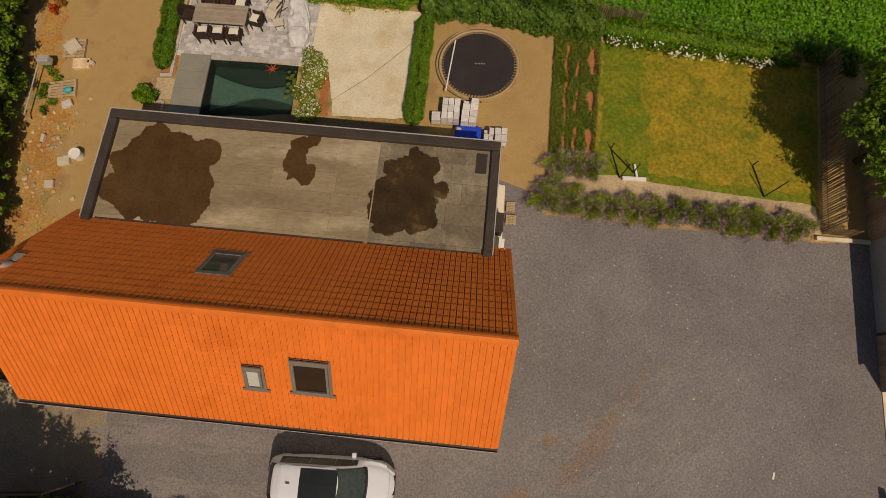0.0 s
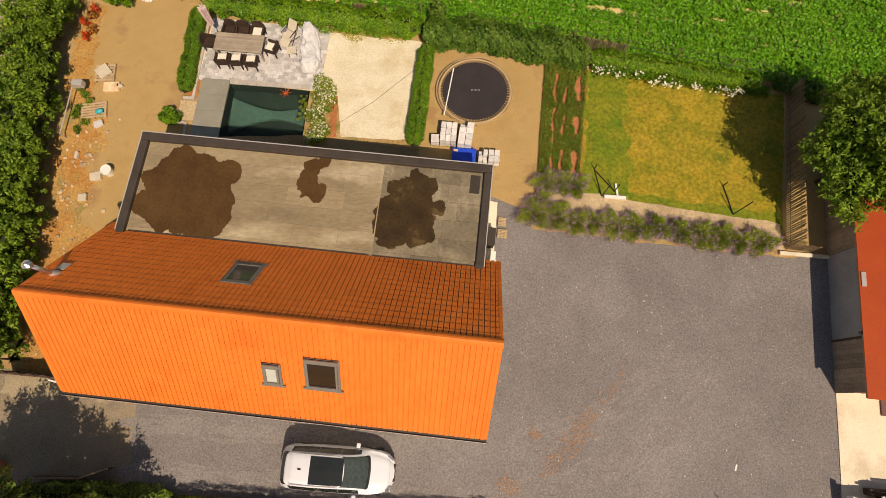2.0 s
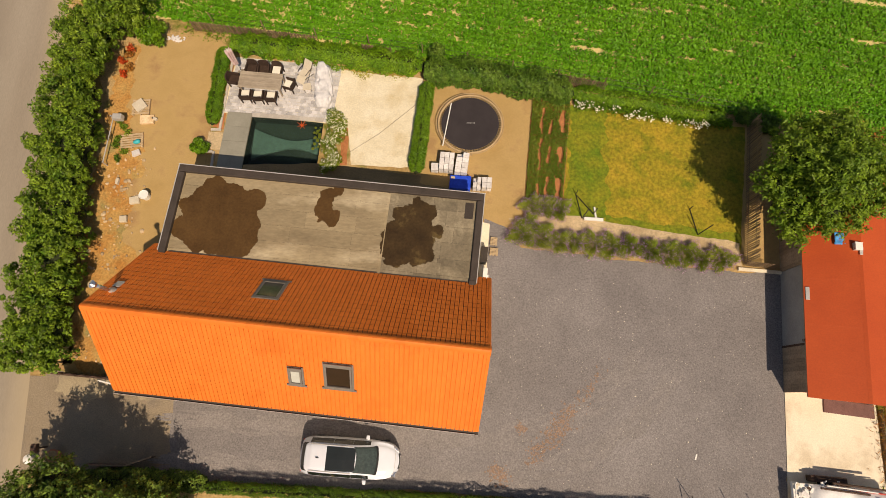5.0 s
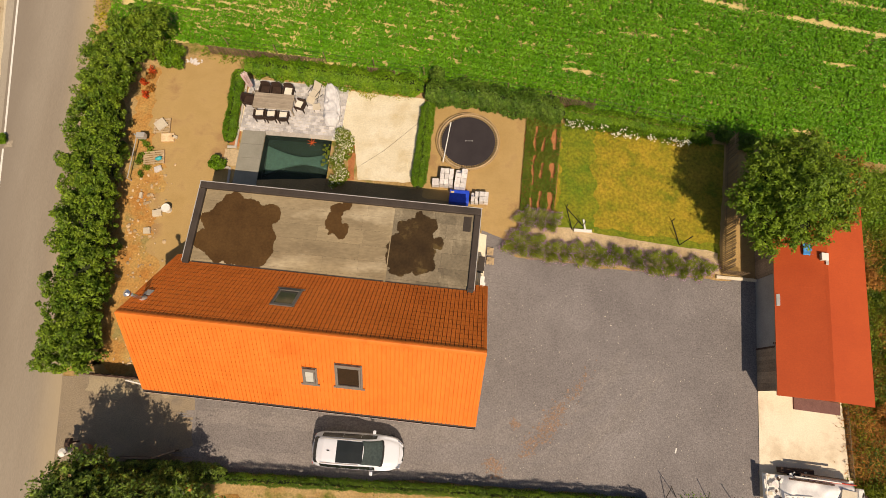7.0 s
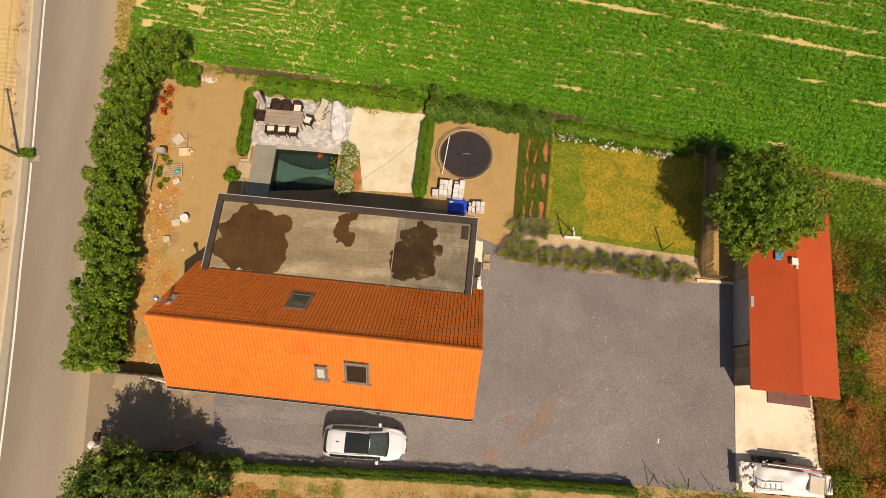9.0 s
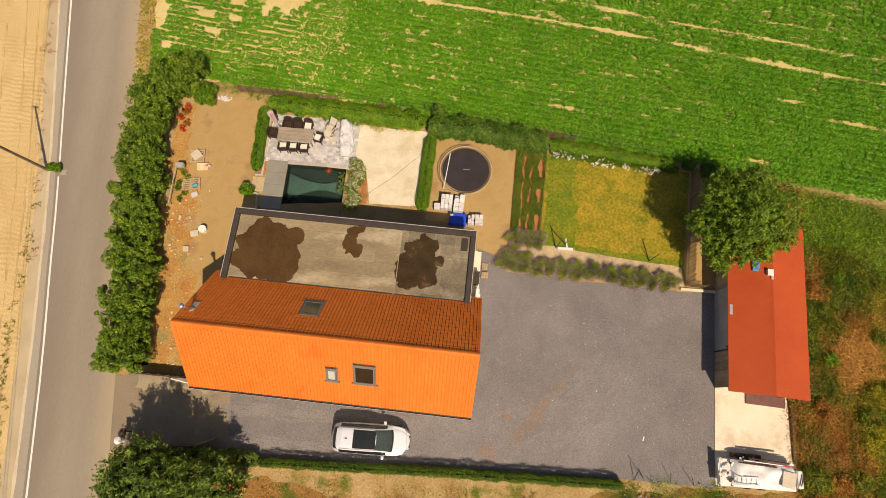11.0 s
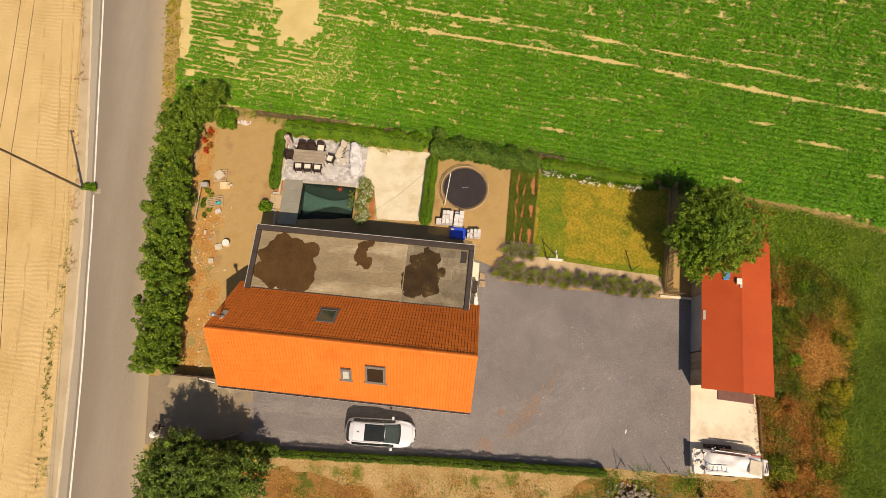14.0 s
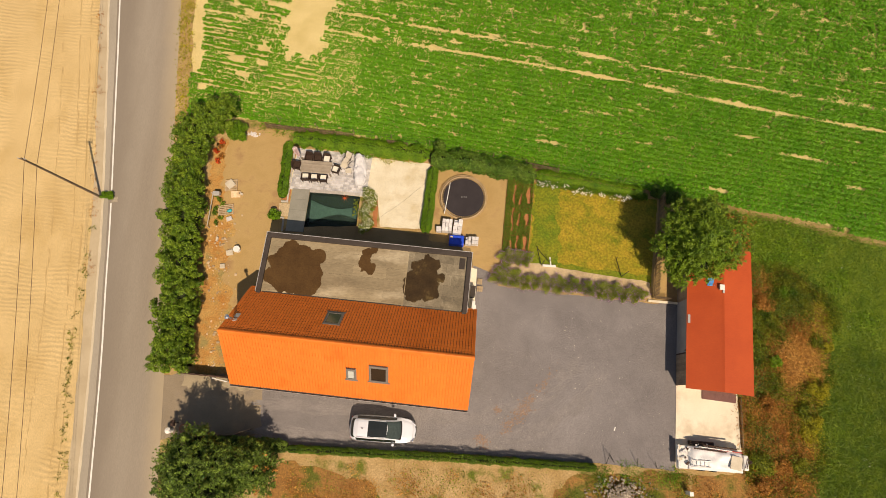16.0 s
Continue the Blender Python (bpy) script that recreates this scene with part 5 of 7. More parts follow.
def bush(name, x, y, r, h, n, size, material, label, extra=None, category="shrub", group=""):
    root = thing(name, label, category, x, y, 0, 0, group)
    k = 14
    cs = [(rng.uniform(-0.6, 0.6) * r, rng.uniform(-0.6, 0.6) * r, h * rng.uniform(0.3, 0.72)) for _ in range(k)]
    pts, d = clump_points(cs, [r * rng.uniform(0.3, 0.5) for _ in range(k)], n // k)
    pts[:, 2] = np.clip(pts[:, 2], 0.03, h * 1.1)
    leaf_mesh("foliage", pts, size, material, root, lean=d * 0.5)
    part("stem", T(((0, 0, 0), (0, 0, h * 0.5), 0.03, 0.015, 6), ((0, 0, 0.1), (r * 0.4, 0.1, h * 0.55), 0.02, 0.01, 6), ((0, 0, 0.1), (-r * 0.4, -0.1, h * 0.5), 0.02, 0.01, 6)), M_TRUNK, root)
    if extra:
        q = pts[rng.uniform(size=len(pts)) < extra[1]]
        q = q[q[:, 2] > h * 0.4] + (0, 0, 0.05)
        leaf_mesh("blossom", q, extra[2], extra[0], root, up=1.5, slim=0.8)
    return root


bush("shrub", -16.7, 19.65, 0.85, 1.6, 5200, 0.06, M_L_HEDGE2, "dark green leafy shrub ending the tall hedge")
bush("shrub", -13.05, 12.85, 0.5, 0.85, 2200, 0.06, M_L_CONIFER, "small rounded green shrub by the path")
for i in range(6):
    bush("flowering_shrub", -6.15 + 0.18 * math.sin(i * 2.1) + 0.07 * i, 11.9 + 0.56 * i, 0.56, 0.8, 1500, 0.045, M_L_FLOWERING,
         "leafy shrub with cream white blossoms beside the pool", (M_L_WHITE, 0.10, 0.045), group="flowering shrubs by the pool")
root = thing("red_plant", "bright red spiky water plant at the pool edge", "plant", -7.85, 14.45, -0.06)
for k in range(7):
    a = k * 0.9
    part("leaf", T(((0, 0, 0), (0.3 * math.cos(a), 0.3 * math.sin(a), 0.15), 0.035, 0.005, 6)), M_L_RED, root)


# ---- trampoline yard ----
def trampoline():
    root = thing("trampoline", "large round black trampoline with tan edge", "trampoline", 1.32, 14.57, 0.02, 0)
    bm = bmesh.new()
    ring(bm, (0, 0, 0.29), 1.71, 0.055, 64, 8)
    part("frame_ring", bm, M_TAN, root)
    part("jumping_mat", T(((0, 0, 0.29), (0, 0, 0.305), 1.555, None, 64)), M_MAT, root, "black jumping mat")
    bm = bmesh.new()
    for k in range(72):
        a = 2 * math.pi * k / 72
        tube(bm, (1.545 * math.cos(a), 1.545 * math.sin(a), 0.30), (1.715 * math.cos(a), 1.715 * math.sin(a), 0.31), 0.022, None, 5)
    tagged(part("spring", bm, M_TAN, root), kind="stuff")
    bm = bmesh.new()
    ring(bm, (0, 0, 0.33), 1.815, 0.022, 64, 6)
    part("net_hoop", bm, M_TAN, root)
    for k in range(6):
        a = 2 * math.pi * (k + 0.4) / 6
        c, s = math.cos(a), math.sin(a)
        part("leg", T(((1.73 * c - 0.3 * s, 1.73 * s + 0.3 * c, 0.29), (1.73 * c - 0.3 * s, 1.73 * s + 0.3 * c, 0.02), 0.022), ((1.73 * c + 0.3 * s, 1.73 * s - 0.3 * c, 0.29), (1.73 * c + 0.3 * s, 1.73 * s - 0.3 * c, 0.02), 0.022),
                      ((1.73 * c - 0.3 * s, 1.73 * s + 0.3 * c, 0.03), (1.73 * c + 0.3 * s, 1.73 * s - 0.3 * c, 0.03), 0.022), ((1.79 * c, 1.79 * s, 0.12), (1.81 * c, 1.81 * s, 0.33), 0.016)), M_TAN, root)
    for k in range(7):
        part("print_bar", B(((-0.16 + 0.065 * k, 0.03, 0.308), (0.04, 0.09 - 0.02 * (k % 3), 0.004))), M_GREYTEXT, root)
    bar = thing("white_pole", "white pole lying across the trampoline", "pole", 0.08, 14.46, 0.40)
    part("tube", T(((0.2, 1.27, 0), (-0.2, -1.27, 0), 0.032, None, 10)), M_WHITEWOOD, bar)


trampoline()


def stone_stack(x, y, w, d, h, rz, label, cols, layers):
    root = thing("paving_stack", label, "building materials", x, y, 0.02, rz, "wrapped stacks in the sand yard")
    for k in range(3):
        part("pallet_runner", B(((-w / 2 + 0.06 + k * (w - 0.12) / 2, 0, 0.05), (0.09, d, 0.1), 0.006)), M_PALLET, root)
    part("pallet_deck", B(((0, 0, 0.115), (w, d, 0.025), 0.004)), M_PALLET, root)
    rows = max(1, round(d / 0.3))
    for i in range(cols):
        for r in range(rows):
            top = layers - (1 if noise.noise((i * 3.7 + x, r * 2.9, y)) > 0.25 else 0)
            for j in range(top):
                jx, jy = 0.015 * noise.noise((i, j, x + r)), 0.02 * noise.noise((j, i, y + r))
                part("stone_pack", B(((-w / 2 + (i + 0.5) * w / cols + jx, -d / 2 + (r + 0.5) * d / rows + jy, 0.13 + (j + 0.5) * h / layers), (w / cols - 0.018, d / rows - 0.018, h / layers - 0.008), 0.012, 6 * noise.noise((i * 1.3, j * 2.1, x + r)))), M_WHITE, root)
    return root


stone_stack(0.12, 12.2, 0.76, 0.98, 0.55, -4, "white wrapped paving stones stacked on a pallet", 3, 2)
stone_stack(0.92, 12.1, 0.66, 1.15, 0.62, -7, "white wrapped paving stones stacked on a pallet", 2, 2)
stone_stack(-0.5, 11.95, 0.4, 0.42, 0.35, -4, "small white stack of paving stones", 1, 2)
stone_stack(1.72, 11.05, 0.42, 0.62, 0.5, -4, "white wrapped paving stones beside the tarpaulin", 2, 2)
stone_stack(2.22, 11.05, 0.52, 0.60, 0.5, -2, "opened white stack of paving stones", 2, 2)


def tarp_box():
    root = thing("tarpaulin_crate", "crate covered by a bright blue tarpaulin", "crate", 0.85, 11.1, 0.01, -4)
    bm = B(((0, 0, 0.25), (1.1, 0.75, 0.5), 0.05))
    bmesh.ops.subdivide_edges(bm, edges=bm.edges, cuts=3, use_grid_fill=True)
    for v in bm.verts:
        v.co += Vector((noise.noise(v.co * 4), noise.noise(v.co * 4 + Vector((5, 0, 0))), noise.noise(v.co * 3 + Vector((0, 9, 0))))) * 0.03
        v.co.z = max(v.co.z, 0)
    part("tarpaulin", bm, M_BLUE, root, smooth=True)
    part("weight", B(((-0.4, 0.2, 0.53), (0.2, 0.1, 0.06), 0.01)), M_ROCK, root)


tarp_box()


def pallet(x, y, w, d, rz, label, group="pallets", z=0.02):
    root = thing("pallet", label, "pallet", x, y, z, rz, group)
    n = 6
    for k in range(n):
        part("top_board", B(((0, -d / 2 + (k + 0.5) * d / n, 0.12), (w, d / n * 0.68, 0.022), 0.004)), M_PALLET, root)
    for k in range(3):
        part("runner", B(((-w / 2 + 0.05 + k * (w - 0.1) / 2, 0, 0.06), (0.09, d, 0.09), 0.004)), M_PALLET, root)
    return root


pallet(2.62, 8.05, 0.35, 0.42, -5, "small raw wood pallet leaning by the wall")
pallet(2.62, 7.5, 0.42, 0.4, -5, "small raw wood pallet beside the wall")
pallet(-16.95, 13.25, 1.2, 0.85, 8, "weathered wooden pallet among rubble")
pallet(-16.8, 15.3, 0.95, 0.95, 4, "wooden pallet under a stone slab")


def wall_side():
    b = thing("storage_box", "dark lidded storage box against the wall", "box", 2.1, 7.2, 0.045, -5)
    part("body", B(((0, 0, 0.3), (0.3, 0.75, 0.6), 0.02)), M_BLACK, b)
    part("lid", B(((0, 0, 0.63), (0.34, 0.8, 0.05), 0.015)), M_CAP, b)
    w = thing("white_board", "white board leaning against the extension wall", "board", 2.13, 6.05, 0.045, -5)
    part("panel", B(((0, 0, 0.45), (0.22, 0.8, 0.9), 0.01)), M_WHITEWOOD, w)
    part("foot_block", B(((0.16, 0, 0.05), (0.1, 0.5, 0.1), 0.01)), M_WHITEWOOD, w)


wall_side()


# ---- garden ----
def lavender(x, y, r, h, n):
    root = thing("lavender_bush", "spreading lavender bush in purple bloom", "lavender", x, y, 0.02, 0, "lavender row")
    a = rng.uniform(0, 2 * math.pi, n)
    e = np.arccos(rng.uniform(0.12, 1.0, n))
    wob = 1 + 0.22 * np.sin(3 * a + x) + 0.12 * np.sin(7 * a + y)
    d = np.stack([np.sin(e) * np.cos(a) * wob, np.sin(e) * np.sin(a) * wob, np.cos(e)], 1)
    d /= np.linalg.norm(d, axis=1)[:, None]
    size = np.array([r, r * 0.85, h])
    ln = rng.uniform(0.45, 1.0, n) * wob
    pts = d * size * ln[:, None] + (0, 0, 0.03)
    side = np.cross(d, (0.1, 0.05, 1.0)) + 0.35 * rng.normal(size=(n, 3))
    side /= np.linalg.norm(side, axis=1)[:, None]
    v = np.stack([pts - d * 0.10, pts - side * 0.017, pts + d * 0.10, pts + side * 0.017], 1).reshape(-1, 3)
    f = [(4 * i, 4 * i + 1, 4 * i + 2, 4 * i + 3) for i in range(n)]
    raw("foliage", v, f, M_L_LAVENDER, root, kind="stuff")
    k = int(n * 0.5)
    keep = (e[:k] > 1.0) & (rng.uniform(size=k) < 0.95) | (rng.uniform(size=k) < 0.25)
    q = d[:k][keep] * size * (rng.uniform(0.95, 1.25, keep.sum()) * wob[:k][keep])[:, None] + (0, 0, 0.06)
    q[:, 2] = np.maximum(q[:, 2], 0.05)
    leaf_mesh("bloom", q, 0.034, M_L_PURPLE, root, slim=0.45, up=0.5)["kind"] = "stuff"


for i in range(12):
    f = i / 11
    lavender(4.05 + 9.95 * f, 8.38 - 1.05 * f + 0.08 * math.sin(i * 2.3), 0.72 + 0.09 * math.sin(i * 1.7), 0.58 + 0.07 * math.cos(i), 2600)
for x, y in ((4.6, 10.0), (5.25, 9.95), (5.9, 9.85), (4.35, 9.0)):
    lavender(x, y, 0.62, 0.55, 2200)


def vegetables():
    n = 17000
    u, v = rng.uniform(0, 1, n), rng.uniform(0, 1, n)
    strip = np.zeros(n, bool)
    for c, w, bare in ((0.30, 0.035, ((0.30, 0.62), (0.66, 0.93), (0.02, 0.18))), (0.54, 0.04, ((0.06, 0.26), (0.38, 0.55), (0.66, 0.82))), (0.84, 0.07, ((0.06, 0.26), (0.40, 0.56), (0.70, 0.92)))):
        for lo, hi in bare:
            strip |= (np.abs(u - c + 0.02 * np.sin(v * 23 + c * 9)) < w * (1 + 0.3 * np.sin(v * 41 + c * 7))) & (v > lo) & (v < hi)
    keep = ~strip
    u, v = u[keep], v[keep]
    left = np.stack([4.25 + 0.5 * v, 10.3 + 5.9 * v], 1)
    right = np.stack([6.15 + 0.65 * v, 10.0 + 6.0 * v], 1)
    p = left * (1 - u[:, None]) + right * u[:, None]
    pts = np.stack([p[:, 0], p[:, 1], rng.uniform(0.03, 0.22, len(u))], 1)
    tagged(leaf_mesh("vegetable_plants", pts, 0.045, M_L_BED, up=1.0), "rows of leafy vegetables in red soil", "vegetables", kind="stuff")


vegetables()


def flower_border():
    n = 6500
    f = rng.uniform(0, 1, n)
    x = 7.0 + 8.4 * f
    y = np.interp(x, [7, 11.5, 15.4], [16.05, 15.45, 14.95]) + rng.normal(0, 0.16, n)
    z = rng.uniform(0.03, 0.34, n)
    tagged(leaf_mesh("border_plants", np.stack([x, y, z], 1), 0.055, M_L_CONIFER, up=0.7), "low leafy border plants", "plants", kind="stuff")
    px, py, pz = [], [], []
    for i in range(13):
        cx = 7.3 + 7.2 * (i + 0.5 * math.sin(i * 5.1)) / 12.5
        m = (24, 9, 20, 13)[i % 4]
        px.append(cx + rng.normal(0, 0.15, m))
        py.append(np.interp(cx, [7.3, 9.3, 10.6, 12.5, 14.6], [15.8, 15.5, 15.1, 14.85, 14.55]) + 0.12 * math.sin(i * 2.7) + rng.normal(0, 0.12, m))
        pz.append(rng.uniform(0.30, 0.46, m))
    p = np.stack([np.concatenate(px), np.concatenate(py), np.concatenate(pz)], 1)
    tagged(leaf_mesh("border_flowers", p, 0.05, M_L_WHITE, up=2.2, slim=0.9), "clusters of cream white border flowers", "flowers", kind="stuff")


flower_border()


def goal(a, b, posts, label):
    root = thing("goal_frame", label, "goal frame", a[0], a[1], 0.025, 0, "goal frames on the lawn")
    q = (b[0] - a[0], b[1] - a[1], 0.03)
    part("ground_bar", T(((0, 0, 0.03), q, 0.024, None, 8)), M_BLACK, root)
    for (px, py), (tx, ty, tz) in posts:
        part("post", T(((px - a[0], py - a[1], 0.02), (tx - a[0], ty - a[1], tz), 0.024, None, 8)), M_BLACK, root)


goal((7.17, 9.42), (6.9, 10.75), [((7.17, 9.42), (7.2, 9.45, 1.3)), ((6.9, 10.75), (6.9, 10.75, 0.5)), ((6.92, 10.7), (7.75, 9.65, 0.1)), ((7.75, 9.65), (7.75, 9.65, 0.9))], "small black tubular goal frame without net")
goal((13.04, 8.67), (12.75, 10.05), [((13.04, 8.67), (13.06, 8.67, 1.65)), ((12.75, 10.05), (12.75, 10.05, 0.45))], "small black tubular goal frame without net")
bench = thing("white_bench", "white painted T-shaped wooden beam lying on grass", "beam", 7.75, 9.35, 0.025, -3)
part("beam", B(((0, 0, 0.09), (0.98, 0.16, 0.12), 0.015)), M_WHITEWOOD, bench)
part("stem", B(((0.08, 0.38, 0.07), (0.09, 0.6, 0.07), 0.01, 8)), M_WHITEWOOD, bench)


def paling(path, h, step, label, lean=0.0, group="fences", width=0.055):
    """A fence of split stakes wired side by side on two rails."""
    (x0, y0), (x1, y1) = path
    d = Vector((x1 - x0, y1 - y0, 0))
    ln = d.length
    root = thing("paling_fence", label, "fence", x0, y0, 0.0, math.degrees(math.atan2(d.y, d.x)), group)
    for z in (0.25, 0.78):
        part("rail", T(((0, 0.04, h * z), (ln, 0.04, h * z), 0.018, None, 6)), M_FENCE, root)
    meshes = []
    for k in range(4):
        bm = B(((0, 0, h * (0.5 - 0.02 * k)), (width - 0.005 * k, 0.028, h * (1 - 0.04 * k)), 0.004))
        me = bpy.data.meshes.new("stake")
        bm.to_mesh(me)
        bm.free()
        me.materials.append(M_FENCE)
        meshes.append(me)
    for i in range(int(ln / step)):
        o = new("stake", meshes[(i * 5 + i // 3) % 4])
        o.parent = root
        o.location = (i * step + 0.03, 0, 0)
        o.rotation_euler = (lean + 0.05 * noise.noise((i * 0.9, x0, 1)), 0.06 * noise.noise((i * 1.3, y0, 4)), 0.2 * noise.noise((i, 3, 1)))


paling(((15.25, 7.2), (16.35, 15.0)), 1.45, 0.105, "weathered chestnut paling fence beside the lawn")
paling(((15.2, 7.12), (16.4, 6.98)), 0.8, 0.11, "short end of chestnut paling fence")
paling(((-14.6, 20.35), (-7.4, 19.55)), 0.85, 0.095, "low stick fence between garden and crop")
paling(((6.1, 17.35), (8.7, 16.8)), 0.95, 0.09, "short stick fence behind the vegetable bed")
paling(((-4.8, 19.1), (-3.1, 18.85)), 0.8, 0.09, "short stick fence in the boundary hedge")
wattle = thing("wattle_fence", "dark woven wattle fence between hedge and house", "fence", -18.0, 0.93, 0, -4)
for i in range(6):
    part("stake", T(((0.1 + 0.55 * i, 0, 0), (0.1 + 0.55 * i, 0.02, 1.08), 0.025, 0.018, 7)), M_DARKBROWN, wattle)
for i in range(18):
    bm = bmesh.new()
    for k in range(10):
        tube(bm, (0.29 * k, 0.035 * math.cos(math.pi * (k + i)), 0.08 + 0.055 * i + 0.02 * math.sin(k * 1.7 + i)), (0.29 * k + 0.29, -0.035 * math.cos(math.pi * (k + i)), 0.08 + 0.055 * i + 0.02 * math.sin(k * 1.7 + 1.7 + i)), 0.036, None, 5)
    part("rod", bm, M_DARKBROWN, wattle)
paling(((20.62, 0.3), (20.36, -3.2)), 0.3, 0.09, "low rotten stick edging beside the slab")
kerb = part("kerb", B(((0, 0, 0.07), (2.2, 0.16, 0.14), 0.015)), M_CONCRETE)
kerb.matrix_basis = pose(15.95, 6.83, 0, 0, 0, -4)
tagged(kerb, "pale concrete kerb at the yard's end", "kerb", "kerbs")


def wire_fence():
    root = thing("wire_fence", "thin wire fence on stakes along the crop", "fence")
    p = [Vector((-13.5, 20.75, 0)), Vector((-1.4, 18.95, 0)), Vector((13.6, 16.1, 0)), Vector((15.6, 15.7, 0))]
    for a, b in zip(p, p[1:]):
        n = max(1, int((b - a).length / 2.5))
        for i in range(n):
            q = a.lerp(b, i / n)
            part("post", T((q, q + Vector((0, 0, 1.05)), 0.03, None, 6)), M_FENCE, root)
        for z in (0.5, 0.95):
            part("wire", T((a + Vector((0, 0, z)), b + Vector((0, 0, z)), 0.008, None, 5)), M_BLACK, root)


wire_fence()
for x, y, r, h in ((-0.6, 18.6, 0.55, 1.6), (1.2, 18.2, 0.6, 0.9), (2.6, 17.9, 0.5, 0.8), (4.9, 16.9, 0.85, 1.3), (5.9, 16.6, 0.8, 1.2), (16.1, 15.4, 0.7, 0.5), (17.3, 14.9, 0.7, 0.5)):
    bush("boundary_shrub", x, y, r, h, 1800, 0.075, M_L_SHRUB, "dark leafy shrub on the boundary", group="boundary shrubs")


# ---- side yard ----
def rocks(name, pts, sizes, material, label):
    vs, fs = [], []
    for (x, y, z), s in zip(pts, sizes):
        bm = bmesh.new()
        bmesh.ops.create_icosphere(bm, subdivisions=1, radius=1)
        k = len(vs)
        o = Vector((x * 3.1, y * 2.7, s))
        ax = (rng.uniform(0.7, 1.3), rng.uniform(0.6, 1.1), rng.uniform(0.4, 0.75))
        a = rng.uniform(0, 6.3)
        for v in bm.verts:
            q = v.co * (1 + 0.35 * noise.noise(v.co * 1.4 + o))
            qx, qy = q.x * ax[0] * s, q.y * ax[1] * s
            vs.append((x + qx * math.cos(a) - qy * math.sin(a), y + qx * math.sin(a) + qy * math.cos(a), z + q.z * ax[2] * s))
        fs += [tuple(v.index + k for v in f.verts) for f in bm.faces]
        bm.free()
    return tagged(raw(name, vs, fs, material), label, "rubble", kind="stuff")


n = 230
y = rng.uniform(1.4, 13.0, n)
x = -17.2 + 0.9 * rng.normal(size=n) * 0.7 + np.where(y < 6, 0.9, 0.2)
rocks("rubble", np.stack([x, y, np.full(n, 0.03)], 1), np.abs(rng.normal(0.0, 0.055, n)) + 0.014, M_ROCK, "scattered broken stones and bricks in clay")
n = 60
rocks("white_stones", np.stack([-15.65 + 0.22 * rng.normal(size=n), 19.75 + 0.12 * rng.normal(size=n), np.full(n, 0.06)], 1), rng.uniform(0.03, 0.09, n), M_WHITE, "small heap of whitish stones by the hedge")
n = 330
q = rng.normal(size=(n, 2)) * (0.85, 0.42)
rocks("rubble_heap", np.stack([12.0 + q[:, 0], -6.1 + q[:, 1], 0.05 + 0.45 * np.exp(-(q[:, 0] ** 2 + 2 * q[:, 1] ** 2))], 1), rng.uniform(0.05, 0.12, n), M_DARKROCK, "heap of grey rubble among weeds")
n = 800
x, y = rng.uniform(2.5, 15.2, n), rng.uniform(-3.6, 6.5, n)
rocks("loose_stones", np.stack([x, y, np.full(n, 0.022)], 1), np.abs(rng.normal(0, 0.011, n)) + 0.009, M_PEBBLE, "loose pale pebbles on the gravel")


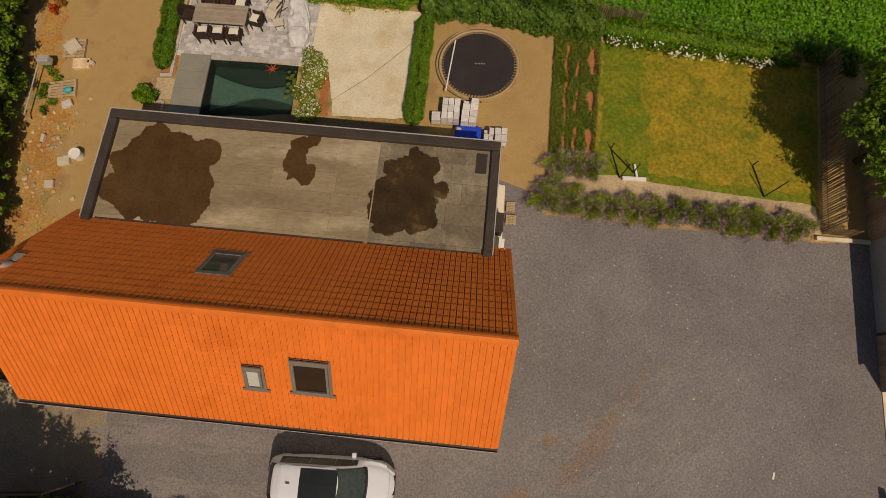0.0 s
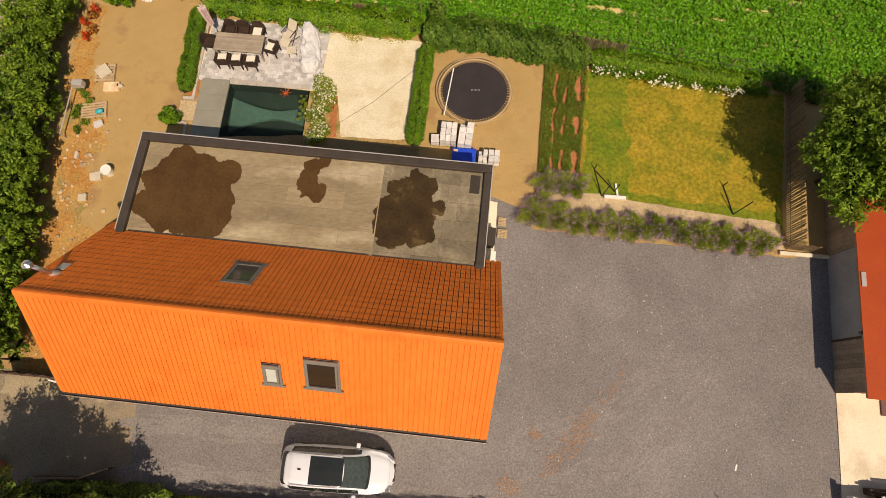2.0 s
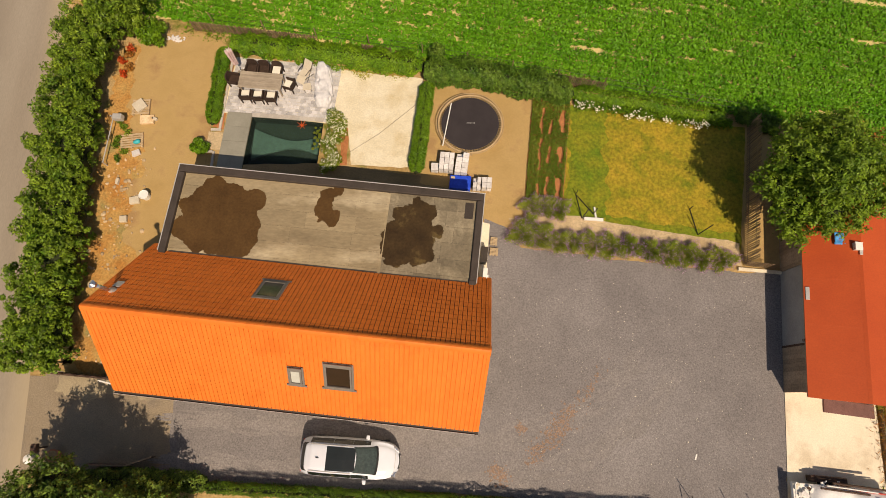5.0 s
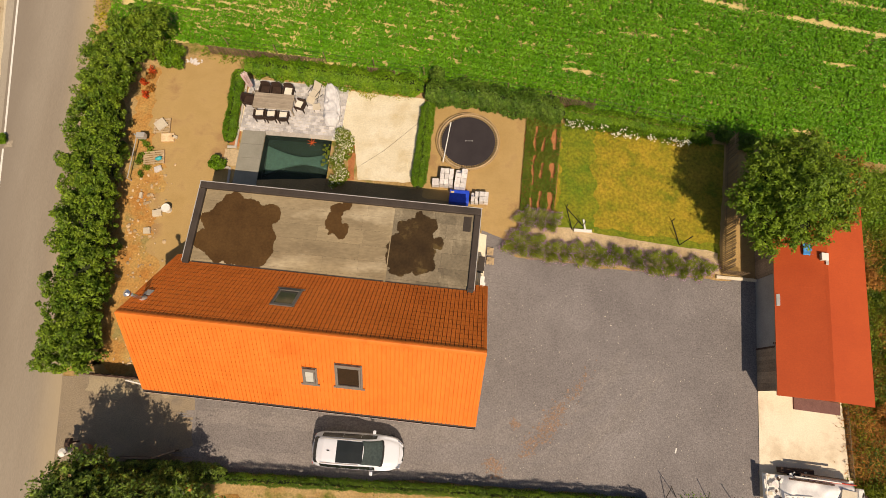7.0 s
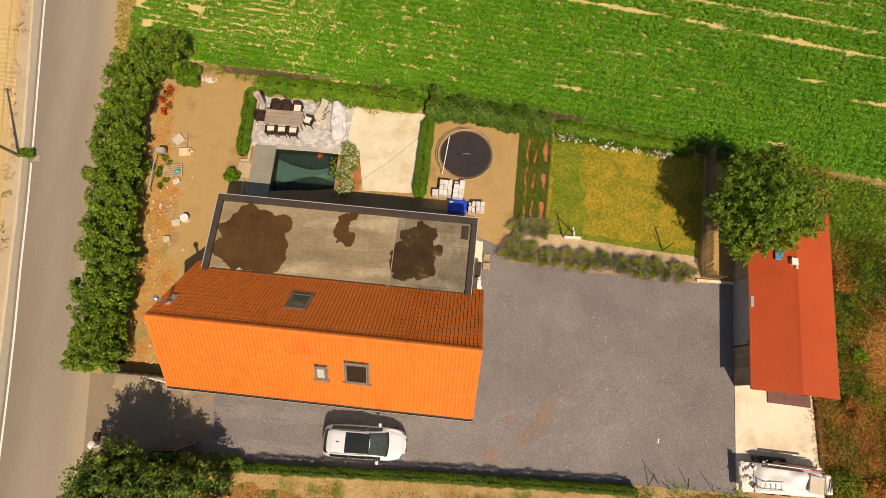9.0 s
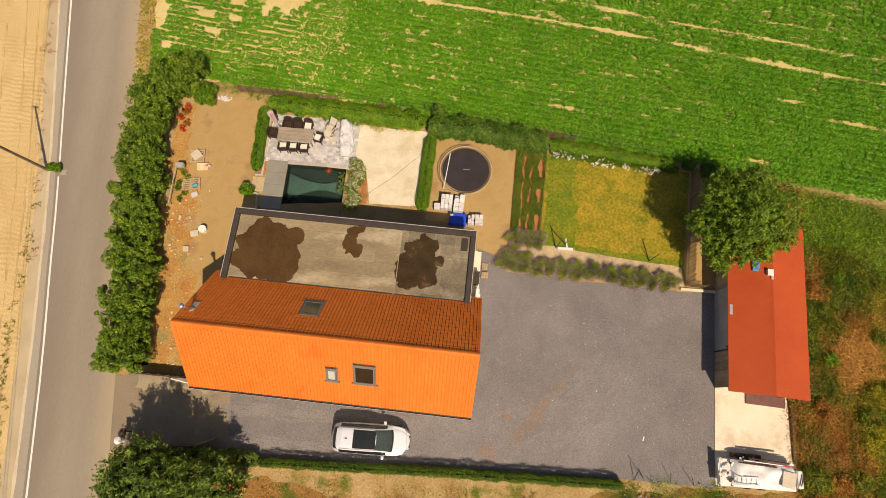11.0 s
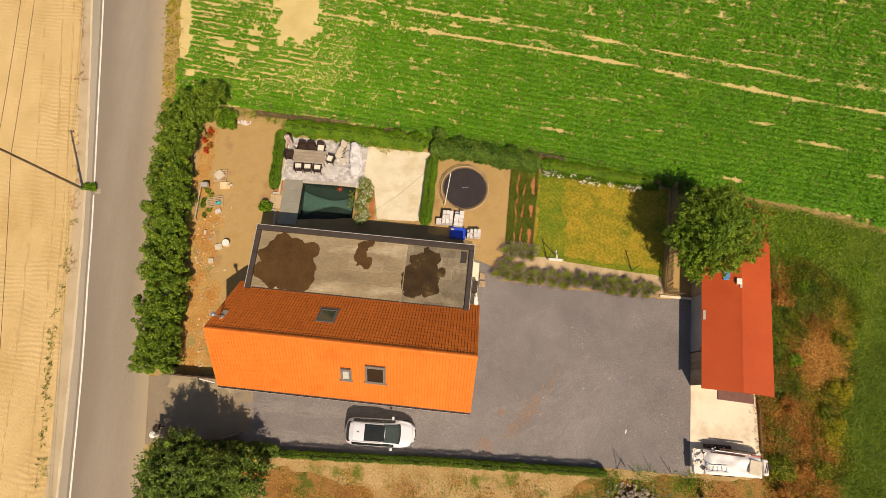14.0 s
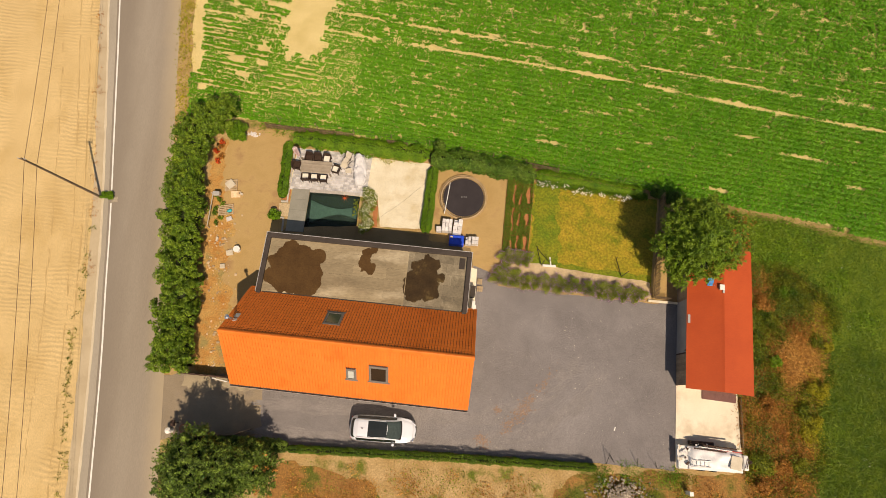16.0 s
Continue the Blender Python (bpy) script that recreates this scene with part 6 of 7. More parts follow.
def yard_clutter():
    s = thing("stone_slab", "square cream stone slab set askew on a pallet", "slab", -16.85, 15.35, 0.155, 42)
    part("slab", B(((0, 0, 0.05), (0.62, 0.62, 0.1), 0.012)), M_CREAM, s)
    b = thing("bucket", "round white tub standing on the sand", "tub", -15.62, 10.08, 0.012)
    bm = bmesh.new()
    ring(bm, (0, 0, 0.37), 0.24, 0.018, 28, 6)
    part("rim", bm, M_WHITEWOOD, b)
    part("body", T(((0, 0, 0), (0, 0, 0.36), 0.2, 0.24, 24)), M_WHITEWOOD, b)
    t = thing("turquoise_bag", "turquoise plastic bag on the pallet", "bag", -16.6, 13.15, 0.155, 20)
    bm = bmesh.new()
    bmesh.ops.create_icosphere(bm, subdivisions=2, radius=1)
    for v in bm.verts:
        k = 1 + 0.3 * noise.noise(v.co * 2)
        v.co = Vector((v.co.x * 0.2 * k, v.co.y * 0.13 * k, max(0, v.co.z * 0.12 * k + 0.08)))
    part("bag", bm, M_TEAL, t, smooth=True)
    for x, y, w, d, rz, mt in ((-16.2, 9.85, 0.5, 0.4, 12, M_CREAM), (-16.6, 8.8, 0.38, 0.36, 5, M_CREAM), (-17.3, 10.9, 0.15, 0.36, -6, M_CREAM),
                               (-16.35, 14.55, 0.75, 0.5, 4, M_ROCK), (-15.95, 14.6, 0.3, 0.16, -20, M_CREAM), (-16.6, 12.55, 0.4, 0.3, 25, M_WHITE)):
        o = thing("stone_block", "broken pale stone block lying on the clay", "stone", x, y, 0.016, rz, "stone blocks in the side yard")
        bm = B(((0, 0, 0.08), (w, d, 0.16), 0.03))
        for v in bm.verts:
            v.co += Vector((noise.noise(v.co * 5 + Vector((x, y, 0))), noise.noise(v.co * 5 + Vector((y, x, 3))), 0)) * 0.03
        part("block", bm, mt, o)
    p = thing("water_pipe", "grey standpipe with a long rail along the hedge", "pipe", -17.95, 14.4, 0.016)
    part("rail", T(((0, 0, 0.5), (-0.1, -2.6, 0.45), 0.03, None, 8)), M_ZINC, p)
    part("post", T(((0, 0, 0), (0, 0, 0.75), 0.04, None, 8)), M_ZINC, p)
    part("tank", B(((0.3, 0, 0.55), (0.5, 0.32, 0.35), 0.05)), M_ZINC, p)
    part("end_post", T(((-0.1, -2.6, 0), (-0.1, -2.6, 0.5), 0.03, None, 8)), M_ZINC, p)
    for i in range(5):
        bush("red_shrub", -18.1 + 0.25 * math.sin(i * 2.2), 17.3 + 0.42 * i, 0.28, 0.5, 240, 0.055, M_L_RED if i % 2 == 0 else M_L_DRY, "small shrub with red leaves under the hedge", group="red shrubs")
    for i in range(7):
        bush("weed", -17.55 + 0.3 * math.sin(i * 1.9), 12.2 + 0.38 * i, 0.25, 0.3, 260, 0.04, M_L_HEDGE, "yellowish weed on the clay strip", group="weeds in the side yard")


yard_clutter()


# ---- gate and driveway ----
def gate_area():
    g = thing("gate_pillar", "low white round-topped gate pillar by the road", "pillar", -18.55, -2.9, 0.02)
    part("shaft", T(((0, 0, 0), (0, 0, 0.5), 0.16, 0.16, 20)), M_WHITEWOOD, g)
    part("cap", T(((0, 0, 0.5), (0, 0, 0.57), 0.21, 0.2, 20), ((0, 0, 0.57), (0, 0, 0.64), 0.19, 0.06, 20)), M_WHITEWOOD, g)
    part("letter_slot", B(((-0.16, 0, 0.38), (0.03, 0.14, 0.05), 0.005)), M_BLACK, g)
    m = thing("mailbox", "dark mailbox on a short post", "mailbox", -18.15, -2.4, 0.02, 4)
    part("post", B(((0, 0, 0.35), (0.07, 0.07, 0.7), 0.006)), M_DARKBROWN, m)
    part("box", B(((0, 0, 0.8), (0.25, 0.4, 0.24), 0.03)), M_DARKBROWN, m)
    p = thing("plant_pot", "round dark red clay pot", "pot", -17.6, -2.75, 0.02)
    part("pot", T(((0, 0, 0), (0, 0, 0.35), 0.22, 0.3, 20)), M_BRICKWALL, p)
    part("soil", T(((0, 0, 0.31), (0, 0, 0.36), 0.23, None, 20)), M_EARTH, p)
    for x0, y0, x1, y1 in ((-15.95, -3.08, -14.1, -3.05), (-14.06, -3.05, -12.95, -2.66)):
        ln = math.hypot(x1 - x0, y1 - y0)
        bar = thing("gate_leaf", "dark wooden gate leaf standing in shade", "gate", x0, y0, 0.02, math.degrees(math.atan2(y1 - y0, x1 - x0)), "gate leaves")
        part("top_rail", B(((ln / 2, 0, 0.55), (ln, 0.07, 0.05), 0.01)), M_BARN_WOOD, bar)
        part("bottom_rail", B(((ln / 2, 0, 0.12), (ln, 0.05, 0.06), 0.01)), M_DARKBROWN, bar)
        for i in range(int(ln / 0.14)):
            part("gate_board", B(((0.07 + 0.14 * i, 0.02, 0.32), (0.12, 0.025, 0.5), 0.004)), M_DARKBROWN, bar)
    w = thing("barrier_bar", "white barrier bar between fence and house", "bar", -15.9, 0.62, 0.02, -12)
    part("bar", B(((0.4, 0, 0.5), (1.1, 0.07, 0.07), 0.01)), M_WHITEWOOD, w)
    part("stand", B(((-0.1, 0, 0.25), (0.06, 0.06, 0.5), 0.006), ((0.9, 0, 0.25), (0.06, 0.06, 0.5), 0.006)), M_ZINC, w)


gate_area()


def car():
    root = thing("car", "white parked estate car with a dark glass roof", "car", -3.86, -2.42, 0.016, -2.5)
    root.scale = (0.965, 0.92, 0.96)
    st = [(-2.32, 0.50, 0.60, 0.64, 0.40), (-2.27, 0.68, 0.82, 0.92, 0.56), (-2.15, 0.79, 0.93, 1.18, 0.60), (-1.95, 0.865, 0.98, 1.44, 0.66), (-1.65, 0.90, 1.0, 1.56, 0.69),
          (-1.0, 0.915, 1.0, 1.61, 0.70), (-0.2, 0.92, 0.99, 1.61, 0.695), (0.35, 0.92, 0.98, 1.55, 0.68), (0.75, 0.915, 0.965, 1.38, 0.67), (1.15, 0.905, 0.95, 1.14, 0.66),
          (1.32, 0.90, 0.94, 1.03, 0.71), (1.7, 0.85, 0.88, 0.96, 0.66), (2.0, 0.735, 0.80, 0.87, 0.55), (2.2, 0.54, 0.68, 0.73, 0.38), (2.32, 0.28, 0.5, 0.55, 0.2)]
    xs = np.array([s[0] for s in st])

    def at(x, j):
        """The skin's point at length x and strip j, from the sill (0) over the roof's middle (6)."""
        w, belt, top, tw = (float(np.interp(x, xs, [s[k] for s in st])) for k in (1, 2, 3, 4))
        tw *= 1 - 0.12 * min(1, max(0, (top - 1.1) / 0.4))
        rows = ((w * 0.95, 0.24), (w * 1.0, 0.45), (w, 0.5 * (belt + 0.45)), (w * 0.965, belt), (tw + 0.03, top - 0.07), (tw - 0.08, top - 0.005), (0, top + 0.018))
        k = min(int(j), 5)
        f = j - k
        a, b = rows[k], rows[k + 1]
        return a[0] + (b[0] - a[0]) * f, a[1] + (b[1] - a[1]) * f

    def skin(bm, x0, x1, j0, j1, nx, nj, out, both=True, bow=0.0):
        """A piece of the skin, set out a little; bow draws its rear end back and its front end in towards the sides."""
        for s in ((1, -1) if both else (1,)):
            rows = []
            for i in range(nx + 1):
                row = []
                for j in range(nj + 1):
                    jj = j0 + (j1 - j0) * j / nj
                    x = x0 + (x1 - x0) * i / nx - bow * ((6 - jj) / (6 - j0)) ** 2
                    w, h = at(x, jj)
                    row.append(bm.verts.new((x, s * (w + out * min(1, 3 * w)), h + out)))
                rows.append(row)
            for a, b in zip(rows, rows[1:]):
                for j in range(nj):
                    bm.faces.new((a[j], b[j], b[j + 1], a[j + 1]))
        return bm

    bm = skin(bmesh.new(), -2.30, 2.32, 0, 6, 64, 18, 0)
    bmesh.ops.remove_doubles(bm, verts=bm.verts, dist=0.002)
    es = [e for e in bm.edges if e.is_boundary]
    bmesh.ops.holes_fill(bm, edges=es)
    bmesh.ops.recalc_face_normals(bm, faces=bm.faces)
    part("body", bm, M_CAR, root, "white painted body", True)
    part("glass_roof", skin(bmesh.new(), -0.95, 0.36, 5.0, 6, 14, 4, 0.008), M_CARGLASS, root, "dark panoramic glass roof", True)
    part("windscreen", skin(bmesh.new(), 0.40, 1.28, 4.55, 6, 14, 10, 0.012, True, 0.16), M_WINDSCREEN, root, "greenish windscreen", True)
    part("rear_window", skin(bmesh.new(), -2.20, -1.97, 4.0, 6, 8, 8, 0.012, True, -0.14), M_CARGLASS, root, "dark rear window", True)
    for s in (1, -1):
        for x0, x1 in ((-1.78, -0.72), (-0.71, 0.17), (0.18, 0.95)):
            b = bmesh.new()
            rows = []
            for i in range(7):
                x = x0 + (x1 - x0) * i / 6
                rows.append([b.verts.new((x, s * (at(x, 3.12 + 0.76 * j / 4)[0] + 0.010), at(x, 3.12 + 0.76 * j / 4)[1])) for j in range(5)])
            for p, q in zip(rows, rows[1:]):
                for j in range(4):
                    b.faces.new((p[j], q[j], q[j + 1], p[j + 1]))
            part("side_window", b, M_CARGLASS, root, smooth=True)
        part("roof_rail", T(((-1.7, s * 0.60, 1.585), (0.2, s * 0.595, 1.605), 0.018, None, 8)), M_ZINC, root)
        m = part("mirror", B(((0.78, s * 1.02, 1.0), (0.16, 0.2, 0.13), 0.04)), M_CAR, root)
        part("headlight", skin(bmesh.new(), 1.98, 2.2, 2.7, 3.6, 5, 4, 0.008, True) if s == 1 else B(((2.12, -0.62, 0.76), (0.1, 0.2, 0.06), 0.02)), M_STEEL, root, "clear headlight")
        part("tail_light", B(((-2.2, s * 0.68, 0.82), (0.06, 0.14, 0.2), 0.025)), M_REDMETAL, root)
        for x in (-1.38, 1.38):
            wl = part("wheel", T(((x, s * 0.70, 0.32), (x, s * 0.915, 0.32), 0.32, None, 28)), M_RUBBER, root)
            part("rim", T(((x, s * 0.90, 0.32), (x, s * 0.925, 0.32), 0.21, 0.19, 20)), M_STEEL, wl)
            part("wheel_arch", T(((x, s * 0.80, 0.34), (x, s * 0.922, 0.34), 0.37, None, 24)), M_BLACK, root)
    part("cowl", skin(bmesh.new(), 1.27, 1.37, 4.45, 6, 4, 10, 0.007, True, 0.16), M_BLACK, root, smooth=True)
    part("bonnet_seam", skin(bmesh.new(), 2.10, 2.12, 3.6, 6, 2, 8, 0.004, True, 0.1), M_ZINC, root, smooth=True)
    for x, w in ((-2.27, 1.5), (2.2, 1.3)):
        bm = bmesh.new()
        rows = []
        for i in range(17):
            f = -1 + i / 8
            back = 0.22 * abs(f) ** 2.4
            xx = x + (back if x < 0 else -back * 1.5)
            rows.append([bm.verts.new((xx + dx * (1 if x < 0 else -1), f * w / 2, z)) for dx, z in ((0.0, 0.32), (-0.10, 0.42), (-0.11, 0.60), (-0.04, 0.70), (0.12, 0.72), (0.12, 0.32))])
        for a, b in zip(rows, rows[1:]):
            for j in range(6):
                bm.faces.new((a[j], b[j], b[(j + 1) % 6], a[(j + 1) % 6]))
        bm.faces.new(rows[0]), bm.faces.new(rows[-1])
        bmesh.ops.recalc_face_normals(bm, faces=bm.faces)
        part("bumper", bm, M_CAR, root, smooth=True)
    part("aerial", B(((-1.35, 0, 1.64), (0.14, 0.03, 0.05), 0.01)), M_BLACK, root)
    part("wiper", T(((1.28, -0.55, 1.06), (1.05, 0.1, 1.22), 0.010, None, 6), ((1.29, 0.05, 1.08), (1.05, 0.6, 1.19), 0.010, None, 6)), M_BLACK, root)
    part("front_grille", B(((2.26, 0, 0.56), (0.1, 0.7, 0.16), 0.03)), M_BLACK, root)
    part("rear_badge", B(((-2.235, 0, 0.95), (0.03, 0.1, 0.08), 0.01)), M_STEEL, root)
    for x, s in ((-2.28, -1), (2.3, 1)):
        part("plate", B(((x, 0, 0.5), (0.03, 0.5, 0.1), 0.004)), M_WHITEWOOD, root)


car()


def trailer():
    root = thing("trailer", "flat trailer loaded with white sheeting and scrap", "trailer", 17.95, -3.75, 0.05, -3)
    part("bed", B(((-0.1, 0, 0.55), (4.3, 1.45, 0.1), 0.02)), M_WHITEWOOD, root)
    part("drawbar", T(((2.0, 0.45, 0.5), (2.75, 0, 0.45), 0.04), ((2.0, -0.45, 0.5), (2.75, 0, 0.45), 0.04)), M_DARKBROWN, root)
    for s in (-0.7, 0.7):
        for x in (-0.6, 0.2):
            wl = part("wheel", T(((x, s - 0.09, 0.28), (x, s + 0.09, 0.28), 0.28, None, 22)), M_RUBBER, root)
            part("rim", T(((x, s - 0.1, 0.28), (x, s + 0.1, 0.28), 0.16, None, 16)), M_STEEL, wl)
    bm = bmesh.new()
    rows = []
    for i in range(25):
        x = -1.5 + 3.55 * i / 24
        row = []
        for j in range(15):
            y = -0.72 + 1.44 * j / 14
            tap = 1 - 0.35 * max(0, (x - 1.3) / 0.75) ** 2
            z = 0.62 + (0.32 + 0.16 * noise.noise((x * 1.5, y * 2, 2)) + 0.05 * noise.noise((x * 5, y * 5, 8))) * (1 - abs(y / 0.74) ** 5) * min(1, (x + 1.52) * 4) * min(1, (2.07 - x) * 4)
            row.append(bm.verts.new((x, y * tap, z)))
        rows.append(row)
    for a, b in zip(rows, rows[1:]):
        for j in range(14):
            bm.faces.new((a[j], b[j], b[j + 1], a[j + 1]))
    part("sheeting", bm, M_SHEETING, root, "crumpled white plastic sheeting", True)
    part("board", B(((1.45, -0.1, 1.02), (0.75, 0.85, 0.05), 0.01, -8, 4, 6)), M_CREAM, root, "cream board on top")
    part("nose_frame", B(((2.12, -0.05, 0.85), (0.3, 0.95, 0.25), 0.08)), M_WHITEWOOD, root)
    for a, b in (((2.02, -0.35, 1.0), (2.2, 0.25, 1.0)), ((2.12, -0.38, 1.0), (2.28, 0.2, 1.0))):
        part("nose_bar", T((a, b, 0.02)), M_DARKBROWN, root)
    for s in (-0.55, -0.15):
        part("ladder_side", T(((-1.45, s, 1.0), (-0.2, s + 0.05, 1.02), 0.03)), M_WHITEWOOD, root)
    for i in range(5):
        part("ladder_rung", T(((-1.35 + 0.26 * i, -0.55, 1.0), (-1.35 + 0.26 * i, -0.13, 1.0), 0.02)), M_WHITEWOOD, root)
    for i, (y, r, mt) in enumerate(((0.62, 0.045, M_DARKBROWN), (0.74, 0.04, M_ZINC), (0.86, 0.05, M_DARKBROWN), (0.68, 0.03, M_REDMETAL))):
        part("scrap_tube", T(((-1.2 + 0.3 * i, y, 0.95 - 0.05 * i), (0.9 + 0.35 * i, y - 0.12, 0.92), r)), mt, root)
    part("tail_frame", T(((-2.2, -0.7, 0.5), (-2.2, 0.72, 0.55), 0.045), ((-2.2, 0.72, 0.5), (-2.15, 0.74, 0.8), 0.04), ((-2.2, -0.7, 0.5), (-2.15, -0.7, 0.8), 0.04), ((-2.18, -0.7, 0.75), (-2.18, 0.72, 0.75), 0.03)), M_WHITEWOOD, root)
    tr = np.random.default_rng(5)
    for i in range(26):
        x, y = tr.uniform(-2.1, -1.2) if i < 18 else tr.uniform(-1.0, 1.0), tr.uniform(-0.7, 0.7) if i < 18 else tr.uniform(0.55, 0.9)
        part("scrap_piece", B(((x, y, 0.66 + tr.uniform(0, 0.12)), (tr.uniform(0.08, 0.35), tr.uniform(0.05, 0.16), tr.uniform(0.04, 0.1)), 0.01, tr.uniform(0, 180), tr.uniform(-8, 8))),
             (M_WHITEWOOD, M_CREAM, M_DARKBROWN, M_ZINC, M_WHITE)[i % 5], root)
    part("crate", B(((-0.45, 0.93, 0.22), (1.6, 0.26, 0.4), 0.03)), M_DARKBROWN, root, "dark crate hung on the side")


trailer()


def roof_things():
    t = thing("blue_sheet", "crumpled bright blue sheet on the shed roof", "sheet", 18.45, 7.85, 2.42, -6)
    bm = bmesh.new()
    bmesh.ops.create_grid(bm, x_segments=8, y_segments=8, size=0.3)
    for v in bm.verts:
        v.co.z = 0.08 + 0.1 * noise.noise(v.co * 6)
    bmesh.ops.solidify(bm, geom=list(bm.faces), thickness=0.02)
    part("sheet", bm, M_BLUE_LIGHT, t, smooth=True)
    b = thing("white_box", "small white box on the shed ridge", "box", 18.95, 7.42, 2.62, -6)
    part("body", B(((0, 0, 0.1), (0.3, 0.35, 0.2), 0.02)), M_CREAM, b)
    part("lid", B(((0, 0, 0.21), (0.33, 0.38, 0.03), 0.008)), M_WHITEWOOD, b)


M_BLUE_LIGHT = mat("sky_blue_plastic", (0.04, 0.25, 0.6), (0.07, 0.33, 0.7), 3, 20, var=0.1, rough=0.4)
roof_things()

for i, (x, y, tx, ty, h) in enumerate(((11.75, -4.2, 11.2, -3.55, 0.9), (11.2, -4.3, 11.25, -3.7, 0.75), (13.3, -4.35, 13.05, -3.8, 0.75), (14.6, -4.5, 14.2, -4.0, 0.8))):
    s = thing("leaning_stake", "thin dark metal stake leaning over the gravel edge", "stake", x, y, 0.0, 0, "leaning stakes")
    part("rod", T(((0, 0, 0), (tx - x, ty - y, h), 0.018, None, 6)), M_BLACK, s)
wp = thing("white_post", "short white post among the weeds", "post", 16.4, -5.9, 0, 0)
part("post", B(((0, 0, 0.4), (0.22, 0.22, 0.8), 0.02)), M_WHITEWOOD, wp)
part("cap", B(((0, 0, 0.82), (0.26, 0.26, 0.05), 0.012)), M_WHITEWOOD, wp)

drain = thing("drain_cover", "square grey concrete drain cover in the road edge", "drain cover", -25.85, 13.95, 0.012, 9)
part("frame", B(((0, 0, 0.008), (0.75, 0.5, 0.016), 0.004)), M_ASPHALT, drain)
part("grate", B(((0.05, 0, 0.014), (0.5, 0.4, 0.014), 0.004)), M_DARKROCK, drain)

scrap = part("paper_scrap", B(((0, 0, 0.012), (0.07, 0.26, 0.02), 0.005)), M_WHITEWOOD)
scrap.matrix_basis = pose(11.91, -2.03, 0.016, 0, 0, -20)
tagged(scrap, "small white scrap lying on the gravel", "scrap")


# ---- wild growth ----
def wild(name, count, xr, yr, test, size, material, label, hmax, clump=14, rad=0.35, slim=0.5, flat=1.3):
    x, y = scatter(test, count, xr, yr)
    h = hmax * rng.uniform(0.35, 1.0, len(x))
    a = rng.normal(size=(len(x), clump, 3)) * (rad, rad, 0.3)
    p = np.stack([x, y, h * 0.5], 1)[:, None, :] + a * np.stack([np.ones_like(h), np.ones_like(h), h], 1)[:, None, :]
    p = p.reshape(-1, 3)
    p[:, 2] = np.clip(p[:, 2], 0.02, hmax * 1.2)
    tagged(leaf_mesh(name, p, size, material, up=flat, slim=slim), label, "undergrowth", kind="stuff")


def meadow_edge(y):
    return np.interp(y, (-9, -6, -3.1, -1.2, 0.8, 3.2, 6.0, 7.7, 9.2, 10.5), (24.2, 24.6, 25.7, 25.9, 26.5, 27.4, 28.1, 27.8, 26.6, 24.2))


def east(x, y):
    return (x > 20.55 + 0.11 * np.maximum(y, 0)) & (x < meadow_edge(y) + 0.35 * np.sin(y * 1.3)) & (y < 9.8)


def zone(spots, x, y, ragged=1.0):
    """True within ragged-edged ovals (x, y, half width, half depth)."""
    f = np.full(x.shape, -9.0)
    for cx, cy, a, b in spots:
        f = np.maximum(f, 1.0 - ((x - cx) / a) ** 2 - ((y - cy) / b) ** 2)
    return f + ragged * (0.6 * nz(x, y, 0.6, 2.0) + 0.5 * nz(x, y, 1.7, 5.0)) > 0.0


BLEACHED = ((25.2, 2.9, 1.4, 1.7), (24.4, 1.7, 0.9, 0.8))
RUSTY = ((22.6, -1.9, 2.0, 2.0), (22.9, 8.0, 0.9, 1.5), (23.5, 3.2, 0.9, 1.3), (22.4, -5.5, 2.8, 1.4), (21.2, -0.8, 0.8, 1.6), (24.2, -3.2, 1.0, 0.9), (25.3, 5.0, 1.1, 1.0), (22.1, 1.6, 0.7, 0.6))
YELLOW = ((27.0, 5.0, 0.6, 2.4), (26.1, 1.0, 0.6, 1.4), (25.2, -2.0, 0.6, 1.9), (24.5, -0.1, 1.0, 0.5))
# dark green clumps by the shed, enlarged to paint in shaded gaps
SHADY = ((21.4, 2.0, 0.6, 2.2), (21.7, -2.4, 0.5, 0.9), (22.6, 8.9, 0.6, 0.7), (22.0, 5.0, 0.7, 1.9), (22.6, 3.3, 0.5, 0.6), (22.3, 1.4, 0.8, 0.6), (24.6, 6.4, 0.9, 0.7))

sheet("undergrowth_soil", [(20.7, 10.2), (24.5, 10.2), (27.8, 7.6), (28.0, 5.5), (27.2, 2.8), (25.8, -1.2), (25.5, -3.2), (24.4, -10), (16.5, -10), (16.8, -4.9), (20.5, -4.6), (20.5, 0.5)], 0.010, M_ROUGH, "rough brown ground under the undergrowth", "ground", 0.4, 0.3)
X, Y = (18.5, 29.5), (-9, 11)
wild("olive_undergrowth", 10500, X, Y, lambda x, y: east(x, y) & ~zone(BLEACHED, x, y) & ~zone(YELLOW, x, y, 0.5) & (~zone(RUSTY, x, y) | (nz(x, y, 2.2, 7.0) > 0.2)), 0.075, M_L_OLIVE, "dense olive green undergrowth behind the shed", 0.6, 16, 0.26, 0.28, 0.6)
wild("bleached_undergrowth", 5200, X, Y, lambda x, y: east(x, y) & zone(BLEACHED, x, y), 0.15, M_L_STRAWY, "straw-coloured bleached dry undergrowth", 0.35, 12, 0.28, 0.1, 1.6)
wild("withered_undergrowth", 6500, X, Y, lambda x, y: east(x, y) & zone(RUSTY, x, y), 0.10, M_L_DRY, "rust-brown withered undergrowth", 0.4, 14, 0.28, 0.16, 1.2)
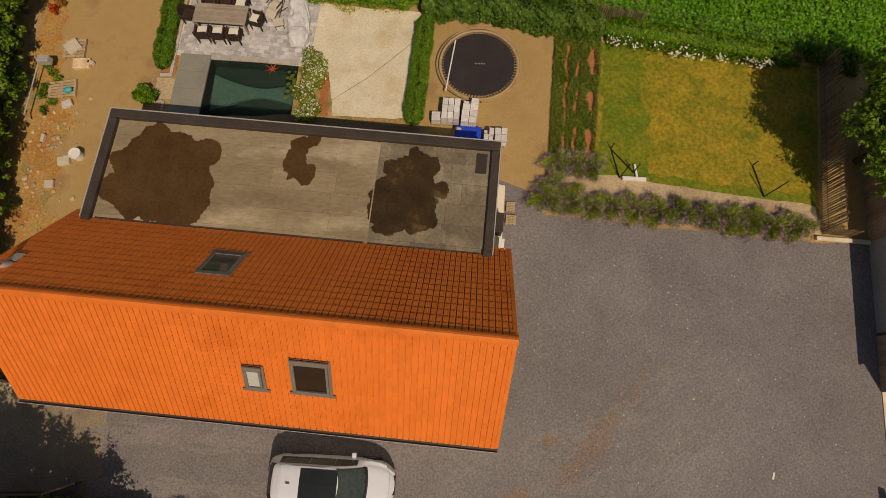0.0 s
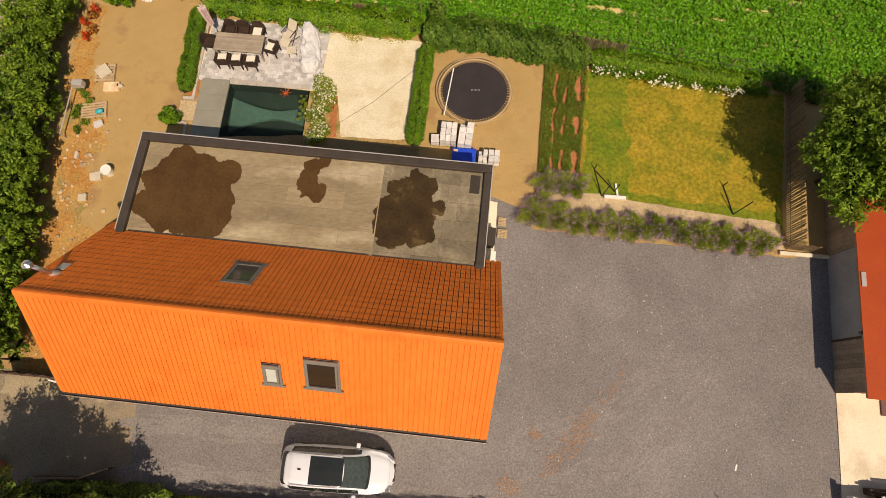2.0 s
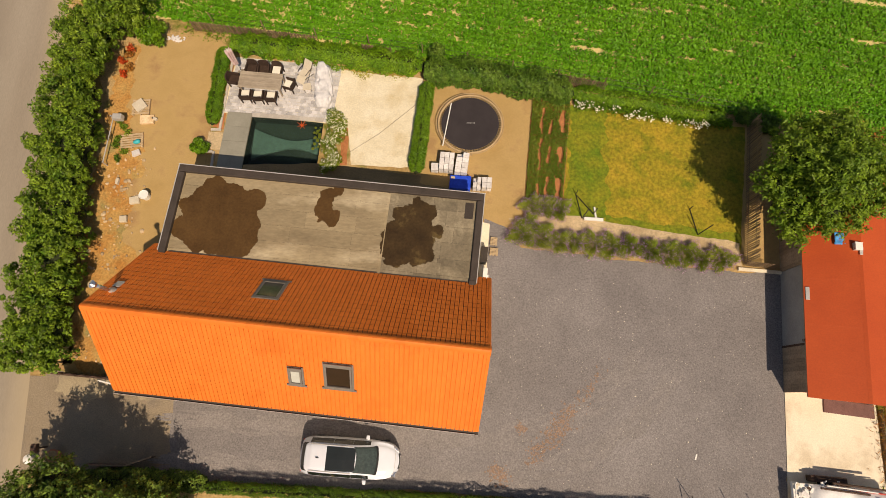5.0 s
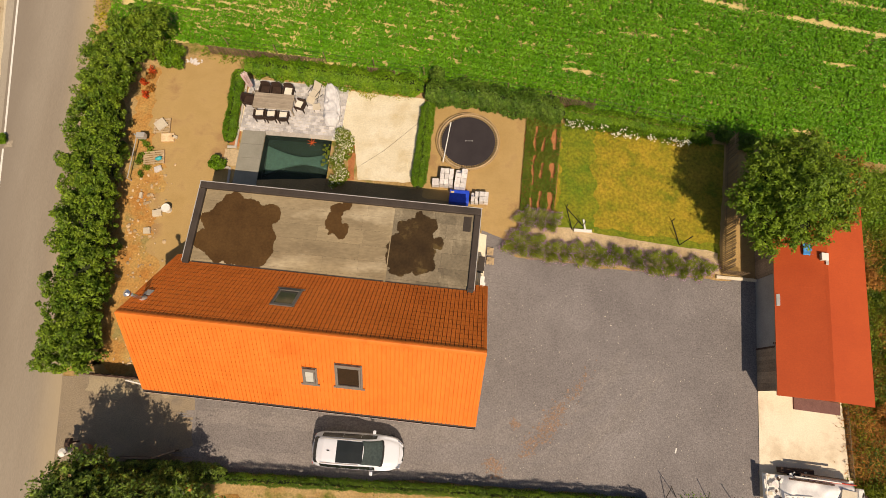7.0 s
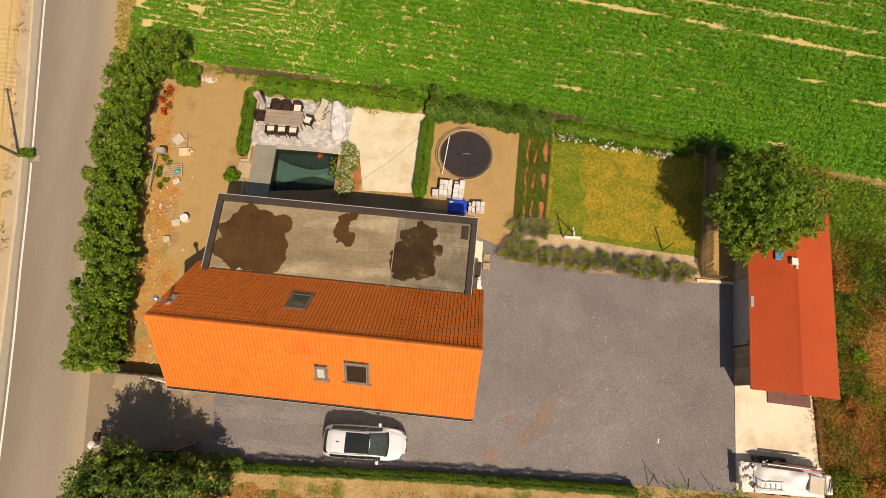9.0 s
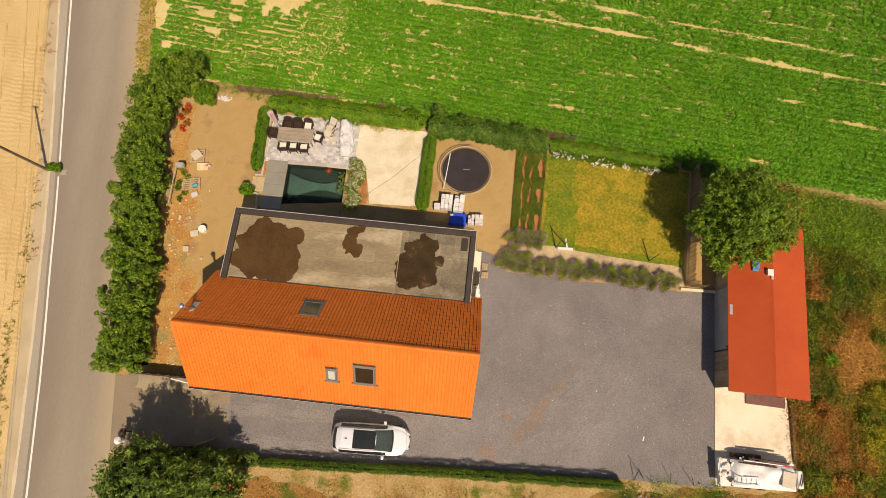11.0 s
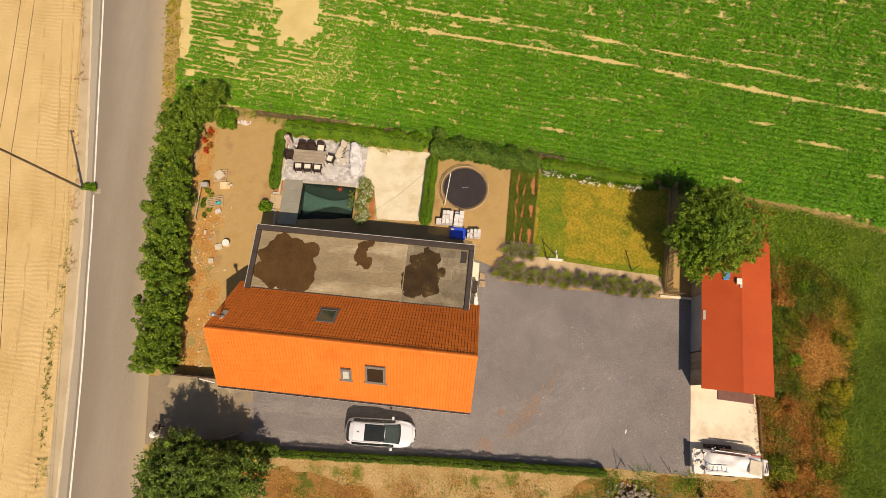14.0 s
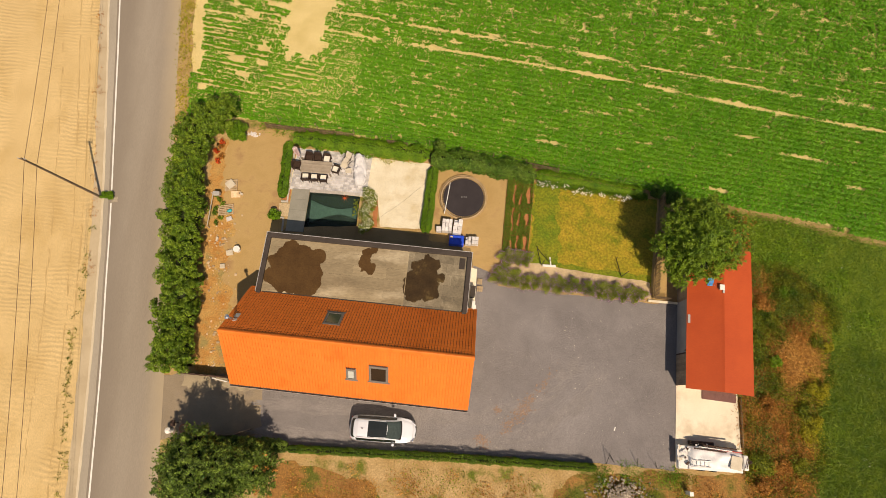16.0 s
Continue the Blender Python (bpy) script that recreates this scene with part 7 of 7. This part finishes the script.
wild("yellow_undergrowth", 5200, X, Y, lambda x, y: east(x, y) & zone(YELLOW, x, y, 0.7), 0.085, M_L_YELLOW, "yellowish green undergrowth", 0.5, 14, 0.25, 0.2, 0.9)
# the dark leaf colour also stands in for shade between the clumps
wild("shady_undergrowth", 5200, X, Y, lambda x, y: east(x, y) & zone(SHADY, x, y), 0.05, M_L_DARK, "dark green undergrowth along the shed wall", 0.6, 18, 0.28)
ur = np.random.default_rng(21)
for i in range(46):
    bx, by = ur.uniform(21.2, 27.3), ur.uniform(-7.0, 9.0)
    q = np.array([bx]), np.array([by])
    if not east(*q)[0] or zone(BLEACHED, *q, 0.0)[0]:
        continue
    mt, word = (M_L_DRY, "rust-brown withered") if zone(RUSTY, *q)[0] else ((M_L_YELLOW, "yellowish green") if zone(YELLOW, *q)[0] else (M_L_OLIVE, "olive green") if i % 3 else (M_L_HEDGE2, "fresh green"))
    bush("undergrowth_shrub", bx, by, ur.uniform(0.35, 0.8), ur.uniform(0.5, 1.0), 1000, 0.055, mt, word + " wild shrub behind the shed", group="wild shrubs behind the shed")
bush("undergrowth_shrub", 23.25, 2.75, 0.5, 0.7, 1400, 0.055, M_L_BRIGHT, "fresh bright green shrub among withered weeds", group="wild shrubs behind the shed")
bush("withered_shrub", 20.6, 11.6, 0.9, 1.4, 2000, 0.06, M_L_DRY, "rusty half-dead shrub behind the tree")


def in_meadow(x, y):
    return (y < 13.6 - 0.22 * (x - 22.6)) & ((x > meadow_edge(y) - 0.1) | (y > 9.6)) & (x > 20.6)


def gloomy(x, y):
    return nz(x, y, 0.22, 4.0) + 0.35 * nz(x, y, 0.9, 8.0) + np.clip((1.5 - y) / 5, -0.5, 0.5) > 0.02


wild("meadow_grass", 21000, (20.6, 40), (-14, 14), lambda x, y: in_meadow(x, y) & ~gloomy(x, y), 0.12, M_L_MEADOW, "tall tufted meadow grass", 0.28, 14, 0.35, 0.14, 1.5)
wild("deep_meadow_grass", 21000, (20.6, 40), (-14, 14), lambda x, y: in_meadow(x, y) & gloomy(x, y), 0.12, M_L_DEEP, "darker lush meadow grass", 0.28, 14, 0.35, 0.14, 1.5)
wild("leafy_meadow_weeds", 4200, (21, 32), (3, 13.4), lambda x, y: in_meadow(x, y) & (zone(((24.4, 11.4, 3.0, 1.8), (28.8, 8.6, 0.8, 0.9), (30.2, 5.8, 0.7, 0.6), (29.0, -2.5, 0.8, 1.0)), x, y)), 0.075, M_L_BRIGHT, "bright leafy weeds in the meadow", 0.4, 14, 0.25)
wild("pale_seed_heads", 60, (26, 38), (-6, 13), lambda x, y: in_meadow(x, y) & (nz(x, y, 0.5, 6.0) > 0.1), 0.04, M_L_WHITE, "pale seed heads in the meadow", 0.4, 5, 0.12)
sheet("weedy_ground", [(-10.9, -4.85), (-8.4, -5.0), (-6.6, -5.5), (-4.6, -5.9), (-3.6, -7.2), (-4.2, -10), (-12, -10)], 0.012, M_ROUGH, "brown weedy ground below the driveway", "ground", 0.35, 0.35)
sheet("weedy_ground", [(8.6, -5.2), (10.5, -4.8), (16.6, -4.75), (16.6, -10), (7.0, -10), (7.6, -6.4)], 0.012, M_ROUGH, "brown weedy ground round the rubble", "ground", 0.35, 0.35)
wild("rubble_weeds", 700, (8, 17), (-8, -4.7), lambda x, y: nz(x, y, 0.7, 5.0) > -0.05, 0.045, M_L_OLIVE, "olive weeds round the rubble heap", 0.35, 12, 0.22)
wild("brown_weeds", 900, (-11.5, 7), (-9, -4.9), lambda x, y: nz(x, y, 0.6, 5.0) - 0.12 * (x + 8) * (x > -8) * 0.4 + 0.15 * (-5.6 - y) > 0.05, 0.045, M_L_STRAWY, "bleached brown weeds on dry ground", 0.28, 12, 0.25)
wild("dry_tussocks", 900, (-10, 16), (-11, -4.4), lambda x, y: (y < -4.5) & (nz(x, y, 0.45, 3.0) > 0.02), 0.045, M_L_FLOWERING, "sparse yellowing weeds on dry ground", 0.35, 9, 0.25)
wild("rusty_tussocks", 3000, (-10, 20), (-11, -4.4), lambda x, y: (y < -5.2) & (nz(x, y, 0.45, 8.0) + 0.25 * (-6.2 - y) > 0.0), 0.045, M_L_DRY, "rust-brown dry weeds", 0.3, 9, 0.25)
wild("yard_edge_weeds", 260, (10.5, 16), (-5.6, -4.1), lambda x, y: (y < -4.25) & (nz(x, y, 0.9, 4.0) > 0), 0.042, M_L_HEDGE2, "green weeds at the gravel's edge", 0.4, 12, 0.2)
wild("verge_grass", 1300, (-25.5, -19), (19, 36), lambda x, y: (x > road_right(y) + 0.1) & (x < road_right(y) + 1.2), 0.07, M_L_YELLOW, "rough roadside grass", 0.3, 10, 0.2)
wild("straw_weeds", 1100, (-29, -25), (-8, 12), lambda x, y: np.abs(x - np.interp(y, [-8, -4.3, -0.3, 3.2, 5.5, 8.7, 12], [-25.4, -25.77, -26.46, -26.82, -26.9, -26.93, -27.0])) < 0.42 * rng.uniform(size=len(x)) + 0.35 * nz(x, y, 0.8, 4.0), 0.05, M_L_OLIVE, "small green weeds along the straw field", 0.2, 7, 0.08)
wild("withered_weeds", 700, (-31, -26), (7, 34), lambda x, y: np.abs(x - road_left(y) + 0.75) < 0.12 + 0.25 * (nz(x, y, 0.8, 3.0) > 0.12), 0.05, M_L_DRY, "withered brown weeds along the straw field", 0.22, 8, 0.11)
wild("path_edge_grass", 2600, (-15, 15.3), (15.2, 21.4), lambda x, y: np.abs(y - np.interp(x, [-13.5, -1.4, 15], [20.35, 18.75, 15.95])) < 0.55, 0.06, M_L_BRIGHT, "long grass under the boundary fence", 0.4, 14, 0.2)


wild("plot_edge_weeds", 200, (-6.0, -1.4), (16.8, 18.1), lambda x, y: y > 17.75 + 0.25 * np.sin(x * 3) - 0.25 * rng.uniform(size=len(x)), 0.045, M_L_YELLOW, "small weeds creeping over the sand's edge", 0.15, 9, 0.12)


# ---- power line ----
def power_pole():
    root = thing("utility_pole", "tall dark wooden utility pole beside the road", "pole", -26.95, 14.15)
    top = Vector((0.45, -0.75, 8.5))
    part("pole", T(((0, 0, 0), top, 0.095, 0.065, 14)), M_POLE, root)
    part("crossarm", B(((top.x, top.y, 8.35), (0.5, 0.05, 0.05), 0.008, -8)), M_POLE, root)
    for s in (-0.2, 0.2):
        part("insulator", T(((top.x + s, top.y - 0.07 * s, 8.4), (top.x + s, top.y - 0.07 * s, 8.55), 0.04, 0.03, 10)), M_ZINC, root)
    for s in (0.97, 0.84):
        w = thing("power_line", "thin dark overhead power cable", "cable", 0, 0, 0, 0, "power cables")
        bm = bmesh.new()
        c = Vector((-26.95 + 0.45 * s + 0.09, 14.15 - 0.75 * s, 8.6 * s))
        rows = []
        for k in range(-12, 13):
            f = abs(k) / 12
            q = c + Vector((-0.148, 1, 0)) * (45 * k / 12) + Vector((0, 0, -3.2 * f * (1 - f)))
            rows.append([bm.verts.new(q + Vector((0.014 * math.cos(a), 0, 0.014 * math.sin(a)))) for a in (0, 1.26, 2.51, 3.77, 5.03)])
        for a, d in zip(rows, rows[1:]):
            for j in range(5):
                bm.faces.new((a[j], a[(j + 1) % 5], d[(j + 1) % 5], d[j]))
        part("wire", bm, M_DARKBROWN, w)
    for i in range(3):
        bush("weed", -26.6 + 0.25 * i, 14.25 + 0.1 * math.sin(i * 3), 0.35, 0.45, 420, 0.06, M_L_CONIFER, "green weed at the foot of the pole", group="weeds by the pole")


power_pole()
cable = thing("ground_cable", "thin dark cable lying over the white sand", "cable", 0, 0, 0.02)
part("wire", T(((-5.1, 12.9, 0.012), (-3.6, 14.0, 0.012), 0.006, None, 5), ((-3.6, 14.0, 0.012), (-2.0, 15.5, 0.012), 0.007, None, 5), ((-2.0, 15.5, 0.012), (-1.5, 16.0, 0.012), 0.006, None, 5)), M_DARKBROWN, cable)


def dirt_trails():
    """Reddish dirt tracked over the gravel, in many small worn patches."""
    vs, fs = [], []
    spots = ((5.7, -0.9, 0.42, 1.0, 420), (4.6, -2.0, 0.35, 0.55, 130), (2.9, -3.0, 0.5, 0.3, 200), (3.9, -1.0, 0.3, 0.2, 70), (7.2, 0.9, 0.3, 0.9, 90))
    for cx, cy, a, b, n in spots:
        for i in range(n):
            u, v = a * rng.normal() * 0.55, b * rng.normal() * 0.7
            px, py = cx + u * 0.78 + v * 0.62, cy - u * 0.62 + v * 0.78
            r = abs(rng.normal(0.0, 0.026)) + 0.012
            k, m = len(vs), 7
            for j in range(m):
                g = 2 * math.pi * j / m
                q = r * (0.6 + 0.6 * rng.uniform())
                vs.append((px + q * math.cos(g) * 1.1, py + q * math.sin(g), 0.0235 + 0.000005 * len(fs)))
            fs.append(tuple(range(k, k + m)))
    tagged(raw("dirt_trail", vs, fs, M_REDGRIT), "reddish grit tracked over the grey gravel", "dirt", kind="stuff")


M_REDGRIT = mat("reddish_grit", (0.25, 0.172, 0.13), (0.30, 0.20, 0.148), 2, 16, var=0.5, bump=0.6)
dirt_trails()


def strips(name, runs, material, label, category, z):
    """Ragged thin strips of trodden ground that follow the runs: a line, its spread, the strips' size and number."""
    vs, fs = [], []
    for line, spread, a0, w0, n in runs:
        p, nrm, length = along(line, rng.uniform(0.01, 0.99, n))
        off = np.clip(rng.normal(size=n), -2, 2) * spread
        for (x, y), (nx, ny), o in zip(p, nrm, off):
            a, w, k = a0 * rng.uniform(0.5, 1.3), w0 * rng.uniform(0.5, 1.4), len(vs)
            for q in range(8):
                g = 2 * math.pi * q / 8
                u, v = a * math.cos(g) * rng.uniform(0.8, 1.1), o + w * math.sin(g) * rng.uniform(0.7, 1.3)
                vs.append((x + u * ny + v * nx, y - u * nx + v * ny, z + 0.000004 * len(fs)))
            fs.append(tuple(range(k, k + 8)))
    tagged(raw(name, vs, fs, material), label, category, kind="stuff")


def arc(cx, cy, r, a0, a1, n=14):
    return [(cx + r * math.cos(radians(a)), cy + r * math.sin(radians(a))) for a in np.linspace(a0, a1, n)]


strips("wheel_tracks", [([(-13, -0.95), (0, -1.6), (4, -1.5)], 0.2, 0.6, 0.08, 200), ([(-13, -2.75), (0, -3.3), (4, -3.2)], 0.22, 0.6, 0.08, 210),
                        (arc(2.0, 8.0, 9.5, -88, -35), 0.3, 0.55, 0.11, 70), (arc(2.0, 8.0, 11.2, -86, -35), 0.3, 0.55, 0.11, 80)],
       M_TRACK, "paler gravel worn by wheels along the driveway", "wheel track", 0.0185)
strips("straw_ruts", [([(road_left(y) - 1.55, y) for y in range(-12, 40, 4)], 0.035, 0.5, 0.03, 190), ([(road_left(y) - 2.15 - 0.01 * y, y) for y in range(-12, 40, 4)], 0.04, 0.5, 0.03, 130),
                      ([(road_left(y) - 3.9, y) for y in range(-12, 40, 4)], 0.05, 0.5, 0.035, 70)],
       M_RUT, "thin wheel ruts pressed into the straw field", "wheel track", 0.009)
